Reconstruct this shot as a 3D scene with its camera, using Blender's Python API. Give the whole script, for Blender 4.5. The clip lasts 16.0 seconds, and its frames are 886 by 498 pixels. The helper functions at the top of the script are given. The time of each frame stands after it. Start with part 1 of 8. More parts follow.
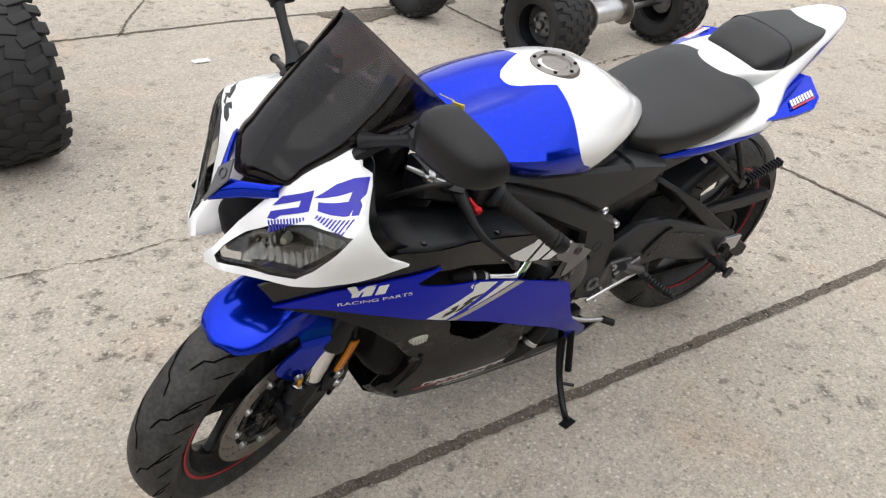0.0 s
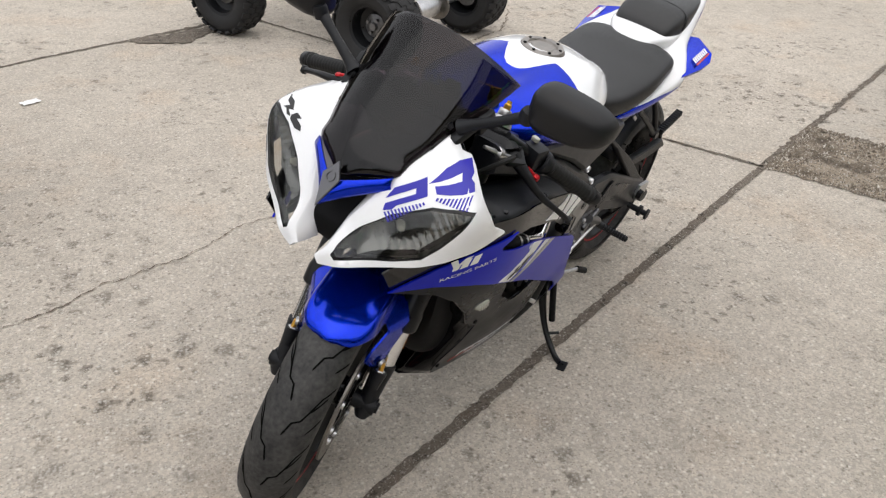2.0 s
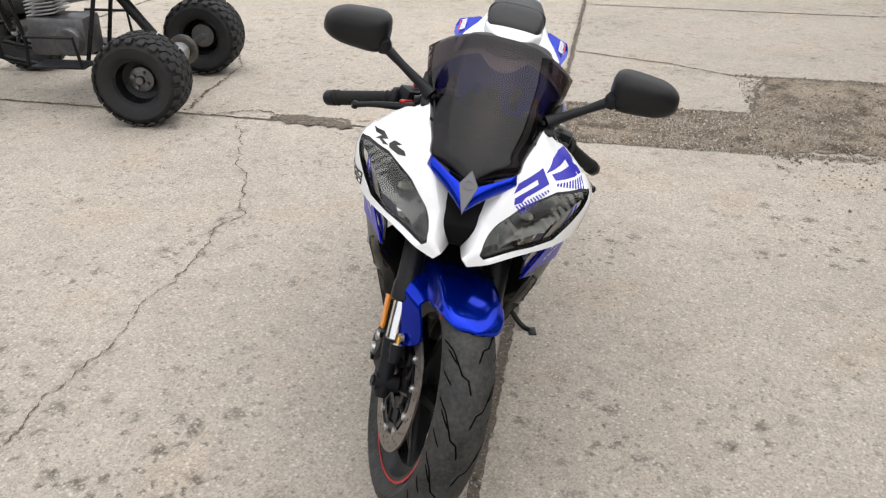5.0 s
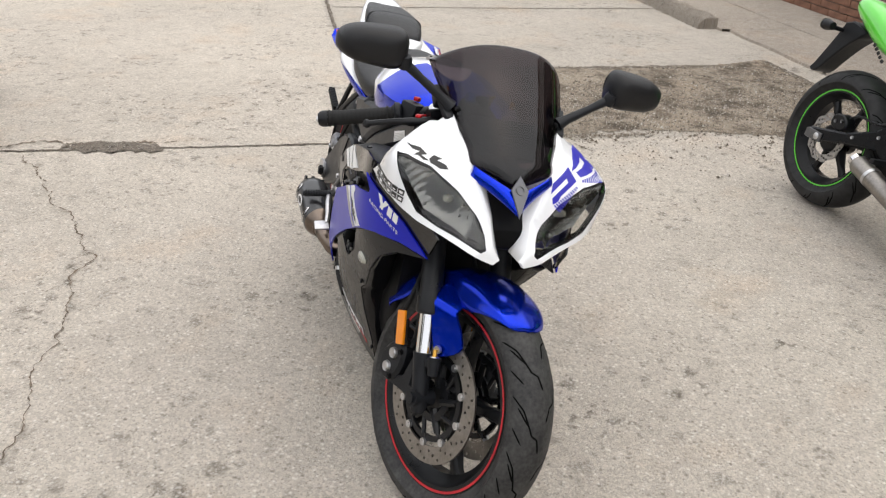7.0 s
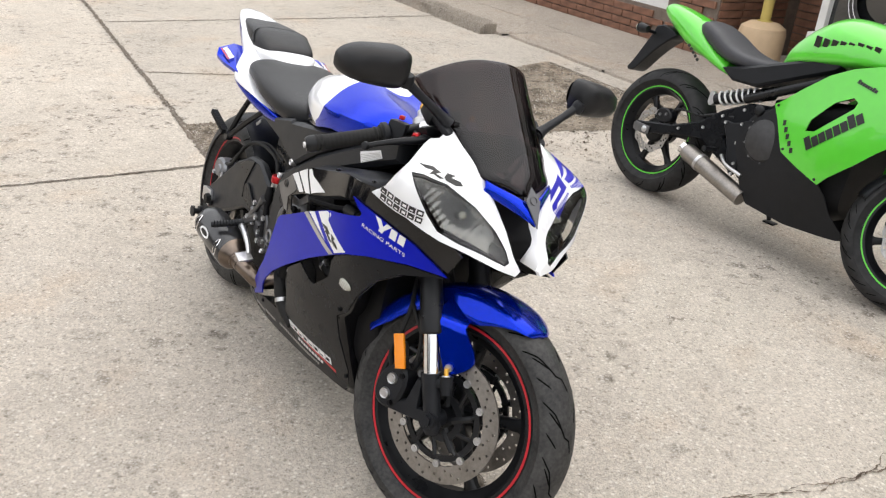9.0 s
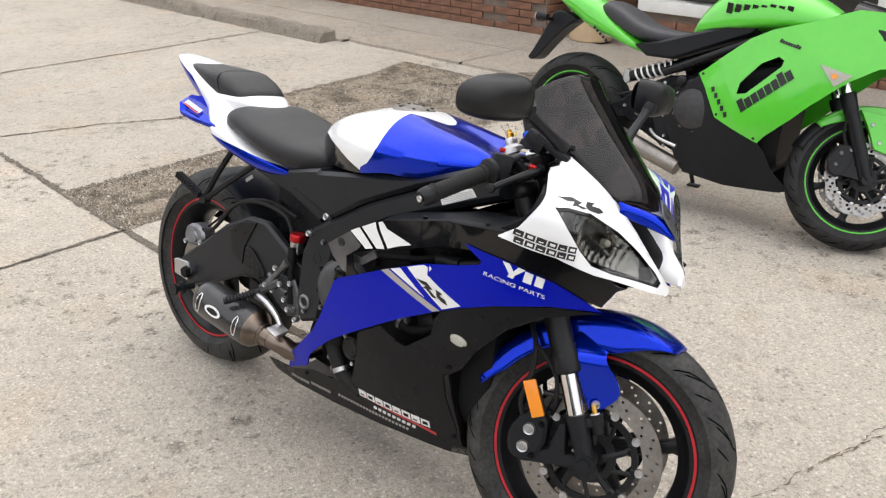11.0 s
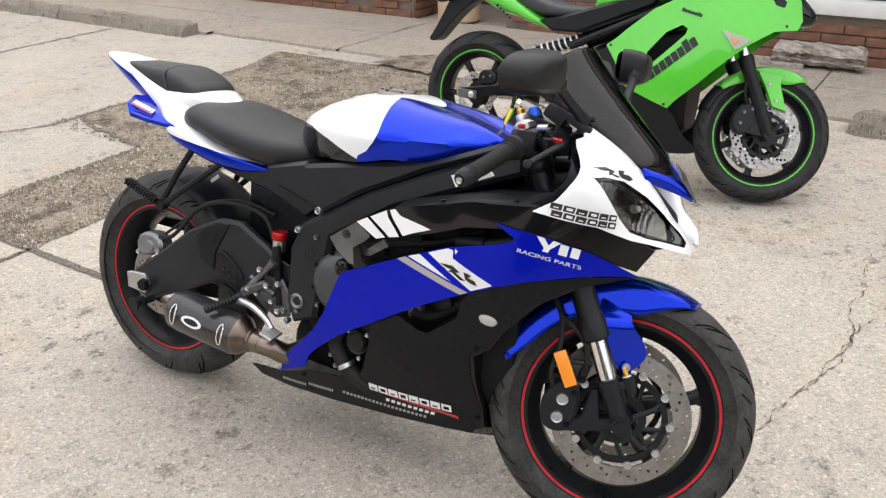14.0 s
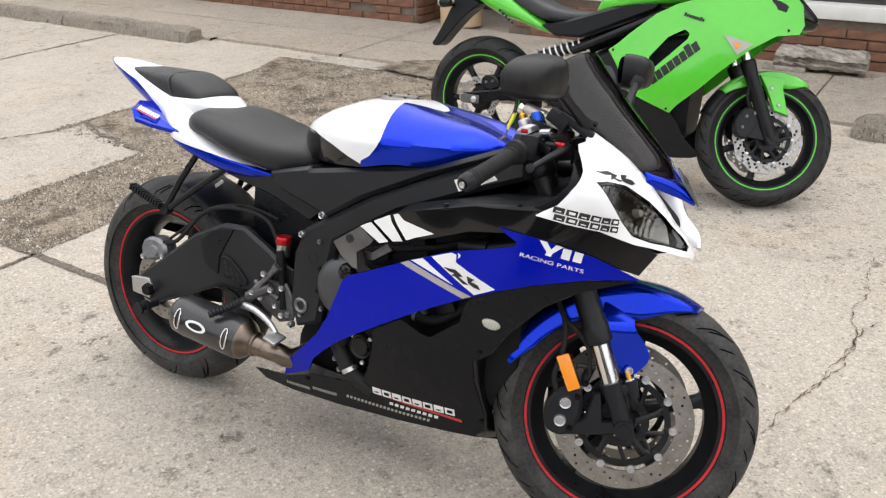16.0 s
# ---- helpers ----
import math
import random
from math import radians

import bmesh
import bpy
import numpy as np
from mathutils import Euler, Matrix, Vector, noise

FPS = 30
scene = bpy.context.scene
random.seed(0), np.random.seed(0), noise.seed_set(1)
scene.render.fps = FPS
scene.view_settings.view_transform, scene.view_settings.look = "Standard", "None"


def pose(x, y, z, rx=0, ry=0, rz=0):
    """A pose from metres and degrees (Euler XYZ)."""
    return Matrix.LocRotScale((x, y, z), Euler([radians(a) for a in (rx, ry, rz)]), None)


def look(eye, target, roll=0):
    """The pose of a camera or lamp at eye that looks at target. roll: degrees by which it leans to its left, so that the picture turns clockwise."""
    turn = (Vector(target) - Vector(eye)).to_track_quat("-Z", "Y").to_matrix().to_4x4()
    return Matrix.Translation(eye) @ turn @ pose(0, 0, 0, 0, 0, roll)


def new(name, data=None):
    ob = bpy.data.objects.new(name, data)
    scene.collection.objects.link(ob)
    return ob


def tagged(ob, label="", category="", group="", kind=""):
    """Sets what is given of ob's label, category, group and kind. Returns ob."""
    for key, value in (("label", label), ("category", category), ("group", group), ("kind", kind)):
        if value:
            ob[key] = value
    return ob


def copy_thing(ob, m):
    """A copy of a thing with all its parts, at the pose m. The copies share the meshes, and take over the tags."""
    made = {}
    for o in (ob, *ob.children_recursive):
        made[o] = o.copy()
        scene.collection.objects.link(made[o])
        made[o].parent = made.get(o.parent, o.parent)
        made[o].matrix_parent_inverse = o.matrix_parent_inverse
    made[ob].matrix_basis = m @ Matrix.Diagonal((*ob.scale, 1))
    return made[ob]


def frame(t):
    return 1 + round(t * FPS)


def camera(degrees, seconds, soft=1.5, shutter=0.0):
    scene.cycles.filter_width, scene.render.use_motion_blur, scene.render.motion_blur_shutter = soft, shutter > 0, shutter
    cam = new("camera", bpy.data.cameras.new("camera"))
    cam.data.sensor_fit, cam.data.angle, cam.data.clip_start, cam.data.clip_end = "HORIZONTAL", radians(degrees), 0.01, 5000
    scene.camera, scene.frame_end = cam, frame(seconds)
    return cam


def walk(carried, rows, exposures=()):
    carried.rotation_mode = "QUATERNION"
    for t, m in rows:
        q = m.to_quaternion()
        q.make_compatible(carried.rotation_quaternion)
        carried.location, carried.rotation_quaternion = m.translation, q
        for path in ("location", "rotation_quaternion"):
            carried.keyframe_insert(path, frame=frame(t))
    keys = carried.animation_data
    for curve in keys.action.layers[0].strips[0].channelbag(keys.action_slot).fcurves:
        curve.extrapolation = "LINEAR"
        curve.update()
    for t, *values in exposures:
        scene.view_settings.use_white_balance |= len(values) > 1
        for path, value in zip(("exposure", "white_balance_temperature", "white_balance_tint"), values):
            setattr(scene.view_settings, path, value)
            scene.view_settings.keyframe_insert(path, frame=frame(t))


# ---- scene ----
cam = camera(56.5, 16.0, 1.25)
METRES, EYE, TILT, LEAN, TURN = 3.985, 1.4705, 0.0, 0.0, 0.0
ROWS = [
    (0.0, 0.0, 0.0, 0.0, 1.86, -31.43, -3.04),
    (0.5, -0.0444, -0.011, -0.0, -4.82, -30.76, -4.46),
    (1.0, -0.0937, -0.0311, 0.0004, -10.2, -30.48, -4.92),
    (1.5, -0.1227, -0.0319, -0.0021, -13.27, -30.22, -4.42),
    (2.0, -0.1523, -0.0241, 0.0005, -17.43, -30.06, -2.36),
    (2.5, -0.1784, -0.0256, 0.0024, -21.81, -29.7, -2.38),
    (3.0, -0.2253, -0.0302, 0.0037, -26.45, -29.24, -2.37),
    (3.5, -0.2623, -0.0273, 0.0032, -30.22, -28.3, -2.01),
    (6.0, -0.4244, 0.1278, 0.0044, -55.75, -27.56, -1.7),
    (6.5, -0.4428, 0.1615, 0.0058, -60.81, -27.25, -2.87),
    (7.0, -0.474, 0.2003, 0.0062, -67.29, -26.91, -2.78),
    (7.5, -0.4974, 0.2298, 0.0056, -71.91, -26.37, -3.08),
    (8.0, -0.4988, 0.2624, -0.0009, -76.12, -26.44, -1.89),
    (8.5, -0.501, 0.3041, 0.0029, -81.24, -25.95, -2.61),
    (9.0, -0.5006, 0.3352, 0.0007, -85.3, -25.24, -4.7),
    (11.5, -0.4255, 0.5317, -0.0006, -108.46, -26.04, 1.79),
    (12.0, -0.4131, 0.5597, -0.0021, -114.59, -27.21, 2.24),
    (12.5, -0.4136, 0.5765, -0.0032, -115.4, -26.71, 1.76),
    (13.0, -0.4159, 0.5821, -0.0031, -114.29, -25.7, 1.01),
    (13.5, -0.4148, 0.5819, -0.0032, -113.29, -25.46, 0.8),
    (14.0, -0.4153, 0.5808, -0.0032, -113.3, -25.74, 0.62),
    (14.5, -0.4164, 0.5809, -0.0023, -113.52, -25.78, 0.51),
    (15.0, -0.4156, 0.5812, -0.0027, -113.33, -25.78, 0.51),
    (15.5, -0.4163, 0.5812, -0.0027, -113.24, -25.65, 0.7),
    (16.0, -0.417, 0.5817, -0.0026, -113.16, -25.41, 0.79),
]
walk(cam, [(t, pose(0, 0, EYE, TILT, LEAN, TURN) @ pose(METRES * x, METRES * y, METRES * z, 90 + pitch, roll, yaw)) for t, x, y, z, yaw, pitch, roll in ROWS],
     exposures=[(0.0, 0.13), (0.5, 0.02), (1.0, -0.05), (1.5, 0.06), (2.0, -0.05), (2.5, -0.02), (3.0, -0.10), (3.5, 0.02), (6.0, 0.08), (6.5, 0.14), (7.0, 0.12), (8.0, 0.16), (8.5, 0.22), (9.0, 0.36), (11.5, 0.32), (12.0, 0.40), (16.0, 0.40)])

# ---- daylight: bright overcast ----
world = bpy.data.worlds.new("overcast_sky")
scene.world = world
world.use_nodes = True
wn = world.node_tree
wn.nodes.clear()
sky = wn.nodes.new("ShaderNodeTexSky")
sky.sky_type, sky.sun_disc = "NISHITA", False
sky.sun_elevation, sky.sun_rotation = radians(76), radians(164)
sky.air_density, sky.dust_density, sky.ozone_density = 1.0, 6.0, 1.0
mixw = wn.nodes.new("ShaderNodeMixRGB")
mixw.inputs["Fac"].default_value = 0.8
mixw.inputs["Color2"].default_value = (9.3, 9.3, 9.4, 1)
bgw = wn.nodes.new("ShaderNodeBackground")
bgw.inputs["Strength"].default_value = 0.15
outw = wn.nodes.new("ShaderNodeOutputWorld")
wn.links.new(sky.outputs[0], mixw.inputs["Color1"])
wn.links.new(mixw.outputs[0], bgw.inputs["Color"])
wn.links.new(bgw.outputs[0], outw.inputs["Surface"])
sun_data = bpy.data.lights.new("sun", "SUN")
sun_data.energy, sun_data.angle, sun_data.color = 1.15, radians(100), (1.0, 0.97, 0.92)
sun_ob = new("sun", sun_data)
sun_ob.matrix_world = look((0.9, -0.6, 9), (0.3, 1.5, 0))


# ---- materials ----
def mat(name, col, rough=0.5, metal=0.0, coat=0.0, coat_rough=0.05, spec=0.5, vary=0.0, scale=30.0, bump=0.0, bscale=200.0,
        trans=0.0, alpha=1.0, col2=None, rvary=0.0, flake=0.0, dust=0.0):
    m = bpy.data.materials.new(name)
    m.use_nodes = True
    nt = m.node_tree
    b = nt.nodes["Principled BSDF"]
    b.inputs["Base Color"].default_value = (*col, 1)
    b.inputs["Roughness"].default_value = rough
    b.inputs["Metallic"].default_value = metal
    b.inputs["Coat Weight"].default_value = coat
    b.inputs["Coat Roughness"].default_value = coat_rough
    b.inputs["Specular IOR Level"].default_value = spec
    b.inputs["Transmission Weight"].default_value = trans
    b.inputs["Alpha"].default_value = alpha
    tc = nt.nodes.new("ShaderNodeTexCoord")
    if vary or col2 or rvary:
        n1 = nt.nodes.new("ShaderNodeTexNoise")
        n1.inputs["Scale"].default_value, n1.inputs["Detail"].default_value = scale, 6
        nt.links.new(tc.outputs["Object"], n1.inputs["Vector"])
        n2 = nt.nodes.new("ShaderNodeTexNoise")
        n2.inputs["Scale"].default_value, n2.inputs["Detail"].default_value = scale * 0.17, 3
        nt.links.new(tc.outputs["Object"], n2.inputs["Vector"])
        ad = nt.nodes.new("ShaderNodeMath")
        ad.operation = "ADD"
        nt.links.new(n1.outputs["Fac"], ad.inputs[0])
        nt.links.new(n2.outputs["Fac"], ad.inputs[1])
        mr = nt.nodes.new("ShaderNodeMapRange")
        mr.inputs["From Min"].default_value, mr.inputs["From Max"].default_value = 0.7, 1.3
        nt.links.new(ad.outputs[0], mr.inputs["Value"])
        mx = nt.nodes.new("ShaderNodeMixRGB")
        mx.inputs["Color1"].default_value = (*[c * (1 - vary) for c in col], 1)
        mx.inputs["Color2"].default_value = (*(col2 or [min(1, c * (1 + vary)) for c in col]), 1)
        nt.links.new(mr.outputs[0], mx.inputs["Fac"])
        nt.links.new(mx.outputs[0], b.inputs["Base Color"])
        if rvary:
            mr2 = nt.nodes.new("ShaderNodeMapRange")
            mr2.inputs["From Min"].default_value, mr2.inputs["From Max"].default_value = 0.7, 1.3
            mr2.inputs["To Min"].default_value, mr2.inputs["To Max"].default_value = rough - rvary, rough + rvary
            nt.links.new(ad.outputs[0], mr2.inputs["Value"])
            nt.links.new(mr2.outputs[0], b.inputs["Roughness"])
    if bump:
        n3 = nt.nodes.new("ShaderNodeTexNoise")
        n3.inputs["Scale"].default_value, n3.inputs["Detail"].default_value = bscale, 4
        nt.links.new(tc.outputs["Object"], n3.inputs["Vector"])
        bp = nt.nodes.new("ShaderNodeBump")
        bp.inputs["Strength"].default_value, bp.inputs["Distance"].default_value = bump, 0.002
        nt.links.new(n3.outputs["Fac"], bp.inputs["Height"])
        nt.links.new(bp.outputs[0], b.inputs["Normal"])
    return m


BLUE = mat("blue_metallic_paint", (0.0, 0.024, 0.50), 0.18, 0.8, 0.3, 0.02, spec=0.15, vary=0.12, scale=900)
BLUE_FLAT = mat("blue_fairing_paint", (0.0, 0.008, 0.46), 0.32, 0.45, 0.18, 0.04, spec=0.12, vary=0.06, scale=60)
WHITE = mat("white_gloss_paint", (0.80, 0.81, 0.83), 0.25, 0.0, 1.0, 0.04, vary=0.02, scale=12)
GLOSS = mat("black_gloss_paint", (0.004, 0.004, 0.005), 0.10, 0.0, 0.35, 0.02, spec=0.2)
SATIN = mat("black_satin_panel", (0.0050, 0.0058, 0.0078), 0.28, 0.0, 0.0, spec=0.18, vary=0.15, scale=20, rvary=0.06)
PLASTIC = mat("black_grained_plastic", (0.0085, 0.0094, 0.0118), 0.44, spec=0.26, bump=0.15, bscale=900, vary=0.2, scale=25)
ALLOY_BLACK = mat("black_coated_alloy", (0.0085, 0.0090, 0.0105), 0.34, 0.1, spec=0.30, vary=0.25, scale=40, rvary=0.1)
FRAME_BLACK = mat("black_frame_coating", (0.012, 0.0132, 0.0160), 0.40, 0.0, spec=0.34, vary=0.12, scale=25, rvary=0.06, bump=0.06, bscale=700)
DARK = mat("dark_machinery", (0.005, 0.005, 0.006), 0.55, 0.1, spec=0.18, vary=0.4, scale=60, bump=0.2, bscale=120)
RUBBER = mat("worn_tyre_rubber", (0.020, 0.020, 0.021), 0.62, spec=0.34, bump=0.25, bscale=260, vary=0.30, scale=120, col2=(0.052, 0.051, 0.049))
# grooves are flat strips; their near-black stands in for the shade inside
GROOVE = mat("tyre_groove_shade", (0.0035, 0.0035, 0.0035), 0.9, spec=0.05)
GRIP = mat("grip_rubber", (0.009, 0.009, 0.009), 0.65, spec=0.3, bump=0.3, bscale=500)
VINYL = mat("black_seat_vinyl", (0.0115, 0.0118, 0.0132), 0.40, spec=0.42, bump=0.35, bscale=700, vary=0.15, scale=15)
MIRROR_BLACK = mat("mirror_housing_plastic", (0.010, 0.010, 0.011), 0.40, spec=0.28, bump=0.1, bscale=900)
CHROME = mat("polished_steel", (0.72, 0.72, 0.73), 0.12, 1.0)
ALU = mat("brushed_aluminium", (0.55, 0.55, 0.56), 0.35, 1.0, vary=0.15, scale=80)
STEEL = mat("disc_steel", (0.30, 0.28, 0.26), 0.42, 1.0, vary=0.2, scale=120, rvary=0.08)
GOLD = mat("gold_anodised", (0.75, 0.42, 0.08), 0.3, 1.0)
RED = mat("red_anodised", (0.45, 0.01, 0.015), 0.3, 0.6)
REDTAPE = mat("red_rim_tape", (0.42, 0.01, 0.02), 0.4, vary=0.2, scale=60)
ORANGE = mat("amber_reflector", (0.85, 0.27, 0.01), 0.2, 0.0, 0.6, 0.05, bump=0.3, bscale=1200)
YELLOW = mat("yellow_tag", (0.80, 0.62, 0.03), 0.5)
GREY_REARSET = mat("grey_machined_alloy", (0.16, 0.16, 0.165), 0.38, 0.8, vary=0.3, scale=50)
POST_YELLOW = mat("faded_yellow_steel", (0.46, 0.36, 0.10), 0.6, vary=0.15, scale=12)
GREYCLEAR = mat("clear_blinker_lens", (0.40, 0.40, 0.34), 0.25, 0.0, 0.6, bump=0.4, bscale=700)
SILVER = mat("silver_decal", (0.45, 0.44, 0.43), 0.35, 0.5)
DEC_WHITE = mat("white_decal", (0.78, 0.78, 0.78), 0.4, vary=0.03, scale=90)
DEC_BLUE = mat("blue_decal", (0.015, 0.012, 0.36), 0.38, vary=0.06, scale=90)
DEC_BLACK = mat("black_decal", (0.01, 0.01, 0.01), 0.35)
DEC_RED = mat("red_decal", (0.45, 0.03, 0.03), 0.4)
BRONZE = mat("heat_stained_titanium", (0.18, 0.145, 0.12), 0.32, 1.0, vary=0.25, scale=40)


def smoke_glass():
    m = bpy.data.materials.new("smoked_acrylic")
    m.use_nodes = True
    nt = m.node_tree
    nt.nodes.clear()
    t = nt.nodes.new("ShaderNodeBsdfTransparent")
    t.inputs["Color"].default_value = (0.225, 0.19, 0.205, 1)
    g = nt.nodes.new("ShaderNodeBsdfGlossy")
    g.inputs["Roughness"].default_value = 0.04
    lw = nt.nodes.new("ShaderNodeLayerWeight")
    lw.inputs["Blend"].default_value = 0.5
    pw = nt.nodes.new("ShaderNodeMath")
    pw.operation = "POWER"
    pw.inputs[1].default_value = 4.0
    nt.links.new(lw.outputs["Facing"], pw.inputs[0])
    f = nt.nodes.new("ShaderNodeMath")
    f.operation = "MULTIPLY_ADD"
    f.inputs[1].default_value, f.inputs[2].default_value = 0.35, 0.038
    nt.links.new(pw.outputs[0], f.inputs[0])
    mx = nt.nodes.new("ShaderNodeMixShader")
    o = nt.nodes.new("ShaderNodeOutputMaterial")
    nt.links.new(f.outputs[0], mx.inputs["Fac"])
    nt.links.new(t.outputs[0], mx.inputs[1])
    nt.links.new(g.outputs[0], mx.inputs[2])
    nt.links.new(mx.outputs[0], o.inputs["Surface"])
    return m


def clear_glass(name, tint):
    m = smoke_glass()
    m.name = name
    for n in m.node_tree.nodes:
        if n.type == "BSDF_TRANSPARENT":
            n.inputs["Color"].default_value = (*tint, 1)
    return m


SMOKE = smoke_glass()
LENS = clear_glass("headlight_lens", (0.84, 0.84, 0.83))


# ---- geometry helpers ----
class Geo:
    """Gathers vertices and faces of one mesh."""

    def __init__(self):
        self.v, self.f, self.mi = [], [], []

    def add(self, verts, faces, m=None, mi=0):
        n = len(self.v)
        self.v += [tuple(m @ Vector(p)) if m else tuple(p) for p in verts]
        self.f += [tuple(i + n for i in f) for f in faces]
        self.mi += [mi] * len(faces)
        return self

    def grid(self, rows, close_u=False, close_v=False, cap=False, mi=0):
        """A sheet from rows of points; close_u joins the ends of each row."""
        n, k = len(rows), len(rows[0])
        verts = [p for r in rows for p in r]
        faces = []
        for i in range(n if close_v else n - 1):
            for j in range(k if close_u else k - 1):
                a, b = i * k + j, i * k + (j + 1) % k
                c, d = ((i + 1) % n) * k + (j + 1) % k, ((i + 1) % n) * k + j
                faces.append((a, b, c, d))
        if cap:
            faces += [tuple(range(k))[::-1], tuple(range((n - 1) * k, n * k))]
        return self.add(verts, faces, mi=mi)

    def tube(self, pts, r, n=10, cap=True, curve=0, mi=0):
        pts = [Vector(p) for p in pts]
        rs = list(r) if isinstance(r, (list, tuple)) else [r] * len(pts)
        if curve:
            pts, rs = spline(pts, rs, curve)
        rows, up = [], None
        for i, p in enumerate(pts):
            d = (pts[min(i + 1, len(pts) - 1)] - pts[max(i - 1, 0)]).normalized()
            if up is None:
                up = d.orthogonal().normalized()
            up = (up - d * up.dot(d)).normalized()
            s = d.cross(up)
            rows.append([p + (up * math.cos(a) + s * math.sin(a)) * rs[i] for a in [2 * math.pi * j / n for j in range(n)]])
        return self.grid(rows, close_u=True, cap=cap, mi=mi)

    def lathe(self, prof, centre=(0, 0, 0), axis=(0, 1, 0), n=48, closed=False, mi=0):
        """Turns a profile of (radius, along the axis)."""
        ax = Vector(axis).normalized()
        u = ax.orthogonal().normalized()
        w = ax.cross(u)
        c = Vector(centre)
        rows = [[c + ax * h + (u * math.cos(a) + w * math.sin(a)) * max(r, 1e-5) for a in [2 * math.pi * j / n for j in range(n)]] for r, h in prof]
        return self.grid(rows, close_u=True, close_v=closed, mi=mi)

    def box(self, centre, size, rot=(0, 0, 0), bevel=0.0, m=None, taper=1.0, mi=0):
        bm = bmesh.new()
        bmesh.ops.create_cube(bm, size=1)
        for v in bm.verts:
            k = taper if v.co.z > 0 else 1
            v.co = Vector((v.co.x * size[0] * k, v.co.y * size[1] * k, v.co.z * size[2]))
        if bevel:
            bmesh.ops.bevel(bm, geom=bm.edges[:], offset=bevel, segments=2, affect="EDGES", profile=0.6)
        bm.verts.index_update()
        t = pose(*centre, *rot)
        if m:
            t = m @ t
        self.add([v.co for v in bm.verts], [[v.index for v in f.verts] for f in bm.faces], t, mi)
        bm.free()
        return self

    def plate(self, outline, y0, y1, bevel=0.0, m=None, mi=0):
        """A flat outline in x, z, from y0 to y1, its rims bevelled."""
        n = len(outline)
        cx, cz = sum(p[0] for p in outline) / n, sum(p[1] for p in outline) / n

        def ring(y, inset):
            out = []
            for i, (x, z) in enumerate(outline):
                a, b = Vector(outline[i - 1]), Vector(outline[(i + 1) % n])
                p = Vector((x, z))
                e1, e2 = (p - a).normalized(), (b - p).normalized()
                nn = Vector((-(e1.y + e2.y), e1.x + e2.x))
                nn = nn.normalized() if nn.length > 1e-6 else Vector((0, 0))
                p = p + nn * inset * SIGN[0]
                out.append((p.x, y, p.y))
            return out
        area = sum(outline[i - 1][0] * outline[i][1] - outline[i][0] * outline[i - 1][1] for i in range(n))
        SIGN[0] = 1 if area > 0 else -1
        d = 1 if y1 > y0 else -1
        rows = [ring(y0, bevel), ring(y0 + d * bevel, 0), ring(y1 - d * bevel, 0), ring(y1, bevel)] if bevel else [ring(y0, 0), ring(y1, 0)]
        g = Geo().grid(rows, close_u=True)
        k = len(rows)
        tri = fill([(p[0], p[2]) for p in rows[0]])
        g.f += [tuple(t) for t in tri] + [tuple(i + (k - 1) * n for i in t) for t in tri]
        return self.add(g.v, g.f, m, mi)

    def move(self, m):
        self.v = [tuple(m @ Vector(p)) for p in self.v]
        return self

    def mirror(self):
        """Adds the same across the middle plane."""
        return self.add([(x, -y, z) for x, y, z in list(self.v)], [tuple(reversed(f)) for f in list(self.f)])


SIGN = [1]


def fill(poly):
    from mathutils.geometry import tessellate_polygon
    return tessellate_polygon([[Vector((x, z, 0)) for x, z in poly]])


def spline(pts, rs, steps):
    out, ro, n = [], [], len(pts)
    for i in range(n - 1):
        p0, p1, p2, p3 = pts[max(i - 1, 0)], pts[i], pts[i + 1], pts[min(i + 2, n - 1)]
        for s in range(steps):
            t = s / steps
            out.append(0.5 * ((2 * p1) + (p2 - p0) * t + (2 * p0 - 5 * p1 + 4 * p2 - p3) * t * t + (3 * p1 - p0 - 3 * p2 + p3) * t ** 3))
            ro.append(rs[i] * (1 - t) + rs[i + 1] * t)
    return out + [pts[-1]], ro + [rs[-1]]


def smooth_rows(rows, steps):
    """Catmull-Rom through rows of numbers."""
    vs = [Vector(r) for r in rows]
    out, _ = spline(vs, [0] * len(vs), steps)
    return [tuple(v) for v in out]


def part(name, geo, material, parent, label="", angle=38, kind=""):
    """Links a Geo as one mesh object under a thing or a part."""
    me = bpy.data.meshes.new(name)
    me.from_pydata([tuple(p) for p in geo.v], [], [tuple(f) for f in geo.f])
    for m in (material if isinstance(material, (list, tuple)) else [material]):
        me.materials.append(m)
    for p, i in zip(me.polygons, geo.mi):
        p.material_index = i
    bm = bmesh.new()
    bm.from_mesh(me)
    bmesh.ops.remove_doubles(bm, verts=bm.verts[:], dist=0.00002)
    bmesh.ops.recalc_face_normals(bm, faces=bm.faces[:])
    bm.to_mesh(me)
    bm.free()
    me.shade_smooth()
    me.set_sharp_from_angle(angle=radians(angle))
    ob = new(name, me)
    if parent:
        ob.parent = parent
    if label or kind:
        tagged(ob, label, kind=kind)
    return ob


def thing(name, m, label, category, group="", kind=""):
    ob = new(name)
    ob.empty_display_size = 0.1
    ob.matrix_world = m
    return tagged(ob, label, category, group, kind)


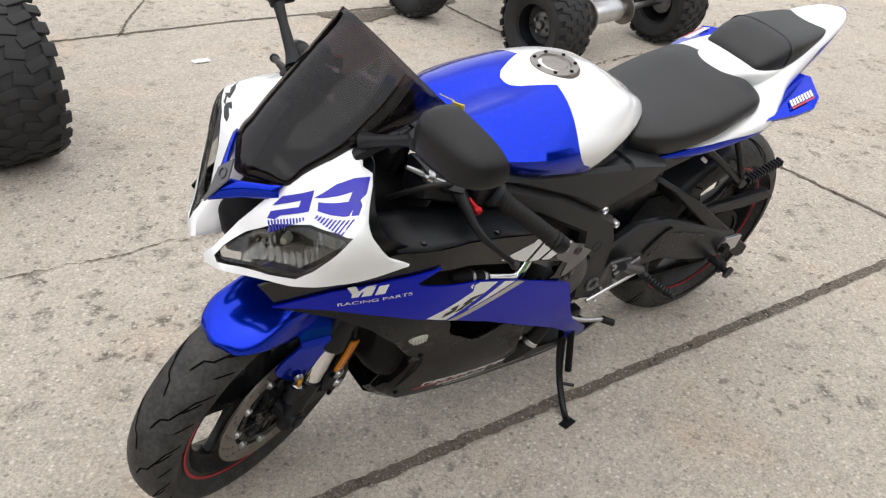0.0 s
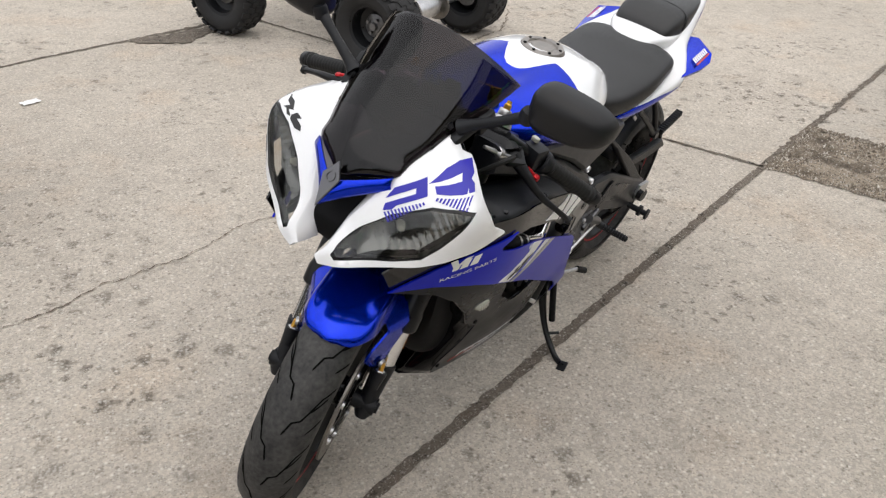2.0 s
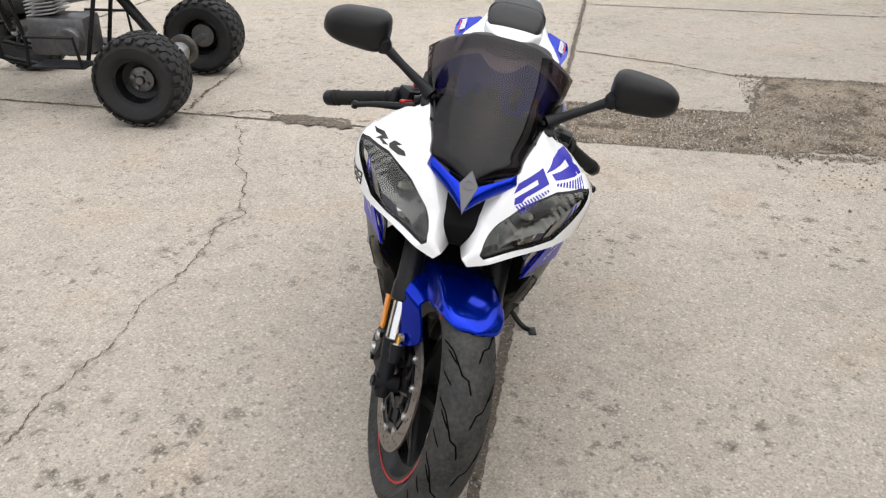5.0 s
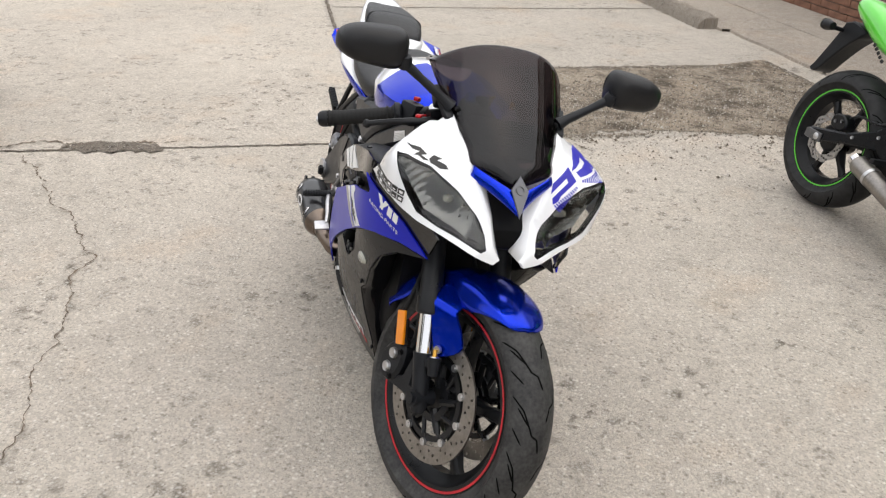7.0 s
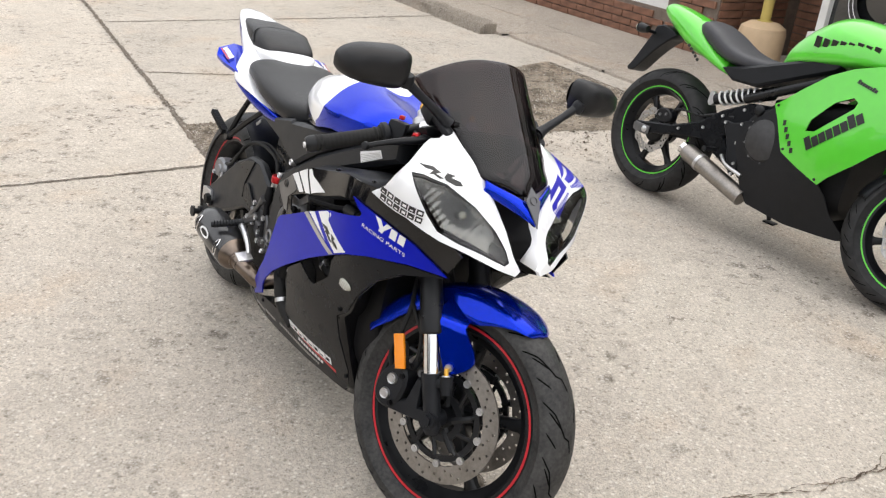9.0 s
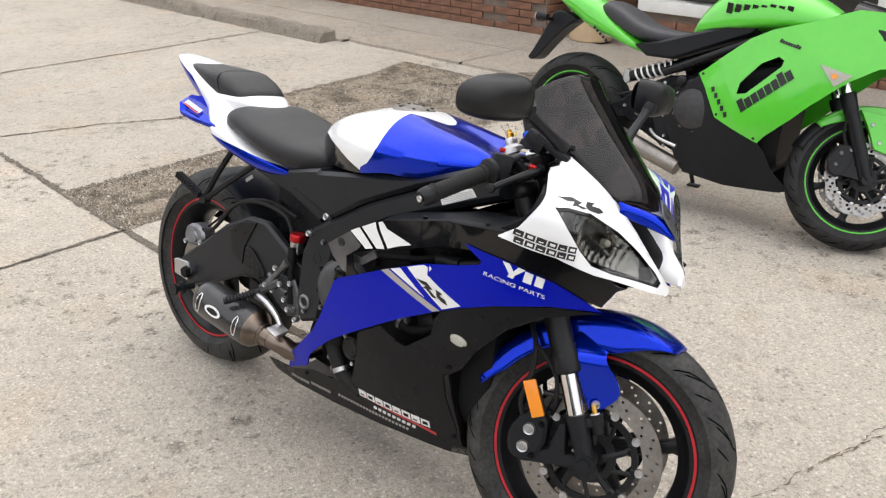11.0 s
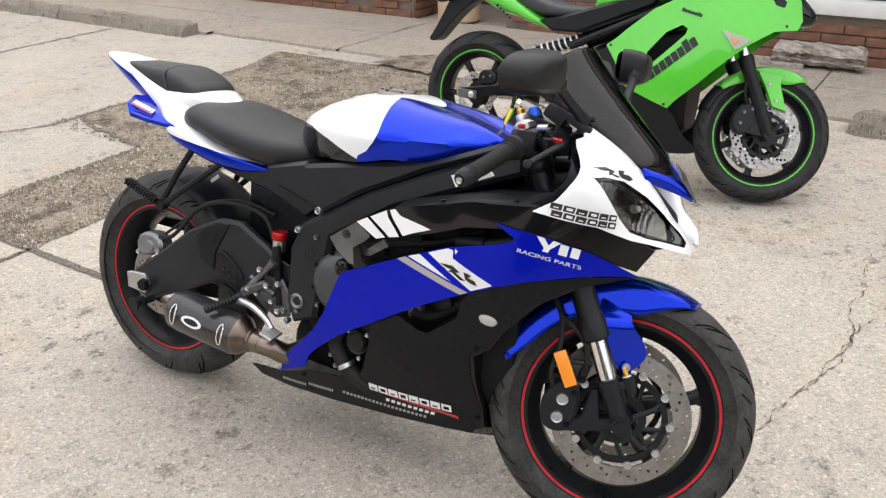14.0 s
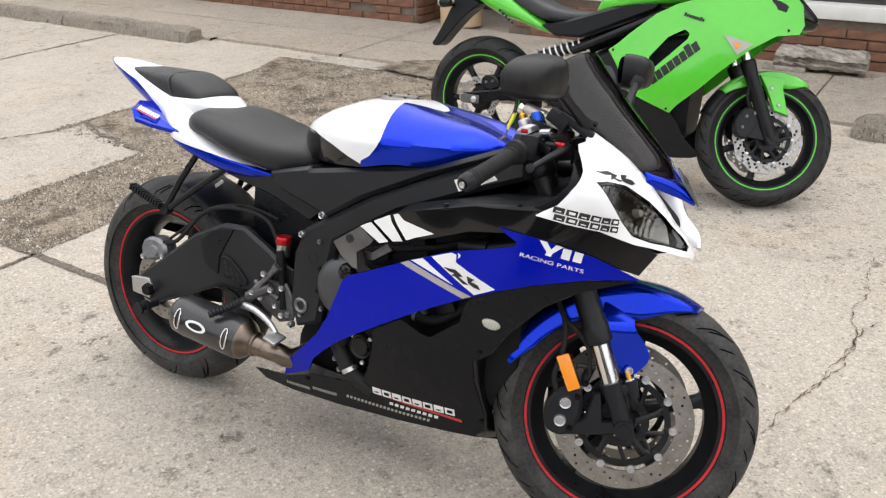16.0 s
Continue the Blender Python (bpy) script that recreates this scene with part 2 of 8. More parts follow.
def surface(ctrl):
    """A smooth sheet y(x, z) drawn through a few control places."""
    p = np.array(ctrl, float)
    xy, n = p[:, :2], len(p)

    def k(d):
        return np.where(d > 1e-9, d * d * np.log(d + 1e-12), 0)
    a = np.zeros((n + 3, n + 3))
    a[:n, :n] = k(np.linalg.norm(xy[:, None] - xy[None], axis=2)) + 1e-4 * np.eye(n)
    a[:n, n], a[:n, n + 1:], a[n, :n], a[n + 1:, :n] = 1, xy, 1, xy.T
    w = np.linalg.solve(a, np.r_[p[:, 2], 0, 0, 0])
    return lambda x, z: float(k(np.linalg.norm(xy - [x, z], axis=1)) @ w[:n] + w[n] + w[n + 1] * x + w[n + 2] * z)


def inside(p, poly):
    c, n = False, len(poly)
    for i in range(n):
        (x1, y1), (x2, y2) = poly[i - 1], poly[i]
        if (y1 > p[1]) != (y2 > p[1]) and p[0] < (x2 - x1) * (p[1] - y1) / (y2 - y1) + x1:
            c = not c
    return c


def dense(poly, step):
    out = []
    for i in range(len(poly)):
        a, b = Vector(poly[i][:2]), Vector(poly[(i + 1) % len(poly)][:2])
        k = max(1, round((b - a).length / step))
        out += [a.lerp(b, j / k) for j in range(k)]
    return out


def rounded(poly, times=1):
    """Cuts the corners of an outline."""
    for _ in range(times):
        out = []
        for i in range(len(poly)):
            a, b = Vector(poly[i]), Vector(poly[(i + 1) % len(poly)])
            out += [tuple(a.lerp(b, 0.25)), tuple(a.lerp(b, 0.75))]
        poly = out
    return poly


def panel(outline, yf, side=1, thick=0.004, lift=0.0, step=0.022, holes=(), geo=None, mi=0):
    """A curved shell: an outline in x, z laid on the sheet yf, with thickness inwards."""
    from mathutils.geometry import delaunay_2d_cdt
    rim = dense(outline, step)
    pts, faces = list(rim), [list(range(len(rim)))]
    for h in holes:
        hr = dense(h, step)
        faces.append([len(pts) + i for i in range(len(hr))])
        pts += hr
    xs, zs = [p[0] for p in outline], [p[1] for p in outline]
    x = min(xs)
    while x < max(xs):
        z = min(zs)
        while z < max(zs):
            q = Vector((x + 0.0013, z + 0.0007))
            if inside(q, outline) and not any(inside(q, h) for h in holes) and min((q - r).length for r in pts[:len(rim) + sum(len(h) for h in holes)]) > step * 0.45:
                pts.append(q)
            z += step
        x += step
    vo, _, fo = delaunay_2d_cdt(pts, [], faces, 0, 1e-6)[:3]
    keep = []
    for f in fo:
        c = sum((vo[i] for i in f), Vector((0, 0))) / len(f)
        if inside(c, outline) and not any(inside(c, h) for h in holes):
            keep.append(tuple(f))
    ff = yf if callable(yf) else (lambda x, z: yf)
    ys = [ff(p[0], p[1]) + lift for p in vo]
    n = len(vo)
    verts = [(p[0], side * y, p[1]) for p, y in zip(vo, ys)] + [(p[0], side * (y - thick), p[1]) for p, y in zip(vo, ys)]
    edges = {}
    for f in keep:
        for i in range(len(f)):
            e = (f[i - 1], f[i])
            if (e[1], e[0]) in edges:
                del edges[(e[1], e[0])]
            else:
                edges[e] = 1
    faces = keep + [tuple(i + n for i in reversed(f)) for f in keep] + [(a, b, b + n, a + n) for a, b in edges]
    return (geo or Geo()).add(verts, faces, mi=mi)


def hull(sections, n=36, steps=6, nose=True):
    """A body lofted along x from rows of x, middle height, half width, rise, drop, roundness."""
    rows = []
    secs = smooth_rows(sections, steps)
    for x, zc, w, up, dn, p in secs:
        ring = []
        for j in range(n):
            a = 2 * math.pi * j / n
            c, s = math.cos(a), math.sin(a)
            k = 2 / max(p, 0.8)
            ring.append((x, w * math.copysign(abs(c) ** k, c), zc + (up if s > 0 else dn) * math.copysign(abs(s) ** k, s)))
        rows.append(ring)
    return Geo().grid(rows, close_u=True, cap=nose)


def recolour(ob, poly, index=None, test=None, ax=2):
    """Cuts the mesh along an outline seen from the side (ax 2) or from above (ax 1) and paints what lies within it."""
    bm = bmesh.new()
    bm.from_mesh(ob.data)
    for i in range(len(poly)):
        a, b = Vector((poly[i - 1][0], 0, 0)), Vector((poly[i][0], 0, 0))
        a[ax], b[ax] = poly[i - 1][1], poly[i][1]
        d = (b - a).normalized()
        lo, hi = a - d * 0.02, b + d * 0.02
        near = [f for f in bm.faces if min(v.co.x for v in f.verts) < max(lo.x, hi.x) + 0.01 and max(v.co.x for v in f.verts) > min(lo.x, hi.x) - 0.01
                and min(v.co[ax] for v in f.verts) < max(lo[ax], hi[ax]) + 0.01 and max(v.co[ax] for v in f.verts) > min(lo[ax], hi[ax]) - 0.01]
        geom = near + list({e for f in near for e in f.edges}) + list({v for f in near for v in f.verts})
        no = Vector((-d[ax], 0, 0))
        no[ax] = d.x
        bmesh.ops.bisect_plane(bm, geom=geom, plane_co=a, plane_no=no, dist=0.0002)
    if index is not None:
        for f in bm.faces:
            c = f.calc_center_median()
            if inside((c.x, c[ax]), poly) and (test is None or test(c)):
                f.material_index = index
    bm.to_mesh(ob.data)
    bm.free()
    ob.data.set_sharp_from_angle(angle=radians(60))


# ---- unseen dark ring added all round the yard to darken reflections ----
FAR = mat("unseen_dark_ring", (0.055, 0.055, 0.045), 0.95, vary=0.5, scale=0.4)
ring_far = []
for i in range(97):
    a = 2 * math.pi * i / 96
    h = 7.0 + 2.5 * math.sin(i * 1.7) * math.sin(i * 0.61) + (1.2 if i % 7 < 3 else 0)
    ring_far.append([(45 * math.cos(a), 45 * math.sin(a), -0.2), (45 * math.cos(a), 45 * math.sin(a), h)])
backdrop = part("backdrop", Geo().grid(ring_far), FAR, None)
tagged(backdrop, "unseen dark ring added to darken reflections", "backdrop", kind="structure")

# ---- ground and street edge: u runs along the kerb, n away from the wall ----
STREET = radians(34)
UX, UY = math.cos(STREET), math.sin(STREET)


def place(u, n, z=0.0):
    """A place from its run along the kerb and its distance across."""
    return Vector((u * UX - n * UY, u * UY + n * UX, z))


def concrete(name, base, dark, scale=1.0, pits=1.0, holes=1.0, rough_mix=1.0, slabs=False):
    """Worn concrete: broad tones, sandy grain, pale and dark grit, shallow scabbed hollows."""
    m = bpy.data.materials.new(name)
    m.use_nodes = True
    nt = m.node_tree
    b = nt.nodes["Principled BSDF"]
    b.inputs["Roughness"].default_value = 0.92
    b.inputs["Specular IOR Level"].default_value = 0.12
    tc = nt.nodes.new("ShaderNodeTexCoord")

    def ranged(sock, lo, hi, to0=0.0, to1=1.0):
        r = nt.nodes.new("ShaderNodeMapRange")
        r.inputs["From Min"].default_value, r.inputs["From Max"].default_value = lo, hi
        r.inputs["To Min"].default_value, r.inputs["To Max"].default_value = to0, to1
        nt.links.new(sock, r.inputs["Value"])
        return r.outputs[0]

    def noise_fac(sc, det, lo, hi, rough=0.55):
        n = nt.nodes.new("ShaderNodeTexNoise")
        n.inputs["Scale"].default_value, n.inputs["Detail"].default_value, n.inputs["Roughness"].default_value = sc, det, rough
        nt.links.new(tc.outputs["Object"], n.inputs["Vector"])
        return ranged(n.outputs["Fac"], lo, hi)

    def mix(fac, a, c, mode="MIX"):
        x = nt.nodes.new("ShaderNodeMixRGB")
        x.blend_type = mode
        for sock, val in ((x.inputs["Fac"], fac), (x.inputs["Color1"], a), (x.inputs["Color2"], c)):
            if isinstance(val, (tuple, float)):
                sock.default_value = (*val, 1) if isinstance(val, tuple) else val
            else:
                nt.links.new(val, sock)
        return x.outputs[0]

    def times(a, c):
        x = nt.nodes.new("ShaderNodeMath")
        x.operation = "MULTIPLY"
        for sock, val in ((x.inputs[0], a), (x.inputs[1], c)):
            if isinstance(val, float):
                sock.default_value = val
            else:
                nt.links.new(val, sock)
        return x.outputs[0]

    # a warped copy of the place, so that spots are ragged
    wn1 = nt.nodes.new("ShaderNodeTexNoise")
    wn1.inputs["Scale"].default_value, wn1.inputs["Detail"].default_value = 26 * scale, 5
    nt.links.new(tc.outputs["Object"], wn1.inputs["Vector"])
    wm = nt.nodes.new("ShaderNodeVectorMath")
    wm.operation = "MULTIPLY_ADD"
    wm.inputs[1].default_value = (0.085 / scale,) * 3
    nt.links.new(wn1.outputs["Color"], wm.inputs[0])
    nt.links.new(tc.outputs["Object"], wm.inputs[2])

    def spots(sc, share, lo, hi, warped=True, tone="low"):
        """Ragged islands: the cells picked by chance, and how near their middles one is."""
        v = nt.nodes.new("ShaderNodeTexVoronoi")
        v.voronoi_dimensions = "2D"
        v.inputs["Scale"].default_value = sc
        nt.links.new(wm.outputs[0] if warped else tc.outputs["Object"], v.inputs["Vector"])
        sep = nt.nodes.new("ShaderNodeSeparateColor")
        nt.links.new(v.outputs["Color"], sep.inputs[0])
        pick = ranged(sep.outputs[0], share, share - 0.02) if tone == "low" else ranged(sep.outputs[0], 1 - share, 1.02 - share)
        return times(pick, ranged(v.outputs["Distance"], hi, lo))

    def cells(sc, lo, hi):
        v = nt.nodes.new("ShaderNodeTexVoronoi")
        v.inputs["Scale"].default_value = sc
        nt.links.new(tc.outputs["Object"], v.inputs["Vector"])
        bw = nt.nodes.new("ShaderNodeRGBToBW")
        nt.links.new(v.outputs["Color"], bw.inputs[0])
        return ranged(bw.outputs[0], 0.2, 0.8, lo, hi)
    big = noise_fac(0.8 * scale, 5, 0.35, 0.68)
    mid = noise_fac(7 * scale, 8, 0.35, 0.7, 0.65)
    fine = noise_fac(170 * scale, 4, 0.38, 0.62, 0.7)
    pale = tuple(min(1, c * 1.22) for c in base)
    col = mix(big, tuple(c * 1.07 for c in base), tuple(c * 0.88 for c in base))
    warm = noise_fac(2.0 * scale, 4, 0.54, 0.74)
    col = mix(warm, col, (base[0] * 1.04, base[1] * 0.95, base[2] * 0.87))
    col = mix(mid, mix(0.10, col, dark), mix(0.3, col, pale))
    col = mix(fine, mix(0.20, col, dark), mix(0.12, col, pale))
    col = mix(1.0, col, cells(130 * scale, 0.85, 1.11), "MULTIPLY")
    clump = noise_fac(1.3 * scale, 4, 0.44, 0.60)
    hollow = times(spots(9.0 * scale, 0.36, 0.12, 0.30), ranged(clump, 0, 1, 0.25, 1.0))
    small = times(spots(24 * scale, 0.26, 0.12, 0.32), ranged(clump, 0, 1, 0.25, 1.0))
    mott = noise_fac(90 * scale, 5, 0.36, 0.60, 0.7)
    scab = times(hollow, ranged(mott, 0, 1, 0.15, 1.0))
    col = mix(times(scab, 0.82 * holes), col, dark)
    col = mix(times(times(small, ranged(mott, 0, 1, 0.4, 1.0)), 0.85 * holes), col, dark)
    col = mix(times(spots(50 * scale, 0.08, 0.06, 0.40, False), 0.6 * pits), col, dark)
    col = mix(times(spots(62 * scale, 0.12, 0.10, 0.40, False, "high"), 0.7), col, (0.84, 0.80, 0.73))
    col = mix(times(spots(150 * scale, 0.13, 0.15, 0.55, False), 0.45 * pits), col, dark)
    col = mix(times(spots(160 * scale, 0.13, 0.2, 0.55, False, "high"), 0.48), col, (0.80, 0.76, 0.70))
    # pale chips lie in the hollows
    col = mix(times(times(hollow, spots(75 * scale, 0.30, 0.15, 0.5, False, "high")), 0.8 * holes), col, (0.80, 0.76, 0.70))
    stain = noise_fac(2.6 * scale, 7, 0.58, 0.82, 0.62)
    col = mix(times(stain, 0.34 * pits), col, dark)
    if rough_mix > 2.5:
        col = mix(times(noise_fac(4.2, 9, 0.47, 0.62, 0.70), 0.82), col, dark)
        col = mix(times(noise_fac(1.3, 6, 0.55, 0.70, 0.6), 0.45), col, pale)
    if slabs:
        # dimmer light beyond the cross joint is put into the colour
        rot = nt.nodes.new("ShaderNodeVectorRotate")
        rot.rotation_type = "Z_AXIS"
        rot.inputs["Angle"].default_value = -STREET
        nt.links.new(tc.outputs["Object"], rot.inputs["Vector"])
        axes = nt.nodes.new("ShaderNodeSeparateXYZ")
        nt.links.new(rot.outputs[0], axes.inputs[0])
        far_dimmed = times(ranged(axes.outputs[0], 3.00, 3.02), ranged(axes.outputs[1], 1.22, 1.20))
        col = mix(far_dimmed, col, mix(1.0, col, (0.90, 0.905, 0.91), "MULTIPLY"))
    nt.links.new(col, b.inputs["Base Color"])
    hgt = nt.nodes.new("ShaderNodeMath")
    hgt.operation = "SUBTRACT"
    nt.links.new(fine, hgt.inputs[0])
    nt.links.new(times(scab, 3.0), hgt.inputs[1])
    bp = nt.nodes.new("ShaderNodeBump")
    bp.inputs["Strength"].default_value, bp.inputs["Distance"].default_value = 0.8, 0.004 * rough_mix
    nt.links.new(hgt.outputs[0], bp.inputs["Height"])
    nt.links.new(bp.outputs[0], b.inputs["Normal"])
    return m


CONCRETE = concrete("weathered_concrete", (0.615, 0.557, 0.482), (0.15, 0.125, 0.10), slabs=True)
DIRT = concrete("gravel_dirt_and_edge_shade", (0.47, 0.395, 0.31), (0.075, 0.060, 0.046), 0.9, 1.3, 1.3, 3.0)
# joint dirt; the same dark also paints shade along the slab edges
JOINT = concrete("joint_dirt_and_edge_shade", (0.27, 0.23, 0.19), (0.05, 0.042, 0.034), 1.6, 1.5, 1.5, 2.0)
# brown crack ribbons; the shade down in them is part of the colour
CRACK = mat("crack_brown_shade", (0.15, 0.115, 0.085), 0.95, vary=0.5, scale=25)
WALK = concrete("pavement_concrete", (0.45, 0.395, 0.335), (0.18, 0.15, 0.125), 1.2)
KERB = concrete("kerb_stone", (0.44, 0.385, 0.325), (0.09, 0.076, 0.062), 2.2, 2.2, 1.8, 2.0)

g = Geo()
xs = [-400, -60, -20, -8, -3, 0, 3, 6, 10, 16, 40, 120, 400]
g.grid([[(x, y, 0) for y in xs] for x in xs])
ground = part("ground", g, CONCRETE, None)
tagged(ground, "weathered beige concrete yard with cracks and stains", "ground", kind="structure")


def strip(pts, widths, z, seed, jitter=0.3, step=0.022, wander=0.0):
    """A ragged flat ribbon along a line on the ground."""
    rnd = random.Random(seed)
    vs = [Vector((*p, 0)) if len(p) == 2 else Vector(p) for p in pts]
    line, wid = [], []
    for i in range(len(vs) - 1):
        k = max(1, int((vs[i + 1] - vs[i]).length / step))
        for j in range(k):
            line.append(vs[i].lerp(vs[i + 1], j / k))
            wid.append(widths[i] + (widths[i + 1] - widths[i]) * j / k)
    line.append(vs[-1])
    wid.append(widths[-1])
    rows = []
    for i, p in enumerate(line):
        d = (line[min(i + 1, len(line) - 1)] - line[max(i - 1, 0)]).normalized()
        s = Vector((-d.y, d.x, 0))
        off = s * (rnd.uniform(-1, 1) * wid[i] * jitter + wander * (noise.noise(Vector((i * step * 7, seed, 0))) + 0.5 * noise.noise(Vector((i * step * 22, seed, 5)))))
        a, b = wid[i] * (0.5 + rnd.uniform(-jitter, jitter)), wid[i] * (0.5 + rnd.uniform(-jitter, jitter))
        rows.append([p + off + s * a + Vector((0, 0, z)), p + off - s * b + Vector((0, 0, z))])
    return Geo().grid(rows)


def ground_line(name, uv, widths, material, label, seed, jitter=0.3, z=0.004, world_xy=False):
    pts = [Vector((*p, 0)) for p in uv] if world_xy else [place(*p) for p in uv]
    return tagged(part(name, strip(pts, widths, z, seed, jitter, 0.012 if name == "crack" else 0.022, 0.03 if name == "crack" else 0.0), material, None), label, "joint", kind="structure")


ground_line("joint", [(-12, 1.19), (0.2, 1.2), (3.2, 1.2)], [0.034, 0.036, 0.034], JOINT, "dirt-filled expansion joint in the concrete", 1, 0.09)
ground_line("joint", [(3.2, 1.2), (4.6, 1.18), (14, 1.1)], [0.035, 0.03, 0.03], JOINT, "dirt-filled expansion joint in the concrete", 2, 0.25)
ground_line("joint", [(3.02, 1.2), (3.0, 2.1), (3.0, 4.2), (3.05, 12)], [0.02, 0.015, 0.02, 0.02], JOINT, "thin cross joint in the concrete", 3, 0.3)

# ---- sport motorcycle: x forward, y left, z up from the rear wheel's contact ----
BIKE = pose(0.6821, 2.2187, 0, 0, 0, 216.75) @ pose(0, 0, 0, -11.0, 0, 0)
bike = thing("motorcycle", BIKE, "blue and white sport motorcycle leaning on its side stand", "motorcycle")
RAKE = radians(24)
AX = Vector((-math.sin(RAKE), 0, math.cos(RAKE)))
PIV = Vector((1.477, 0, 0))
STEER = Matrix.Translation(PIV) @ Matrix.Rotation(radians(20), 4, AX) @ Matrix.Translation(-PIV)
FAX, RAX = Vector((1.382, 0, 0.302)), Vector((0.0, 0, 0.314))

SIDE = surface([(1.412, .673, .152), (1.128, .52, .216), (1.14, .745, .250), (1.142, .606, .238), (.759, .552, .231), (.62, .36, .205),
                (.50, .211, .15), (.782, .213, .155), (1.08, .2, .115), (1.0, .78, .238), (.41, .20, .13), (.9, .38, .21)])
# the front cowl is drawn on a sheet turned 50 degrees outwards
NOSE = surface([(.93, .711, 1.162), (.674, .87, 1.178), (.715, .952, 1.045), (.588, .785, 1.103), (.815, .874, 1.108), (.906, .739, 1.169), (.733, .785, 1.196), (.862, .82, 1.127), (.889, .777, 1.138), (.634, .80, 1.152), (.679, .925, 1.075)])
CT, ST = math.cos(radians(50)), math.sin(radians(50))


def cowl_panel(outline, side, thick=0.004, lift=0.0, step=0.014, holes=()):
    g = panel(outline, NOSE, 1, thick, lift, step, holes)
    g.v = [(p * CT + d * ST, side * (-p * ST + d * CT), z) for p, d, z in g.v]
    return g


def line_bars(fn, a, b, h, count, lean=0.0, gap=0.28, tall=(), offset=0.0):
    """Plain bars in a row between two places; fn makes each one from its outline."""
    d = Vector((b[0] - a[0], b[1] - a[1]))
    u = d.normalized()
    up = Vector((-u.y, u.x)) * (1 if u.x > 0 else -1)
    out = []
    for i in range(count):
        p0 = Vector(a) + d * (i / count)
        p1 = Vector(a) + d * ((i + 1 - gap) / count)
        hh = h * (1.3 if i in tall else 1.0)
        sh = u * lean * hh
        out.append(fn([tuple(p0), tuple(p1), tuple(p1 + up * hh + sh), tuple(p0 + up * hh + sh)]))
    return out


def slotted_bars(fn, fn_slot, a, b, h, count):
    """A row of plain blocks, each with a slot of the ground colour, for a word kept unread."""
    d = Vector((b[0] - a[0], b[1] - a[1]))
    u = d.normalized()
    up = Vector((-u.y, u.x)) * (1 if u.x > 0 else -1)
    for i in range(count):
        p0, p1 = Vector(a) + d * (i / count), Vector(a) + d * ((i + 0.86) / count)
        fn([tuple(p0), tuple(p1), tuple(p1 + up * h), tuple(p0 + up * h)])
        w = (p1 - p0).length
        lo, hi = (0.28, 0.72) if i % 2 else (0.26, 1.02)
        q0, q1 = p0 + u * w * 0.24 + up * h * lo, p0 + u * w * (0.80 if i % 2 else 0.72) + up * h * lo
        v = up * h * ((0.44 if i % 2 else 0.18))
        fn_slot([tuple(q0), tuple(q1), tuple(q1 + v), tuple(q0 + v)])


def tyre_profile(radius, width, rim):
    """Half round tread, bulged sidewalls, beads at the rim."""
    hw = width / 2
    prof = [(rim - 0.004, -hw * 0.62), (rim + 0.012, -hw * 0.72), (rim + 0.03, -hw * 0.9), (radius - hw * 0.80, -hw)]
    for i in range(1, 16):
        a = -math.pi / 2 + math.pi * i / 16
        prof.append((radius - hw * 0.80 + hw * 0.80 * math.cos(a), hw * math.sin(a)))
    return prof + [(radius - hw * 0.80, hw), (rim + 0.03, hw * 0.9), (rim + 0.012, hw * 0.72), (rim - 0.004, hw * 0.62)]


def tread_place(radius, width, ang, s, lift=0.0006):
    """A place on the tread: angle round the wheel, s from -1 to 1 across."""
    hw = width / 2
    a = s * math.pi / 2
    r = radius - hw * 0.80 + (hw * 0.80 + lift) * math.cos(a)
    return Vector((r * math.cos(ang), (hw + lift) * math.sin(a), r * math.sin(ang)))


def grooves(radius, width, count, lines, w=0.0035):
    g = Geo()
    for i in range(count):
        for side in (1, -1):
            for ln in lines:
                base = 2 * math.pi * (i + (0.5 if side < 0 else 0)) / count
                pts = []
                for k in range(len(ln) - 1):
                    for j in range(6):
                        t = j / 6
                        pts.append((ln[k][0] * (1 - t) + ln[k + 1][0] * t, ln[k][1] * (1 - t) + ln[k + 1][1] * t))
                pts.append(ln[-1])
                rows = []
                for q, (a, s) in enumerate(pts):
                    a2, s2 = pts[min(q + 1, len(pts) - 1)]
                    a1, s1 = pts[max(q - 1, 0)]
                    dx, dy = (a2 - a1) * radius, (s2 - s1) * width * 0.7
                    ln2 = math.hypot(dx, dy) or 1
                    px, py = -dy / ln2 * w / 2, dx / ln2 * w / 2
                    taper = 1 if 0 < q < len(pts) - 1 else 0.3
                    rows.append([tread_place(radius, width, base + a + px * k2 * taper / radius, side * (s + py * k2 * taper / (width * 0.7))) for k2 in (1, -1)])
                g.grid(rows)
    return g


def ring_disc(outer, inner, holes, thick, rr=0.0035, wave=0):
    """A drilled brake disc in the x, z plane."""
    def circle(r, n, cx=0.0, cz=0.0, wv=0):
        return [(cx + (r + (0.004 * math.cos(wave * 2 * math.pi * i / n) if wv else 0)) * math.cos(2 * math.pi * i / n), cz + (r + (0.004 * math.cos(wave * 2 * math.pi * i / n) if wv else 0)) * math.sin(2 * math.pi * i / n)) for i in range(n)]
    hs = [circle(inner, 48)]
    for k in range(holes):
        a = 2 * math.pi * k / holes
        r = inner + (outer - inner) * (0.25, 0.5, 0.75)[k % 3]
        hs.append(circle(rr, 6, r * math.cos(a), r * math.sin(a)))
    return panel(circle(outer, 72, wv=wave), thick / 2, 1, thick, step=0.05, holes=hs)


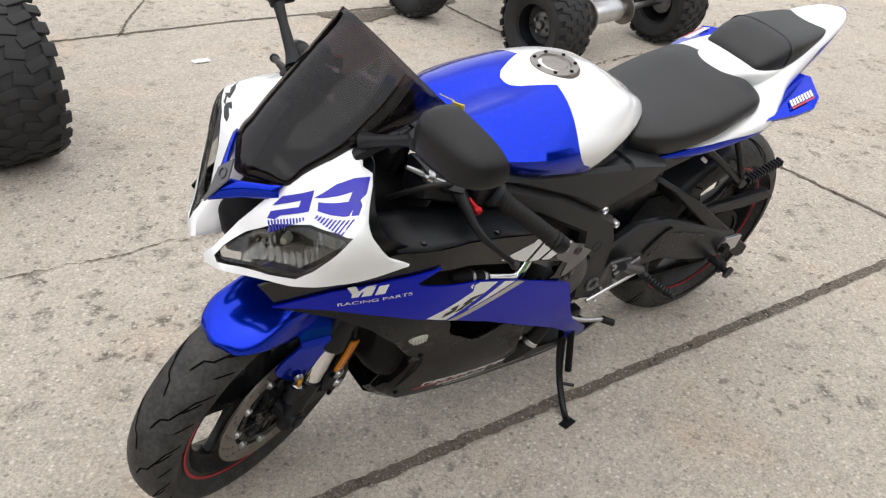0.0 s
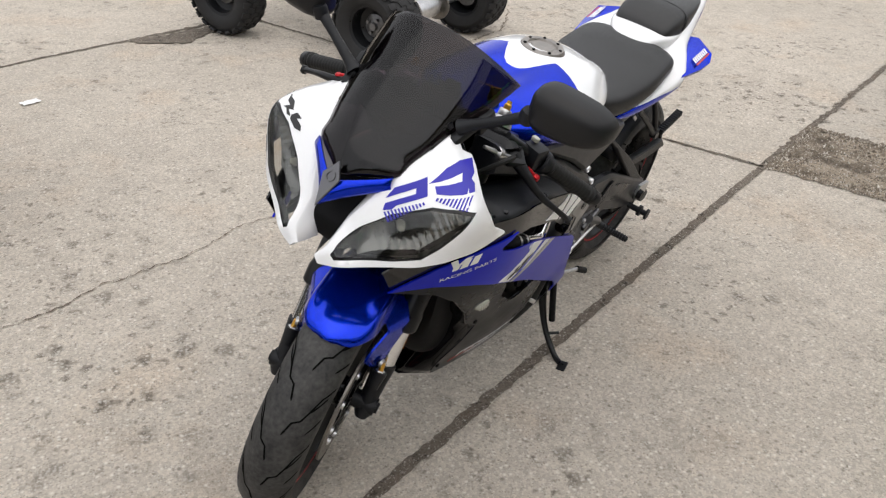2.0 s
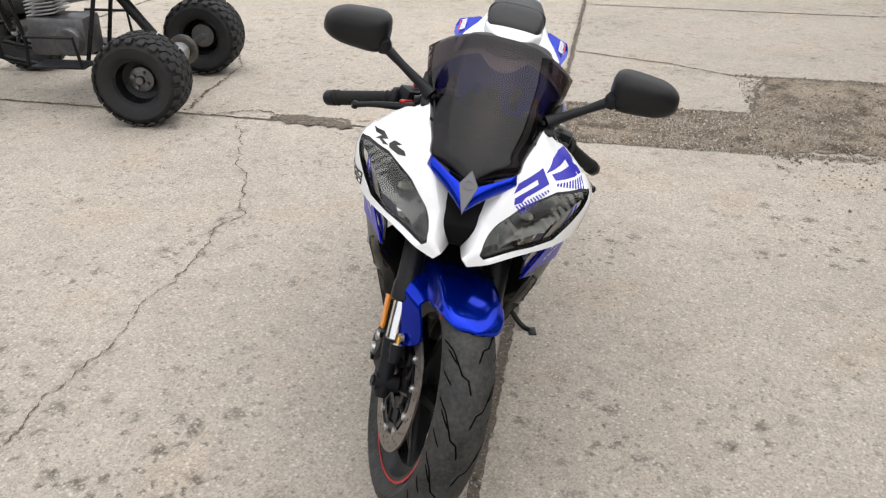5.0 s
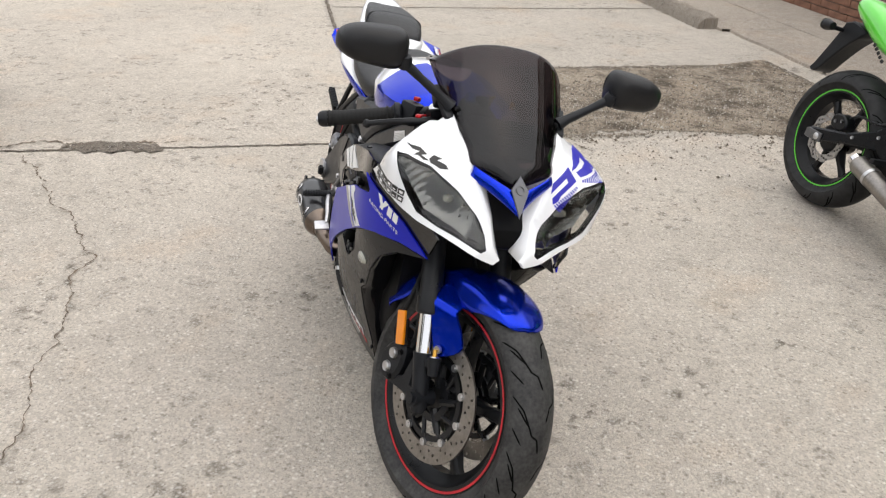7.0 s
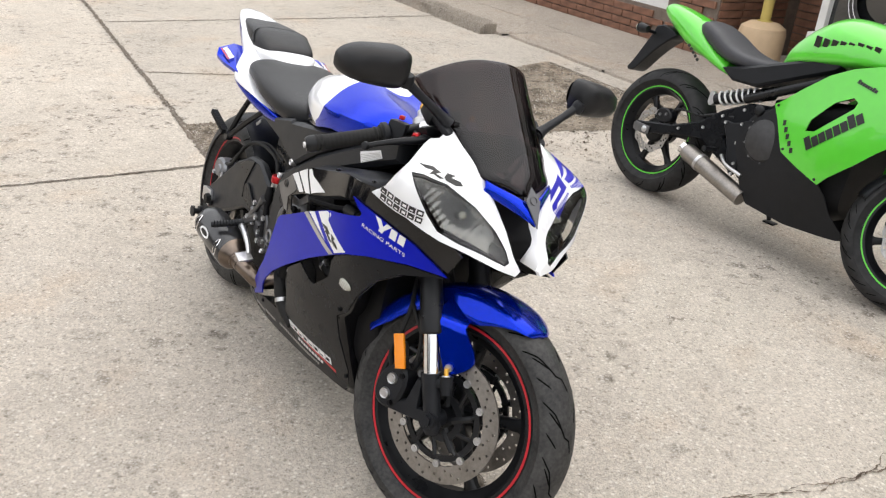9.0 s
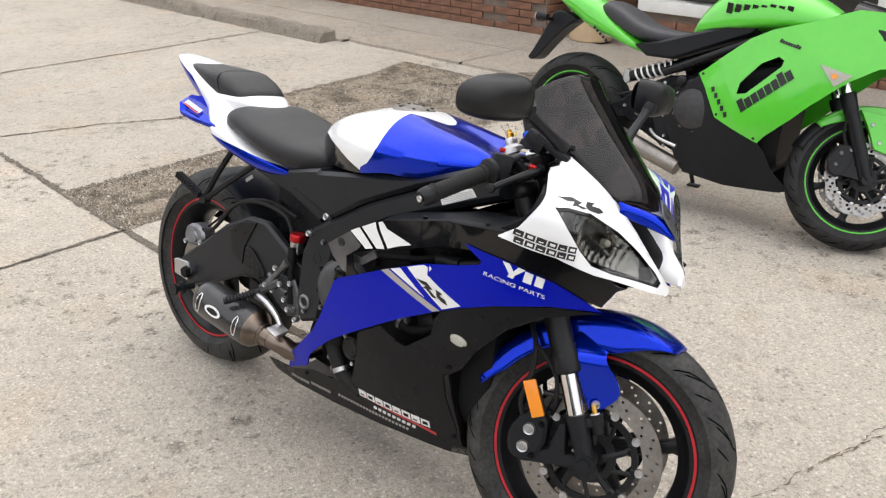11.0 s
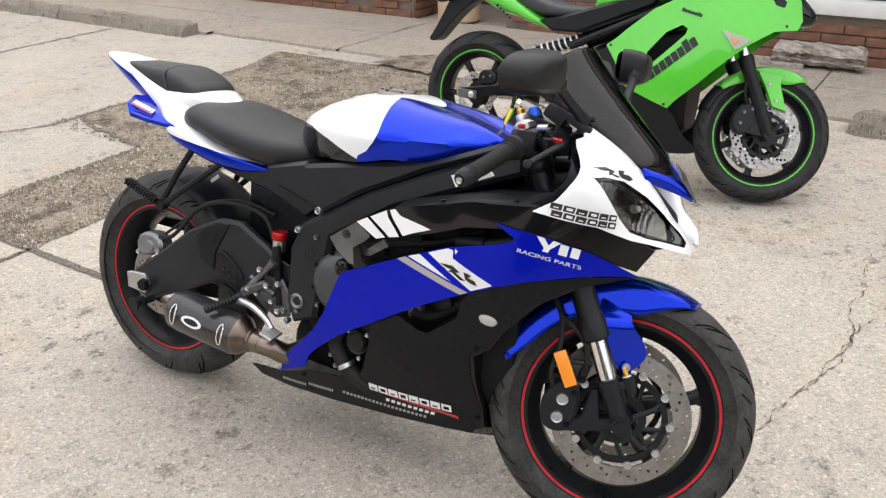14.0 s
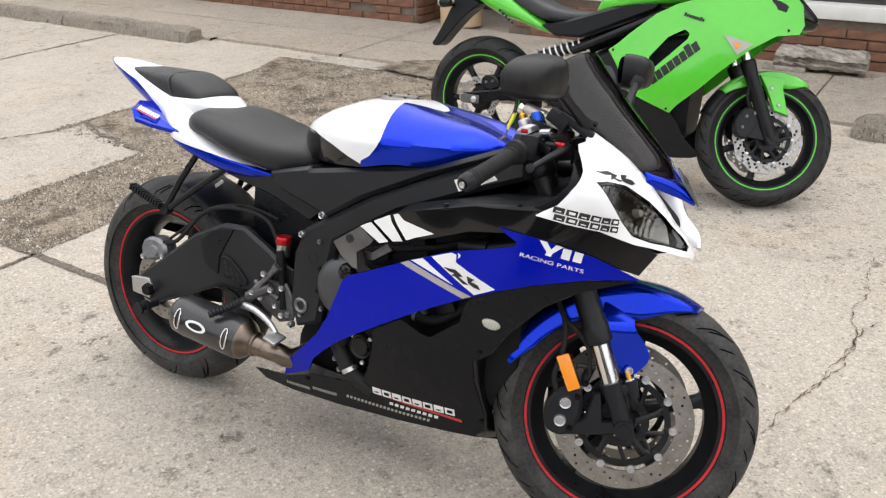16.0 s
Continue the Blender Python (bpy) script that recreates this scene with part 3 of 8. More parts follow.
def wheel(name, centre, radius, width, m, front, parent, tape, spokes=5, rubber=None):
    """Tyre, rim, spokes, tape, hub and discs; built round the origin, then set in place."""
    w = part(name, Geo().lathe(tyre_profile(radius, width, 0.216), n=96).move(m @ Matrix.Translation(centre)), rubber or RUBBER, parent, "worn black road tyre with a fine groove pattern")
    if front:
        lines = [[(0.0, 0.05), (0.10, 0.15), (0.13, 0.30), (0.31, 0.55), (0.42, 0.84)], [(0.20, 0.42), (0.33, 0.70)], [(0.05, 0.52), (0.17, 0.82)]]
        gr = grooves(radius, width, 14, lines, 0.0036)
    else:
        gr = grooves(radius, width, 12, [[(0.0, 0.1), (0.2, 0.4), (0.34, 0.75)], [(0.2, 0.35), (0.4, 0.7), (0.46, 0.9)]], 0.005)
    place_m = m @ Matrix.Translation(centre)
    part("tread_groove", gr.move(place_m), GROOVE, w, kind="stuff")
    rw = width * 0.5 * 0.72
    prof = [(0.226, -rw), (0.228, -rw + 0.006), (0.214, -rw + 0.01), (0.205, -rw + 0.02), (0.188, -rw * 0.35), (0.188, rw * 0.35), (0.205, rw - 0.02), (0.214, rw - 0.01), (0.228, rw - 0.006), (0.226, rw),
            (0.208, rw - 0.001), (0.198, rw - 0.018), (0.181, rw * 0.35), (0.181, -rw * 0.35), (0.198, -rw + 0.018), (0.208, -rw + 0.001)]
    rim = part("rim", Geo().lathe(prof, n=96, closed=True).move(place_m), ALLOY_BLACK, w, "black alloy rim")
    tp = Geo()
    for s in (1, -1):
        tp.lathe([(0.2165, s * (rw + 0.0005)), (0.2225, s * (rw + 0.0012))], n=96)
    part("rim_tape", tp.move(place_m), tape, rim, "thin coloured rim tape")
    for k in range(spokes):
        a = 2 * math.pi * k / spokes + (0.35 if front else 0.1)
        rows = []
        for t, sw, sy in ((0.03, 0.024, 0.026), (0.07, 0.017, 0.024), (0.13, 0.013, 0.016), (0.17, 0.015, 0.013), (0.187, 0.024, 0.013)):
            c, s = math.cos(a), math.sin(a)
            rows.append([(c * t - s * dx * sw, dy * sy, s * t + c * dx * sw) for dx, dy in ((-1, -0.6), (-0.6, -1), (0.6, -1), (1, -0.6), (1, 0.6), (0.6, 1), (-0.6, 1), (-1, 0.6))])
        part("spoke", Geo().grid(rows, close_u=True, cap=True).move(place_m), ALLOY_BLACK, rim)
    part("hub", Geo().lathe([(0.0, -0.055), (0.028, -0.055), (0.034, -0.045), (0.038, -0.02), (0.038, 0.02), (0.034, 0.045), (0.028, 0.055), (0.0, 0.055)], n=32).move(place_m), ALLOY_BLACK, w)
    return w, place_m


def bolt(geo, p, r=0.007, h=0.006, axis=(0, 1, 0)):
    return geo.lathe([(0, h), (r * 0.45, h), (r * 0.5, h * 0.55), (r * 0.7, h * 0.6), (r * 0.95, h * 0.9), (r, h * 0.5), (r, 0)], p, axis, 14)


# front wheel and its brakes
fw, fm = wheel("front_wheel", FAX, 0.300, 0.120, STEER, True, bike, REDTAPE)
for s in (1, -1):
    d = part("brake_disc", ring_disc(0.155, 0.114, 54, 0.005).move(fm @ pose(0, s * 0.066, 0)), STEEL, fw, "drilled steel brake disc")
    car = Geo()
    for k in range(5):
        a = 2 * math.pi * k / 5 + 0.2
        car.tube([(0.03 * math.cos(a), s * 0.058, 0.03 * math.sin(a)), (0.085 * math.cos(a + 0.25), s * 0.062, 0.085 * math.sin(a + 0.25))], [0.012, 0.008], 8)
    car.lathe([(0.090, s * 0.060), (0.104, s * 0.060), (0.104, s * 0.067), (0.090, s * 0.067)], n=60, closed=True)
    car.lathe([(0.040, s * 0.060), (0.058, s * 0.060), (0.058, s * 0.067), (0.040, s * 0.067)], n=40, closed=True)
    for k in range(10):
        a = 2 * math.pi * (k + 0.5) / 10
        car.tube([(0.055 * math.cos(a), s * 0.0635, 0.055 * math.sin(a)), (0.093 * math.cos(a + 0.2), s * 0.0635, 0.093 * math.sin(a + 0.2))], 0.0055, 6)
    for k in range(10):
        a = 2 * math.pi * k / 10
        car.tube([(0.09 * math.cos(a), s * 0.0625, 0.09 * math.sin(a)), (0.108 * math.cos(a), s * 0.0625, 0.108 * math.sin(a))], 0.006, 6)
    part("disc_carrier", car.move(fm), ALLOY_BLACK, fw)
    for k in range(10):
        a = 2 * math.pi * k / 10
        bob = Geo().lathe([(0, s * 0.0735), (0.004, s * 0.0735), (0.0045, s * 0.072), (0.009, s * 0.0725), (0.0095, s * 0.066)], (0.109 * math.cos(a), 0, 0.109 * math.sin(a)), n=14)
        part("disc_bobbin", bob.move(fm), ALU, d)


def fork_at(t, s=1, y=0.105, fx=0.0):
    """A place t metres up the fork leg from the axle."""
    return FAX + AX * t + Vector((math.cos(RAKE) * fx, s * y, math.sin(RAKE) * fx))


for s in (1, -1):
    leg = part("fork_leg", Geo().tube([fork_at(0.195, s), fork_at(0.20, s), fork_at(0.235, s), fork_at(0.245, s), fork_at(0.40, s, 0.105, -0.008), fork_at(0.672, s, 0.105, -0.028)], [0.027, 0.031, 0.031, 0.0275, 0.0265, 0.0265], 20).move(STEER), ALLOY_BLACK, bike, "black upper fork tube")
    part("fork_tube", Geo().tube([fork_at(0.09, s), fork_at(0.205, s)], 0.0205, 20).move(STEER), CHROME, leg, "bright chrome fork tube")
    foot = Geo().tube([fork_at(-0.035, s), fork_at(-0.02, s), fork_at(0.02, s), fork_at(0.06, s), fork_at(0.105, s)], [0.014, 0.021, 0.020, 0.022, 0.026], 16)
    foot.tube([fork_at(0.0, s, 0.072), fork_at(0.0, s, 0.128)], 0.021, 16)
    foot.tube([fork_at(0.058, s, 0.105, 0.040), fork_at(0.10, s, 0.105, 0.040)], [0.012, 0.0165], 14)
    foot.box(fork_at(0.085, s, 0.105, 0.02), (0.03, 0.026, 0.022), (0, -24, 0), 0.006)
    foot.tube([fork_at(0.0, s, 0.125), fork_at(0.0, s, 0.134)], 0.014, 6)
    part("fork_foot", foot.move(STEER), PLASTIC, leg, "cast black fork foot with axle clamp")
    # radial caliper behind the leg
    cal = Geo()
    cal.plate(rounded([(-0.175, -0.02), (-0.178, 0.02), (-0.155, 0.06), (-0.13, 0.075), (-0.10, 0.065), (-0.092, 0.02), (-0.105, -0.03), (-0.13, -0.045), (-0.16, -0.04)]), s * 0.052, s * 0.112, 0.008, Matrix.Translation(FAX))
    cal.plate([(-0.125, -0.042), (-0.04, -0.028), (-0.008, -0.018), (-0.004, 0.014), (-0.045, 0.004), (-0.058, 0.07), (-0.075, 0.066), (-0.085, 0.005), (-0.11, -0.012)], s * 0.082, s * 0.105, 0.005, Matrix.Translation(FAX))
    cal.tube([FAX + Vector((-0.10, s * 0.095, 0.075)), FAX + Vector((-0.09, s * 0.095, 0.115))], 0.010, 10)
    c_ob = part("brake_caliper", cal.move(STEER), PLASTIC, bike, "matte black brake caliper")
    for q in ((-0.132, 0.034), (-0.138, -0.008)):
        part("piston_cap", Geo().lathe([(0, s * 0.119), (0.008, s * 0.119), (0.009, s * 0.117), (0.0125, s * 0.118), (0.0145, s * 0.111)], FAX + Vector((q[0], 0, q[1])), n=20).move(STEER), ALU, c_ob, "round bright piston cover")
    for q in ((-0.108, 0.052), (-0.115, -0.022), (-0.095, 0.085)):
        part("caliper_bolt", bolt(Geo(), FAX + Vector((q[0], s * 0.112, q[1])), 0.007, 0.006, (0, s, 0)).move(STEER), DARK, c_ob)
    refl = Geo().box((-0.136, s * 0.118, 0.104), (0.029, 0.008, 0.082), (0, -27, 0), 0.003, m=Matrix.Translation(FAX))
    refl_ob = part("reflector", refl.move(STEER), ORANGE, leg, "amber side reflector")
    part("reflector_bracket", Geo().box((-0.125, s * 0.110, 0.10), (0.02, 0.006, 0.06), (0, -27, 0), 0.002, m=Matrix.Translation(FAX)).tube([FAX + Vector((-0.12, s * 0.106, 0.12)), FAX + Vector((-0.08, s * 0.10, 0.12))], 0.006, 8).move(STEER), ALLOY_BLACK, leg)
    hose = Geo().tube([FAX + Vector(p) for p in ((-0.152, s * 0.10, 0.05), (-0.165, s * 0.108, 0.09), (-0.155, s * 0.11, 0.15), (-0.16, s * 0.10, 0.21), (-0.19, s * 0.07, 0.27), (-0.20, s * 0.03, 0.36))], 0.006, 8, curve=6)
    hose.tube([FAX + Vector(p) for p in ((-0.09, s * 0.105, 0.10), (-0.10, s * 0.11, 0.16), (-0.135, s * 0.11, 0.20), (-0.16, s * 0.10, 0.215))], 0.005, 8, curve=6)
    part("brake_hose", hose.move(STEER), GRIP, leg)

# front mudguard: a beak over the tyre with deep skirts at the fork
fen = Geo()
rows = []
GUARD_DROP = ((63, 70, 76, 82, 87, 92, 102, 122, 148, 160, 167), (0.0, 0.010, 0.026, 0.044, 0.058, 0.064, 0.060, 0.046, 0.038, 0.018, 0.004))
for i in range(45):
    t = i / 44
    deg = 63 + 104 * t
    ang = radians(deg)
    f0, f1 = min(1, t / 0.15), min(1, (1 - t) / 0.06)
    hw = 0.070 * (0.16 + 0.84 * math.sqrt(1 - (1 - f0) ** 2)) * (0.6 + 0.4 * f1)
    drop = float(np.interp(deg, *GUARD_DROP))
    r0 = 0.3065 + 0.0045 * math.sin(math.pi * min(1, t * 1.6))
    row = []
    for j in range(25):
        s = -1 + 2 * j / 24
        a = abs(s)
        y = math.copysign(hw * min(1, a / 0.62) ** 0.85, s) if a > 0 else 0
        d = 0.011 * min(1, a / 0.62) ** 2.2 + (drop * (a - 0.62) / 0.38 if a > 0.62 else 0)
        y *= 1 + 0.10 * max(0, a - 0.62) / 0.38
        row.append((FAX.x + (r0 - d) * math.cos(ang), y, FAX.z + (r0 - d) * math.sin(ang)))
    rows.append(row)
fen.grid(rows)
guard = part("front_mudguard", fen.move(STEER), BLUE, bike, "glossy metallic blue front mudguard", 70)
guard.modifiers.new("thickness", "SOLIDIFY").thickness = 0.004
for s in (1, -1):
    wing = panel(rounded([(1.300, 0.575), (1.298, 0.530), (1.324, 0.486), (1.352, 0.428), (1.366, 0.410), (1.385, 0.416), (1.410, 0.440), (1.416, 0.462), (1.398, 0.492), (1.374, 0.518), (1.368, 0.540), (1.385, 0.572)]),
                 lambda x, z: 0.076 - 0.42 * (x - 1.412) - 0.016 * (z - 0.455) - 1.1 * max(0.0, z - 0.525), s, 0.005, 0, 0.012)
    part("mudguard_wing", wing.move(STEER), BLUE, guard, angle=60)
    part("mudguard_bolt", Geo().lathe([(0, 0.002), (0.005, 0.002), (0.006, 0.006), (0.009, 0.006), (0.010, 0.0)], (1.373, s * 0.099, 0.428), (0.3, s, 0), 18).move(STEER), ALU, guard)
    b = Geo().lathe([(0, 0.012), (0.010, 0.012), (0.013, 0.008), (0.013, -0.012)], fork_at(0.090, s, 0.105, 0.040), AX, 6)
    scr_ob = part("damper_body", b.move(STEER), ALU, leg, "bright hexagonal fork cap")
    part("damper_screw", Geo().lathe([(0, 0.028), (0.005, 0.028), (0.006, 0.012)], fork_at(0.090, s, 0.105, 0.040), AX, 12).move(STEER), GOLD, scr_ob, "small gold adjuster")

# rear wheel
rw_ob, rm = wheel("rear_wheel", RAX, 0.315, 0.182, Matrix.Identity(4), False, bike, REDTAPE)
part("rear_disc", ring_disc(0.110, 0.075, 36, 0.005).move(rm @ pose(0, -0.085, 0)), STEEL, rw_ob, "drilled rear brake disc")
spr = Geo()
teeth = [((0.098 if i % 2 else 0.091) * math.cos(math.pi * i / 45), (0.098 if i % 2 else 0.091) * math.sin(math.pi * i / 45)) for i in range(90)]
spr.plate(teeth, 0.092, 0.098, 0, Matrix.Translation(RAX))
part("rear_sprocket", spr, DARK, rw_ob, "dark steel rear sprocket")
ch = Geo()
loop = []
for i in range(46):
    x = i * 0.0127
    loop.append((x, RAX.z + 0.094 * (1 - 0.45 * x / 0.58) + 0.03 * x / 0.58))
for k in range(1, 6):
    a = math.pi / 2 - math.pi * k / 6
    loop.append((0.572 + 0.052 * math.cos(a), RAX.z + 0.03 + 0.052 * math.sin(a)))
for i in range(45, -1, -1):
    x = i * 0.0127
    loop.append((x, RAX.z - 0.094 * (1 - 0.45 * x / 0.58) + 0.03 * x / 0.58))
for k in range(1, 22):
    a = -math.pi / 2 - math.pi * k / 22
    loop.append((0.094 * math.cos(a), RAX.z + 0.094 * math.sin(a)))
rows = []
for i, (x, z) in enumerate(loop):
    wy = 0.009 if i % 2 else 0.006
    q, r = loop[(i + 1) % len(loop)], loop[i - 1]
    tn = Vector((q[0] - r[0], q[1] - r[1])).normalized()
    nx, nz = -tn.y * 0.0055, tn.x * 0.0055
    rows.append([(x + nx, 0.095 - wy, z + nz), (x + nx, 0.095 + wy, z + nz), (x - nx, 0.095 + wy, z - nz), (x - nx, 0.095 - wy, z - nz)])
ch.grid(rows, close_u=True, close_v=True)
part("chain", ch, DARK, bike, "oily drive chain")

# swingarm
for s in (1, -1):
    out = [(-0.055, 0.345), (0.02, 0.40), (0.165, 0.51), (0.27, 0.560), (0.35, 0.565), (0.44, 0.52), (0.53, 0.46), (0.53, 0.40), (0.42, 0.385), (0.36, 0.39), (0.27, 0.385), (0.13, 0.318), (0.0, 0.262), (-0.05, 0.275)]
    if s > 0:
        out = [(-0.055, 0.345), (0.02, 0.375), (0.165, 0.44), (0.30, 0.50), (0.42, 0.52), (0.53, 0.47), (0.53, 0.40), (0.42, 0.365), (0.27, 0.355), (0.13, 0.30), (0.0, 0.262), (-0.05, 0.275)]
    arm = part("swingarm", Geo().plate(out, s * 0.105, s * 0.135, 0.008), FRAME_BLACK, bike, "black alloy swingarm")
    rec = [(0.196, 0.505), (0.245, 0.540), (0.318, 0.556), (0.268, 0.470), (0.262, 0.418), (0.214, 0.434)] if s < 0 else [(0.10, 0.39), (0.2, 0.43), (0.30, 0.46), (0.33, 0.42), (0.25, 0.385), (0.14, 0.35)]
    part("swingarm_recess", Geo().plate(rec, s * 0.134, s * 0.139, 0.002), ALLOY_BLACK, arm)
    ad = Geo().plate([(-0.075, 0.335), (-0.06, 0.34), (0.0, 0.345), (0.012, 0.314), (0.0, 0.285), (-0.07, 0.29)], s * 0.134, s * 0.146, 0.002)
    part("chain_adjuster", ad, ALU, arm, "bright alloy chain adjuster")
    nut = Geo().tube([(0, s * 0.144, RAX.z), (0, s * 0.160, RAX.z)], [0.019, 0.017], 6)
    part("axle_nut", nut, DARK, arm)
    sp = Geo().lathe([(0, s * 0.135), (0.010, s * 0.135), (0.010, s * 0.17), (0.019, s * 0.172), (0.019, s * 0.182), (0.010, s * 0.184), (0.010, s * 0.198), (0.019, s * 0.20), (0.019, s * 0.207), (0, s * 0.207)], (0.02, 0, 0.272), n=20)
    part("stand_spool", sp, PLASTIC, arm, "black paddock stand spool")

# tank
# rows of x, top, ridge (y, z), widest crease (y, z), lower edge (y, z), bulge
tank_secs = [(0.488, 0.835, 0.030, 0.833, 0.055, 0.818, 0.045, 0.785, 0.002), (0.505, 0.862, 0.045, 0.856, 0.082, 0.828, 0.070, 0.778, 0.010), (0.545, 0.889, 0.058, 0.881, 0.114, 0.842, 0.104, 0.780, 0.016),
             (0.610, 0.924, 0.066, 0.915, 0.146, 0.854, 0.138, 0.785, 0.018), (0.680, 0.942, 0.068, 0.934, 0.170, 0.860, 0.160, 0.790, 0.017), (0.736, 0.948, 0.067, 0.942, 0.183, 0.864, 0.171, 0.796, 0.015),
             (0.780, 0.948, 0.066, 0.944, 0.189, 0.866, 0.177, 0.806, 0.013), (0.830, 0.938, 0.064, 0.938, 0.191, 0.868, 0.178, 0.817, 0.012), (0.885, 0.922, 0.062, 0.930, 0.186, 0.869, 0.168, 0.819, 0.012),
             (0.936, 0.912, 0.060, 0.922, 0.173, 0.870, 0.154, 0.825, 0.011), (0.980, 0.902, 0.060, 0.914, 0.152, 0.871, 0.132, 0.831, 0.010), (1.030, 0.885, 0.056, 0.896, 0.112, 0.870, 0.092, 0.841, 0.007), (1.068, 0.866, 0.036, 0.872, 0.060, 0.864, 0.045, 0.851, 0.003)]


def tank_ring(x, zt, yr, zr, yc, zc, yb, zb, bulge):
    """Half of the tank's outline from the top to the underside, then its mirror."""
    half = [(yr * k / 4, zt + (zr - zt) * (k / 4) ** 1.7) for k in range(5)]
    out = Vector((zr - zc, yc - yr)).normalized()
    for k in range(1, 8):
        f = k / 7
        b = bulge * math.sin(math.pi * f ** 0.9)
        half.append((yr + (yc - yr) * f + out.x * b, zr + (zc - zr) * f + out.y * b))
    half += [(yc + (yb - yc) * k / 4 + 0.003 * math.sin(math.pi * k / 4), zc + (zb - zc) * k / 4) for k in range(1, 5)]
    half += [(yb * 0.5, zb - 0.004), (0, zb - 0.004)]
    return [(x, y, z) for y, z in half] + [(x, -y, z) for y, z in reversed(half[1:-1])]


tank_geo = Geo().grid([tank_ring(*r) for r in smooth_rows(tank_secs, 7)], close_u=True, cap=True)
tank = part("fuel_tank", tank_geo, [WHITE, BLUE, GLOSS], bike, "white and blue painted fuel tank", 50)
TANK_TOP = [(1.2, -0.3), (1.2, 0.3), (0.790, 0.3), (0.782, 0.10), (0.778, 0.066), (0.820, 0.046), (0.845, 0.032), (0.858, 0.016), (0.860, 0.0)]
TANK_TOP += [(x, -y) for x, y in reversed(TANK_TOP[2:-1])]
recolour(tank, TANK_TOP, ax=1)
recolour(tank, [(0.774, 1.1), (0.780, 0.943), (0.790, 0.905), (0.799, 0.868), (0.790, 0.852), (0.769, 0.828), (0.741, 0.812), (0.735, 0.795), (0.73, 0.70), (1.2, 0.70), (1.2, 1.1)], 1, lambda c: c.z < 0.905 or inside((c.x, c.y), TANK_TOP))
recolour(tank, [(0.40, 0.856), (0.570, 0.852), (0.645, 0.834), (0.738, 0.803), (0.74, 0.70), (0.40, 0.70)], 2)
cap = part("fuel_cap", Geo().lathe([(0, 0.012), (0.026, 0.012), (0.028, 0.010), (0.034, 0.010), (0.036, 0.014), (0.050, 0.013), (0.055, 0.006), (0.055, -0.01)], (0.733, 0, 0.9375), (0.02, 0, 1), 40), STEEL, tank, "round bright fuel cap with bolts")
for k in range(7):
    a = 2 * math.pi * k / 7
    cb = bolt(Geo(), (0.733 + 0.043 * math.cos(a), 0.043 * math.sin(a), 0.9505 - 0.0008 * math.cos(a)), 0.004, 0.003, (0, 0, 1))
    part("cap_bolt", cb, DARK, cap)

# seats
seat_secs = [(0.552, 0.775, 0.085, 0.026, 0.040, 2.6), (0.515, 0.772, 0.116, 0.036, 0.052, 2.8), (0.42, 0.768, 0.145, 0.046, 0.050, 2.9), (0.31, 0.785, 0.158, 0.048, 0.038, 3.0), (0.225, 0.804, 0.154, 0.048, 0.030, 2.9), (0.165, 0.815, 0.146, 0.042, 0.030, 3.0), (0.130, 0.816, 0.115, 0.026, 0.028, 2.6)]
seat = part("rider_seat", hull(seat_secs, 40, 6), VINYL, bike, "black vinyl rider seat", 60)
pil_secs = [(0.140, 0.862, 0.050, 0.012, 0.016, 2.4), (0.127, 0.864, 0.080, 0.030, 0.026, 3.2), (0.085, 0.872, 0.094, 0.045, 0.034, 3.6), (0.035, 0.880, 0.097, 0.053, 0.036, 3.8), (-0.03, 0.900, 0.092, 0.036, 0.030, 3.8), (-0.12, 0.922, 0.073, 0.014, 0.018, 3.4), (-0.155, 0.930, 0.055, 0.006, 0.010, 2.6)]
pil = part("pillion_seat", hull(pil_secs, 40, 6), VINYL, bike, "black vinyl pillion pad", 60)

# tail unit
tail_secs = [(0.432, 0.718, 0.122, 0.010, 0.012, 2.6), (0.36, 0.732, 0.140, 0.008, 0.048, 2.8), (0.26, 0.752, 0.160, 0.012, 0.060, 2.9), (0.155, 0.785, 0.184, 0.034, 0.055, 2.6), (0.10, 0.810, 0.162, 0.045, 0.065, 2.7), (0.04, 0.838, 0.128, 0.045, 0.070, 2.7), (-0.04, 0.868, 0.106, 0.045, 0.05, 2.6), (-0.14, 0.903, 0.083, 0.036, 0.035, 2.4), (-0.24, 0.936, 0.05, 0.014, 0.02, 2.2), (-0.295, 0.944, 0.012, 0.004, 0.006, 2.0)]
tail = part("tail_cowl", hull(tail_secs, 40, 6), [WHITE, BLUE], bike, "white and blue tail cowl", 60)
recolour(tail, [(0.44, 0.724), (0.41, 0.728), (0.30, 0.745), (0.20, 0.764), (0.124, 0.782), (0.04, 0.832), (-0.10, 0.902), (-0.30, 0.952), (-0.30, 0.6), (0.5, 0.6), (0.5, 0.72)], 1)
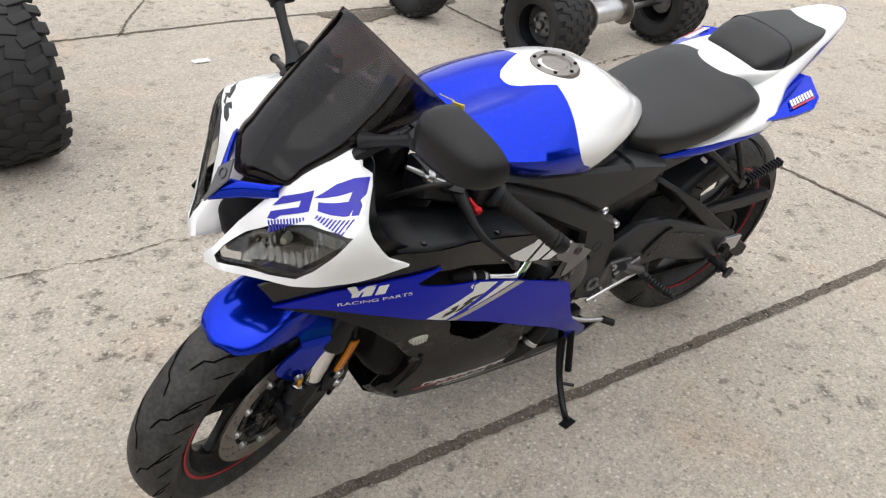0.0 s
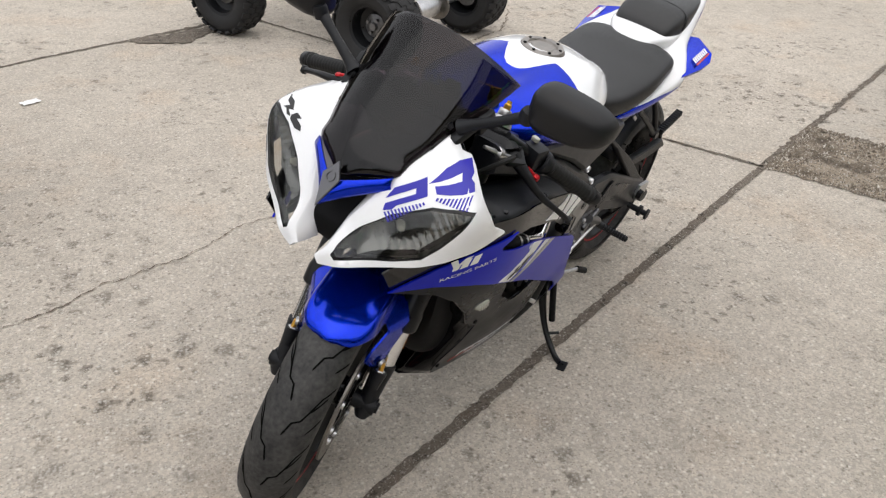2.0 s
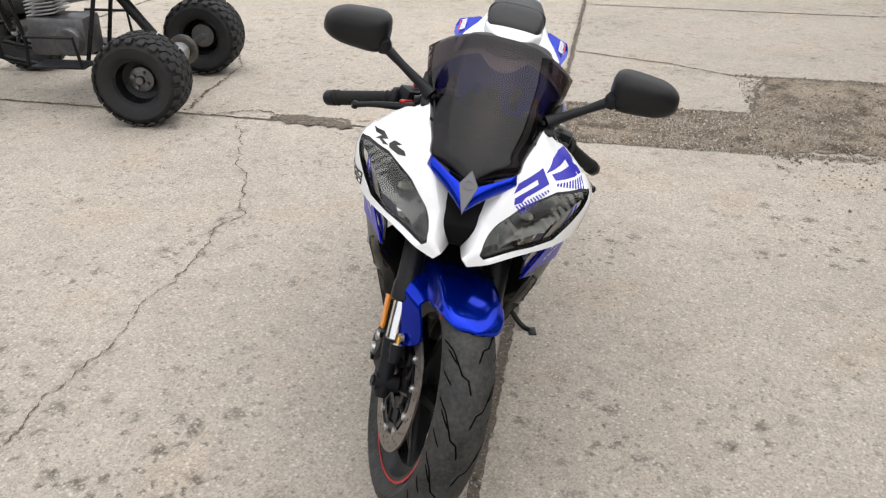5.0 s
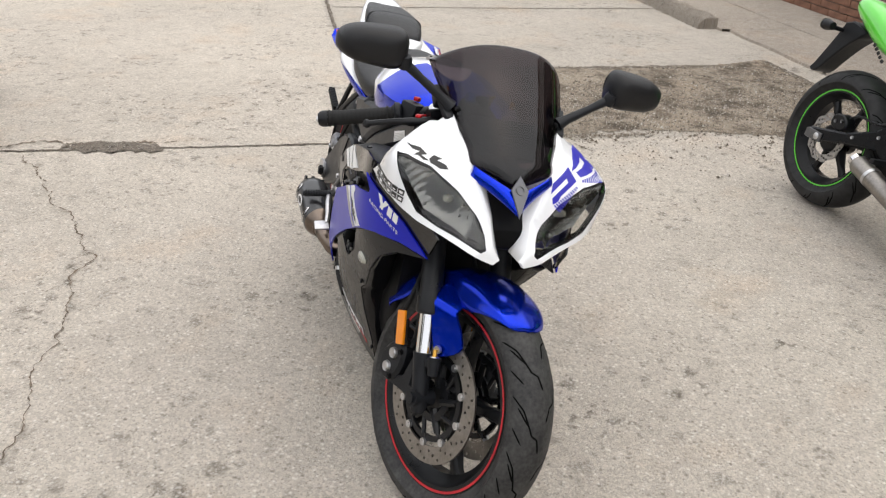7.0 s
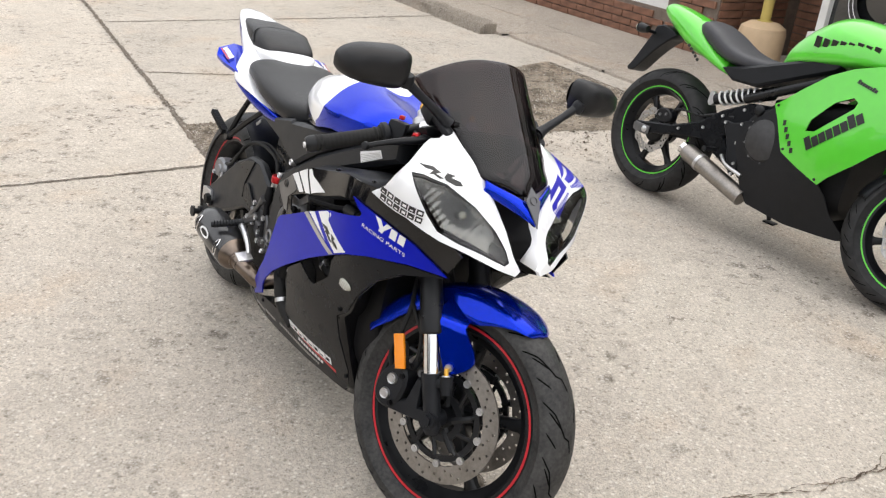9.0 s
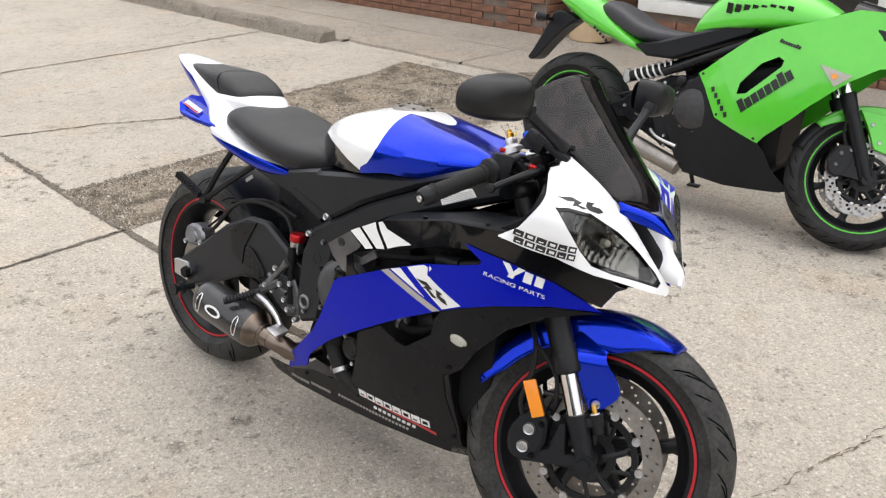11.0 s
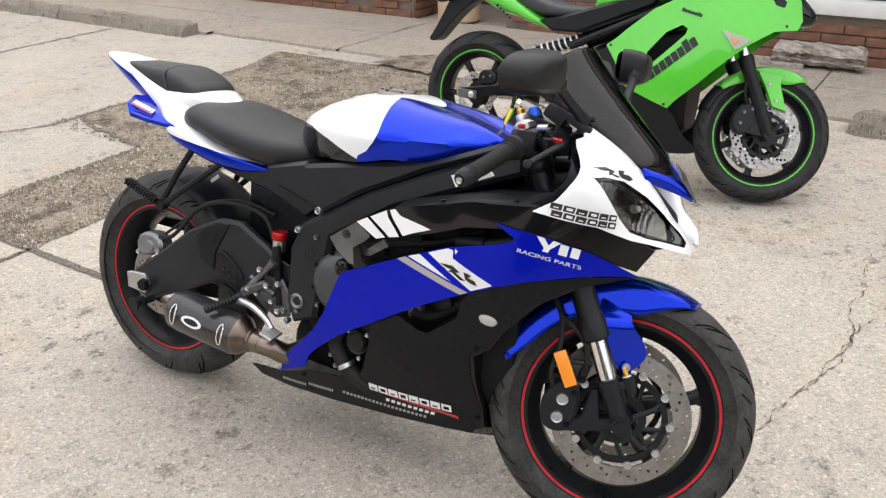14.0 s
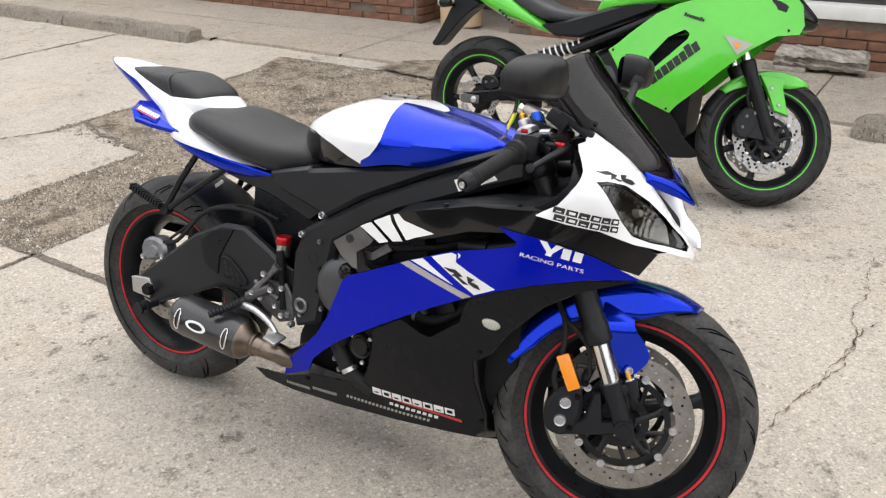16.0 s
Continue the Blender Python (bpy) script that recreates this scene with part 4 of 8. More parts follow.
for s in (1, -1):
    blade = [(0.160, 0.180, 0.799), (0.070, 0.199, 0.809), (0.016, 0.203, 0.818), (0.000, 0.194, 0.840), (-0.046, 0.128, 0.853), (-0.030, 0.095, 0.850), (0.040, 0.118, 0.829)]
    n = len(blade)
    mid_b = Vector((0.045, 0.160, 0.832))
    fg = Geo().add([(x, s * y, z) for x, y, z in blade] + [(x, s * (y - 0.004), z - 0.011) for x, y, z in blade] + [(mid_b.x, s * mid_b.y, mid_b.z)],
                   [(i, (i + 1) % n, 2 * n) for i in range(n)] + [(i, (i + 1) % n, (i + 1) % n + n, i + n) for i in range(n)] + [tuple(range(2 * n - 1, n - 1, -1))])
    fin = part("tail_fin", fg, BLUE, tail, "blue side fin of the tail", 25)
    # decal: plain bars on a pale ground with a red strip
    e0, e1 = Vector((0.082, 0.188, 0.8155)), Vector((0.008, 0.190, 0.8345))
    d_in = Vector((-0.010, -0.030, 0.012))
    for k in range(8):
        a, b = e0.lerp(e1, k / 8), e0.lerp(e1, (k + 0.72) / 8)
        q = [a + d_in * 0.22, b + d_in * 0.22, b + d_in * 0.75, a + d_in * 0.75]
        part("letter_bar", Geo().add([(v.x, s * v.y, v.z + 0.004) for v in q], [(0, 1, 2, 3)]), DEC_WHITE, fin)
    q = [e0, e1, e1 + d_in * 0.16, e0 + d_in * 0.16]
    part("decal_strip", Geo().add([(v.x, s * v.y, v.z + 0.004) for v in q], [(0, 1, 2, 3)]), DEC_RED, fin, "thin red decal strip")
hump = part("seat_hump", hull([(0.205, 0.835, 0.03, 0.010, 0.03, 2.4), (0.185, 0.845, 0.055, 0.020, 0.04, 2.6), (0.14, 0.858, 0.085, 0.022, 0.05, 2.8), (0.10, 0.862, 0.10, 0.020, 0.05, 2.8), (0.04, 0.865, 0.10, 0.02, 0.05, 2.8)], 32, 5), WHITE, tail, "white hump behind the rider seat", 60)
# seam and strap of the pillion pad
part("seat_seam", Geo().tube([(0.045, -0.0975, 0.880), (0.030, -0.093, 0.917), (0.020, -0.055, 0.9315), (0.016, 0, 0.9335), (0.020, 0.055, 0.9315), (0.030, 0.093, 0.917), (0.045, 0.0975, 0.880)], 0.0028, 6, curve=6), VINYL, pil)

# screen: a smoked double bubble
edge = [(1.408, 0.022, 0.858), (1.372, 0.090, 0.877), (1.345, 0.098, 0.898), (1.318, 0.108, 0.918), (1.290, 0.117, 0.937), (1.262, 0.126, 0.955), (1.19, 0.150, 0.992), (1.128, 0.163, 1.026)]
mid = [(1.418, 0, 0.860), (1.398, 0, 0.893), (1.372, 0, 0.921), (1.345, 0, 0.947), (1.312, 0, 0.978), (1.280, 0, 1.010), (1.238, 0, 1.053), (1.200, 0, 1.100)]
es, ms = smooth_rows(edge, 4), smooth_rows(mid, 4)
rows = []
for e, c in zip(es, ms):
    row = []
    for j in range(25):
        u = -1 + j / 12
        a = abs(u)
        pw = 2.3 + 0.4 * len(rows) / (len(es) - 1)
        row.append((c[0] + (e[0] - c[0]) * a ** pw, math.copysign(e[1] * a, u), c[2] + (e[2] - c[2]) * a ** (pw - 0.1)))
    rows.append(row)
scr = Geo().grid(rows)
screen = part("windscreen", scr, SMOKE, bike, "dark smoked double-bubble windscreen", 80)
screen.modifiers.new("thickness", "SOLIDIFY").thickness = 0.003

# white front cowl with the headlights
OUT_WHITE = [(0.715, 0.954), (0.776, 0.908), (0.820, 0.869), (0.858, 0.823), (0.886, 0.788), (0.915, 0.746), (0.937, 0.719), (0.930, 0.708), (0.868, 0.724), (0.798, 0.742), (0.757, 0.751), (0.681, 0.776), (0.629, 0.780), (0.588, 0.786), (0.617, 0.814), (0.634, 0.848), (0.657, 0.884), (0.672, 0.915), (0.680, 0.925), (0.698, 0.930)]
OUT_LIGHT = [(0.668, 0.870), (0.692, 0.872), (0.744, 0.861), (0.812, 0.826), (0.862, 0.789), (0.898, 0.754), (0.910, 0.735), (0.902, 0.727), (0.838, 0.743), (0.798, 0.752), (0.750, 0.768), (0.722, 0.796), (0.690, 0.838)]
BOWL = [(0.676, 0.866), (0.700, 0.867), (0.742, 0.857), (0.800, 0.828), (0.848, 0.795), (0.866, 0.772), (0.862, 0.742), (0.838, 0.746), (0.798, 0.756), (0.754, 0.771), (0.726, 0.798), (0.694, 0.838)]


def bowl_panel(outline, side, depth, step=0.0045):
    """A hollow mirror bowl behind the lens, ribbed across."""
    def deep(p, z):
        along = (p - 0.775) * 0.80 - (z - 0.806) * 0.60
        across = (p - 0.775) * 0.60 + (z - 0.806) * 0.80
        hollow = max(0.0, 1 - (along / 0.105) ** 2 - (across / 0.050) ** 2)
        rib = 0.0022 * (1 - 2 * abs(2 * ((along / 0.014) % 1.0) - 1)) * min(1.0, hollow * 2.0)
        return NOSE(p, z) - 0.009 - depth * hollow ** 0.7 + rib
    g = panel(outline, deep, 1, 0.002, 0, step)
    g.v = [(p * CT + d * ST, side * (-p * ST + d * CT), z) for p, d, z in g.v]
    return g


BOWL_SILVER = mat("headlight_mirror_bowl", (0.27, 0.27, 0.265), 0.08, 1.0)
HOUSING = mat("dark_headlight_housing", (0.014, 0.014, 0.013), 0.25, 0.3, 0.3)
for s in (1, -1):
    cowl = part("front_cowl", cowl_panel(OUT_WHITE, s, 0.007, 0, 0.012, [OUT_LIGHT]), WHITE, bike, "glossy white front cowl with a race number" if s > 0 else "glossy white front cowl with black lettering", 60)
    part("cowl_liner", cowl_panel([(0.72, 0.94), (0.81, 0.87), (0.91, 0.745), (0.86, 0.73), (0.75, 0.757), (0.63, 0.784), (0.60, 0.79), (0.63, 0.82), (0.66, 0.88), (0.69, 0.92)], s, 0.004, -0.055, 0.03), SATIN, cowl)
    # inner wall of the cowl, turned in towards the air duct
    rows = []
    for k, (p, z) in enumerate([(0.752, 0.926), (0.776, 0.908), (0.820, 0.869), (0.858, 0.823), (0.886, 0.788), (0.915, 0.746), (0.937, 0.717)]):
        d = NOSE(p, z) - 0.002
        e = Vector((p * CT + d * ST, s * (-p * ST + d * CT), z))
        f = k / 6
        inn = Vector((e.x - 0.030 - 0.018 * f, e.y * (0.72 - 0.22 * f), z - 0.012 + 0.016 * f))
        rows.append([e.lerp(inn, j / 5) + Vector((0.007 * math.sin(math.pi * j / 5), 0, 0)) for j in range(6)])
    dw = part("duct_wall", Geo().grid(rows), WHITE, cowl, "white inner wall beside the air duct", 60)
    dw.modifiers.new("thickness", "SOLIDIFY").thickness = 0.003
    hl = part("headlight", cowl_panel(OUT_LIGHT, s, 0.003, -0.002), LENS, bike, "clear headlight lens", 60)
    part("headlight_housing", cowl_panel(OUT_LIGHT, s, 0.003, -0.038), HOUSING, hl, "dark headlight housing")
    part("light_reflector", bowl_panel(BOWL, s, 0.034), BOWL_SILVER, hl, "ribbed mirror bowl of the headlight", 30)
    part("bulb", Geo().lathe([(0, 0.020), (0.006, 0.018), (0.009, 0.008), (0.009, -0.01)], (0.790 * CT + (NOSE(0.790, 0.80) - 0.034) * ST, s * (-0.790 * ST + (NOSE(0.790, 0.80) - 0.034) * CT), 0.800), (0.75, s * 0.6, 0.25), 16), GREYCLEAR, hl)
    # black rim seal round the lens
    n = len(OUT_LIGHT)
    cx, cz = sum(p[0] for p in OUT_LIGHT) / n, sum(p[1] for p in OUT_LIGHT) / n
    inner_rim = [(p[0] + (cx - p[0]) * 0.035, p[1] + (cz - p[1]) * 0.07) for p in OUT_LIGHT]
    part("lens_seal", cowl_panel(OUT_LIGHT, s, 0.012, -0.0005, 0.02, [inner_rim]), GLOSS, hl)
    part("cowl_screw", bolt(Geo(), (1.268, s * 0.116, 0.962), 0.006, 0.004, (0.5, s * 0.5, 0.7)), DARK, cowl)
    if s > 0:
        part("numeral_two", cowl_panel([(0.825, 0.846), (0.812, 0.864), (0.758, 0.895), (0.755, 0.872), (0.805, 0.842), (0.813, 0.833), (0.828, 0.827), (0.825, 0.838), (0.775, 0.868), (0.775, 0.876)], s, 0.001, 0.0012, 0.02), DEC_BLUE, cowl, "blue numeral two of a race number")
        part("numeral_three", cowl_panel([(0.754, 0.888), (0.726, 0.911), (0.703, 0.921), (0.680, 0.924), (0.675, 0.910), (0.680, 0.904), (0.674, 0.900), (0.673, 0.892), (0.740, 0.879), (0.744, 0.887), (0.697, 0.9005), (0.697, 0.909)], s, 0.001, 0.0012, 0.02), DEC_BLUE, cowl, "blue numeral three of a race number")
        for i in range(12):
            t = i / 12
            a = Vector((0.826, 0.8245)).lerp(Vector((0.757, 0.864)), t)
            ln = 0.016 * (1 - t) + 0.003
            part("hatch_stripe", cowl_panel([tuple(a), (a.x - 0.0028, a.y + 0.0016), (a.x - 0.0028 - ln * 0.5, a.y + 0.0016 - ln * 0.62), (a.x - ln * 0.5, a.y - ln * 0.62)], s, 0.001, 0.0012, 0.03), DEC_BLUE, cowl)
        for i in range(10):
            t = i / 10
            a = Vector((0.676, 0.8885)).lerp(Vector((0.742, 0.874)), t)
            ln = 0.019 * (1 - t) + 0.004
            part("hatch_stripe", cowl_panel([tuple(a), (a.x + 0.0032, a.y - 0.0007), (a.x + 0.0032 + ln * 0.42, a.y - 0.0007 - ln * 0.74), (a.x + ln * 0.42, a.y - ln * 0.74)], s, 0.001, 0.0012, 0.03), DEC_BLUE, cowl)
    else:
        for ra, rb in (((0.609, 0.800), (0.717, 0.790)), ((0.611, 0.785), (0.717, 0.775))):
            slotted_bars(lambda o: part("letter_bar", cowl_panel(o, s, 0.001, 0.0012, 0.03), DEC_BLACK, cowl), lambda o: part("letter_slot", cowl_panel(o, s, 0.001, 0.0018, 0.03), DEC_WHITE, cowl), ra, rb, 0.0122, 6)
        part("letter_shape", cowl_panel([(0.676, 0.887), (0.706, 0.887), (0.726, 0.879), (0.716, 0.876), (0.735, 0.870), (0.726, 0.869), (0.712, 0.875), (0.703, 0.874), (0.710, 0.881), (0.694, 0.882)], s, 0.001, 0.0012, 0.03), DEC_BLACK, cowl)
        part("letter_shape", cowl_panel([(0.738, 0.880), (0.756, 0.877), (0.748, 0.873), (0.768, 0.868), (0.776, 0.861), (0.762, 0.860), (0.740, 0.867), (0.734, 0.873)], s, 0.001, 0.0012, 0.03), DEC_BLACK, cowl)

# blue lip and badge between the cowls
rows = []
for v in range(7):
    t = v / 6
    row = []
    for j in range(17):
        u = -1 + j / 8
        a = abs(u)
        top = Vector((1.432 - 0.059 * a ** 1.3, u * 0.088, 0.846 + 0.029 * a ** 0.9))
        bot = Vector((1.462 - 0.086 * a ** 0.8, u * 0.090, 0.810 + 0.046 * a ** 0.75))
        row.append(top.lerp(bot, t) + Vector((0.006 * math.sin(math.pi * t), 0, 0)))
    rows.append(row)
lip = part("blue_lip", Geo().grid(rows), BLUE, bike, "metallic blue lip under the screen", 60)
lip.modifiers.new("thickness", "SOLIDIFY").thickness = -0.006

badge_g = Geo().plate([(0, 0.031), (0.020, 0.0), (0.008, -0.036), (0, -0.060), (-0.008, -0.036), (-0.020, 0.0)], 0, 0.004, 0.0012)
BADGE_M = Matrix.Translation((1.437, 0, 0.858)) @ Matrix.Rotation(radians(-36), 4, "Y") @ Matrix.Rotation(radians(-90), 4, "Z")
badge = part("badge", badge_g.move(BADGE_M), mat("dark_grey_badge", (0.13, 0.13, 0.14), 0.3, 0.6), bike, "grey diamond badge under the screen")
part("badge_ring", Geo().lathe([(0.0075, 0.0045), (0.0075, 0.006), (0.010, 0.006), (0.010, 0.0045)], n=24).move(BADGE_M), GREY_REARSET, badge)

# side fairings
OUT_BLUE = [(1.416, 0.672), (1.320, 0.659), (1.214, 0.631), (1.143, 0.605), (1.081, 0.576), (0.970, 0.519), (0.897, 0.476), (0.800, 0.417), (0.729, 0.371), (0.670, 0.322), (0.637, 0.290), (0.615, 0.247), (0.516, 0.198), (0.547, 0.258), (0.616, 0.325), (0.664, 0.373), (0.700, 0.430), (0.727, 0.489), (0.748, 0.537), (0.764, 0.551), (0.816, 0.574), (0.922, 0.623), (1.035, 0.671), (1.141, 0.700), (1.178, 0.712), (1.182, 0.720), (1.141, 0.746), (1.230, 0.733), (1.327, 0.710)]
OUT_LOWER = [(1.408, 0.666), (1.320, 0.655), (1.214, 0.630), (1.146, 0.604), (1.088, 0.577), (1.070, 0.555), (1.056, 0.507), (0.983, 0.451), (0.962, 0.454), (0.909, 0.478), (0.833, 0.430), (0.824, 0.373), (0.805, 0.318), (0.778, 0.257), (0.612, 0.233), (0.515, 0.194), (0.385, 0.168), (0.422, 0.148), (0.535, 0.152), (0.691, 0.163), (0.860, 0.173), (1.013, 0.183), (1.068, 0.187), (1.092, 0.212), (1.100, 0.262), (1.082, 0.350), (1.082, 0.413), (1.128, 0.447), (1.168, 0.507), (1.238, 0.583), (1.301, 0.626)]
OUT_UPPER = [(0.720, 0.624), (0.795, 0.680), (0.883, 0.725), (0.968, 0.747), (1.079, 0.777), (1.219, 0.790), (1.333, 0.775), (1.412, 0.745), (1.442, 0.730), (1.412, 0.680), (1.327, 0.700), (1.230, 0.720), (1.150, 0.735), (1.072, 0.722), (0.989, 0.690), (0.866, 0.650), (0.798, 0.622), (0.807, 0.586), (0.832, 0.575), (0.792, 0.557), (0.755, 0.59)]


SCOOP_GREY = mat("faded_silver_scoop", (0.16, 0.16, 0.165), 0.30, 0.7, 0.4, vary=0.25, scale=18)


def decal_text(txt, a, b, size, sheet, side, lift, material, parent):
    """Built-in letters laid on a curved sheet, running from a to b."""
    cu = bpy.data.curves.new("letters", "FONT")
    cu.body, cu.size = txt, 1.0
    tmp = new("letters", cu)
    me = bpy.data.meshes.new_from_object(tmp)
    bpy.data.objects.remove(tmp)
    xs = [v.co.x for v in me.vertices]
    w = max(xs)
    d = Vector((b[0] - a[0], b[1] - a[1]))
    u = d.normalized()
    up = Vector((-u.y, u.x)) * (1 if u.x > 0 else -1)
    g = Geo()
    verts = []
    for v in me.vertices:
        q = Vector(a) + d * (v.co.x / w) + up * v.co.y * size
        verts.append((q.x, side * (sheet(q.x, q.y) + lift), q.y))
    g.add(verts, [tuple(p.vertices) for p in me.polygons])
    bpy.data.meshes.remove(me)
    return part("lettering", g, material, parent, "small white printed letters")


for s in (1, -1):
    fa = part("side_fairing", panel(OUT_BLUE, SIDE, s, 0.004, lift=0.003), BLUE_FLAT, bike, "blue side fairing panel with white stripes", 60)
    lo = part("lower_fairing", panel(OUT_LOWER, SIDE, s, 0.004, lift=-0.002), SATIN, bike, "satin black lower fairing", 60)
    up_f = part("upper_fairing", panel(OUT_UPPER, SIDE, s, 0.004, lift=-0.003), GLOSS, bike, "gloss black upper side fairing", 60)

    def deco(o, material=DEC_WHITE, parent=fa, lift=0.0045, name="decal_stripe", s=s):
        return part(name, panel(o, SIDE, s, 0.001, lift, 0.03), material, parent)
    deco([(0.907, 0.6165), (0.929, 0.626), (1.088, 0.580), (1.068, 0.571)], SILVER)
    deco([(0.936, 0.629), (0.965, 0.640), (1.045, 0.597)])
    deco([(0.987, 0.649), (1.036, 0.669), (1.049, 0.667), (1.049, 0.650), (1.143, 0.609), (1.095, 0.586)])
    deco([(1.055, 0.660), (1.053, 0.672), (1.060, 0.668)])
    deco([(1.020, 0.633), (1.050, 0.634), (1.068, 0.623), (1.058, 0.620), (1.082, 0.607), (1.070, 0.606), (1.050, 0.619), (1.040, 0.618), (1.048, 0.626), (1.036, 0.627)], DEC_BLACK, lift=0.006, name="letter_shape")
    deco([(1.078, 0.626), (1.096, 0.622), (1.088, 0.615), (1.104, 0.611), (1.110, 0.601), (1.094, 0.604), (1.082, 0.611)], DEC_BLACK, lift=0.006, name="letter_shape")
    deco([(1.226, 0.733), (1.240, 0.731), (1.249, 0.716), (1.258, 0.727), (1.272, 0.724), (1.252, 0.708), (1.249, 0.701), (1.238, 0.703), (1.241, 0.710)] if s < 0 else [(1.305, 0.722), (1.291, 0.725), (1.284, 0.711), (1.272, 0.724), (1.257, 0.727), (1.280, 0.708), (1.283, 0.697), (1.294, 0.695), (1.294, 0.704)], name="letter_shape")
    for k in (0, 1):
        x = 1.268 + 0.022 * k if s < 0 else 1.262 - 0.022 * k
        w = 0.016
        deco([(x, 0.700 - 0.003 * k * -s), (x + w, 0.697 - 0.003 * k * -s), (x + w + 0.004 * -s, 0.719 - 0.004 * k * -s), (x + 0.004 * -s, 0.722 - 0.004 * k * -s)], name="letter_bar")
    if s < 0:
        decal_text("RACING PARTS", (1.188, 0.694), (1.312, 0.673), 0.012, SIDE, s, 0.0045, DEC_WHITE, fa)
    else:
        decal_text("RACING PARTS", (1.315, 0.672), (1.190, 0.693), 0.012, SIDE, s, 0.0045, DEC_WHITE, fa)
    # pale flash on the upper scoop
    for o in ([(0.790, 0.676), (0.818, 0.691), (0.868, 0.655), (0.845, 0.647)], [(0.826, 0.695), (0.868, 0.717), (0.873, 0.702), (0.905, 0.664), (0.880, 0.658)], [(0.877, 0.719), (0.889, 0.724), (0.905, 0.711), (0.985, 0.697), (0.94, 0.680), (0.915, 0.668), (0.885, 0.703)]):
        deco(o, DEC_WHITE, up_f, -0.0015)
    deco([(0.716, 0.624), (0.790, 0.675), (0.828, 0.650), (0.816, 0.636), (0.782, 0.612), (0.786, 0.572), (0.772, 0.572), (0.735, 0.598)], SCOOP_GREY, up_f, -0.0015)
    part("scoop_fastener", bolt(Geo(), (0.763, s * (SIDE(0.763, 0.641) - 0.002), 0.641), 0.011, 0.003, (0, s, 0)), DEC_BLACK, up_f)
    # clear side blinker
    bl = Geo().lathe([(0, 0.009), (0.007, 0.0085), (0.011, 0.006), (0.0135, 0.001), (0.014, -0.004)], n=28)
    BL_M = Matrix.Translation((1.129, s * (SIDE(1.129, 0.521) - 0.002), 0.521)) @ Matrix.Rotation(radians(s * -12), 4, "Z") @ Matrix.Rotation(radians(12), 4, "Y") @ Matrix.Diagonal((1.55, s, 0.95, 1))
    bk = part("blinker", bl.move(BL_M), GREYCLEAR, lo, "clear oval side blinker")
    for k in range(5):
        part("lens_rib", Geo().box((-0.008 + 0.004 * k, 0.0088 - 0.00006 * (k - 2) ** 2 * 8, 0), (0.0012, 0.0012, 0.016), (0, 0, 0), 0).move(BL_M), SILVER, bk)
    # sponsor rows on the belly as plain bars
    slotted_bars(lambda o: deco(o, DEC_WHITE, lo, -0.0005, "letter_bar"), lambda o: deco(o, SATIN, lo, 0.0008, "letter_slot"), (0.808, 0.239), (1.030, 0.237), 0.020, 8)
    deco([(0.795, 0.246), (0.830, 0.250), (1.040, 0.229), (1.042, 0.220), (1.0, 0.226), (0.838, 0.238)], DEC_RED, lo, -0.0012)
    line_bars(lambda o: deco(o, DEC_WHITE, lo, -0.0005, "letter_bar"), (0.850, 0.217), (0.985, 0.214), 0.009, 9, 0.3 * -s, 0.35)
    line_bars(lambda o: deco(o, SILVER, lo, -0.0005, "letter_bar"), (0.720, 0.196), (0.960, 0.197), 0.008, 22, 0.3 * -s, 0.4)
    line_bars(lambda o: deco(o, SILVER, lo, -0.0005, "letter_bar"), (0.610, 0.183), (0.690, 0.188), 0.009, 13, 0.2 * -s, 0.45)
    line_bars(lambda o: deco(o, SILVER, lo, -0.0005, "letter_bar"), (0.515, 0.168), (0.600, 0.176), 0.009, 13, 0.2 * -s, 0.45)
    for q in ((1.375, 0.668), (1.10, 0.44), (0.60, 0.215), (1.09, 0.24)):
        part("fairing_bolt", bolt(Geo(), (q[0], s * (SIDE(*q) - 0.002), q[1]), 0.006, 0.004, (0, s, 0)), DARK, lo)
    # sloping inner plate between the fairing's top edge and the frame
    outer_e = [(0.883, 0.722), (0.968, 0.745), (1.079, 0.775), (1.16, 0.785), (1.222, 0.788)]
    rows = []
    for k in range(5):
        x, z = outer_e[k]
        o = Vector((x, s * (SIDE(x, z) - 0.004), z))
        i_ = Vector((x + 0.02, s * (0.155 - 0.006 * k), z + 0.018))
        rows.append([o.lerp(i_, j / 6) + Vector((0, 0, 0.007 * math.sin(math.pi * j / 6))) for j in range(7)])
    pl = part("inner_plate", Geo().grid(rows), PLASTIC, bike, "grained black inner fairing plate", 60)
    pl.modifiers.new("thickness", "SOLIDIFY").thickness = 0.003
    for q in ((1.0, 0.235), (1.17, 0.235)):
        part("plate_fastener", bolt(Geo(), (q[0], s * (q[1] - 0.012), 0.760 + 0.03 * (q[0] - 1.0) / 0.17), 0.007, 0.003, (0, 0.2 * s, 1)), GLOSS, pl)
    # inner return of the belly towards the radiator
    edge_l = [(1.301, 0.624), (1.238, 0.582), (1.168, 0.506), (1.128, 0.446), (1.083, 0.412), (1.083, 0.350), (1.100, 0.262), (1.091, 0.212), (1.068, 0.187)]
    edge_i = [(1.08, 0.095, 0.634), (1.08, 0.095, 0.592), (1.08, 0.095, 0.516), (1.08, 0.09, 0.45), (1.074, 0.075, 0.415), (1.066, 0.064, 0.345), (1.072, 0.055, 0.255), (1.098, 0.042, 0.195), (1.114, 0.036, 0.170)]
    rows = []
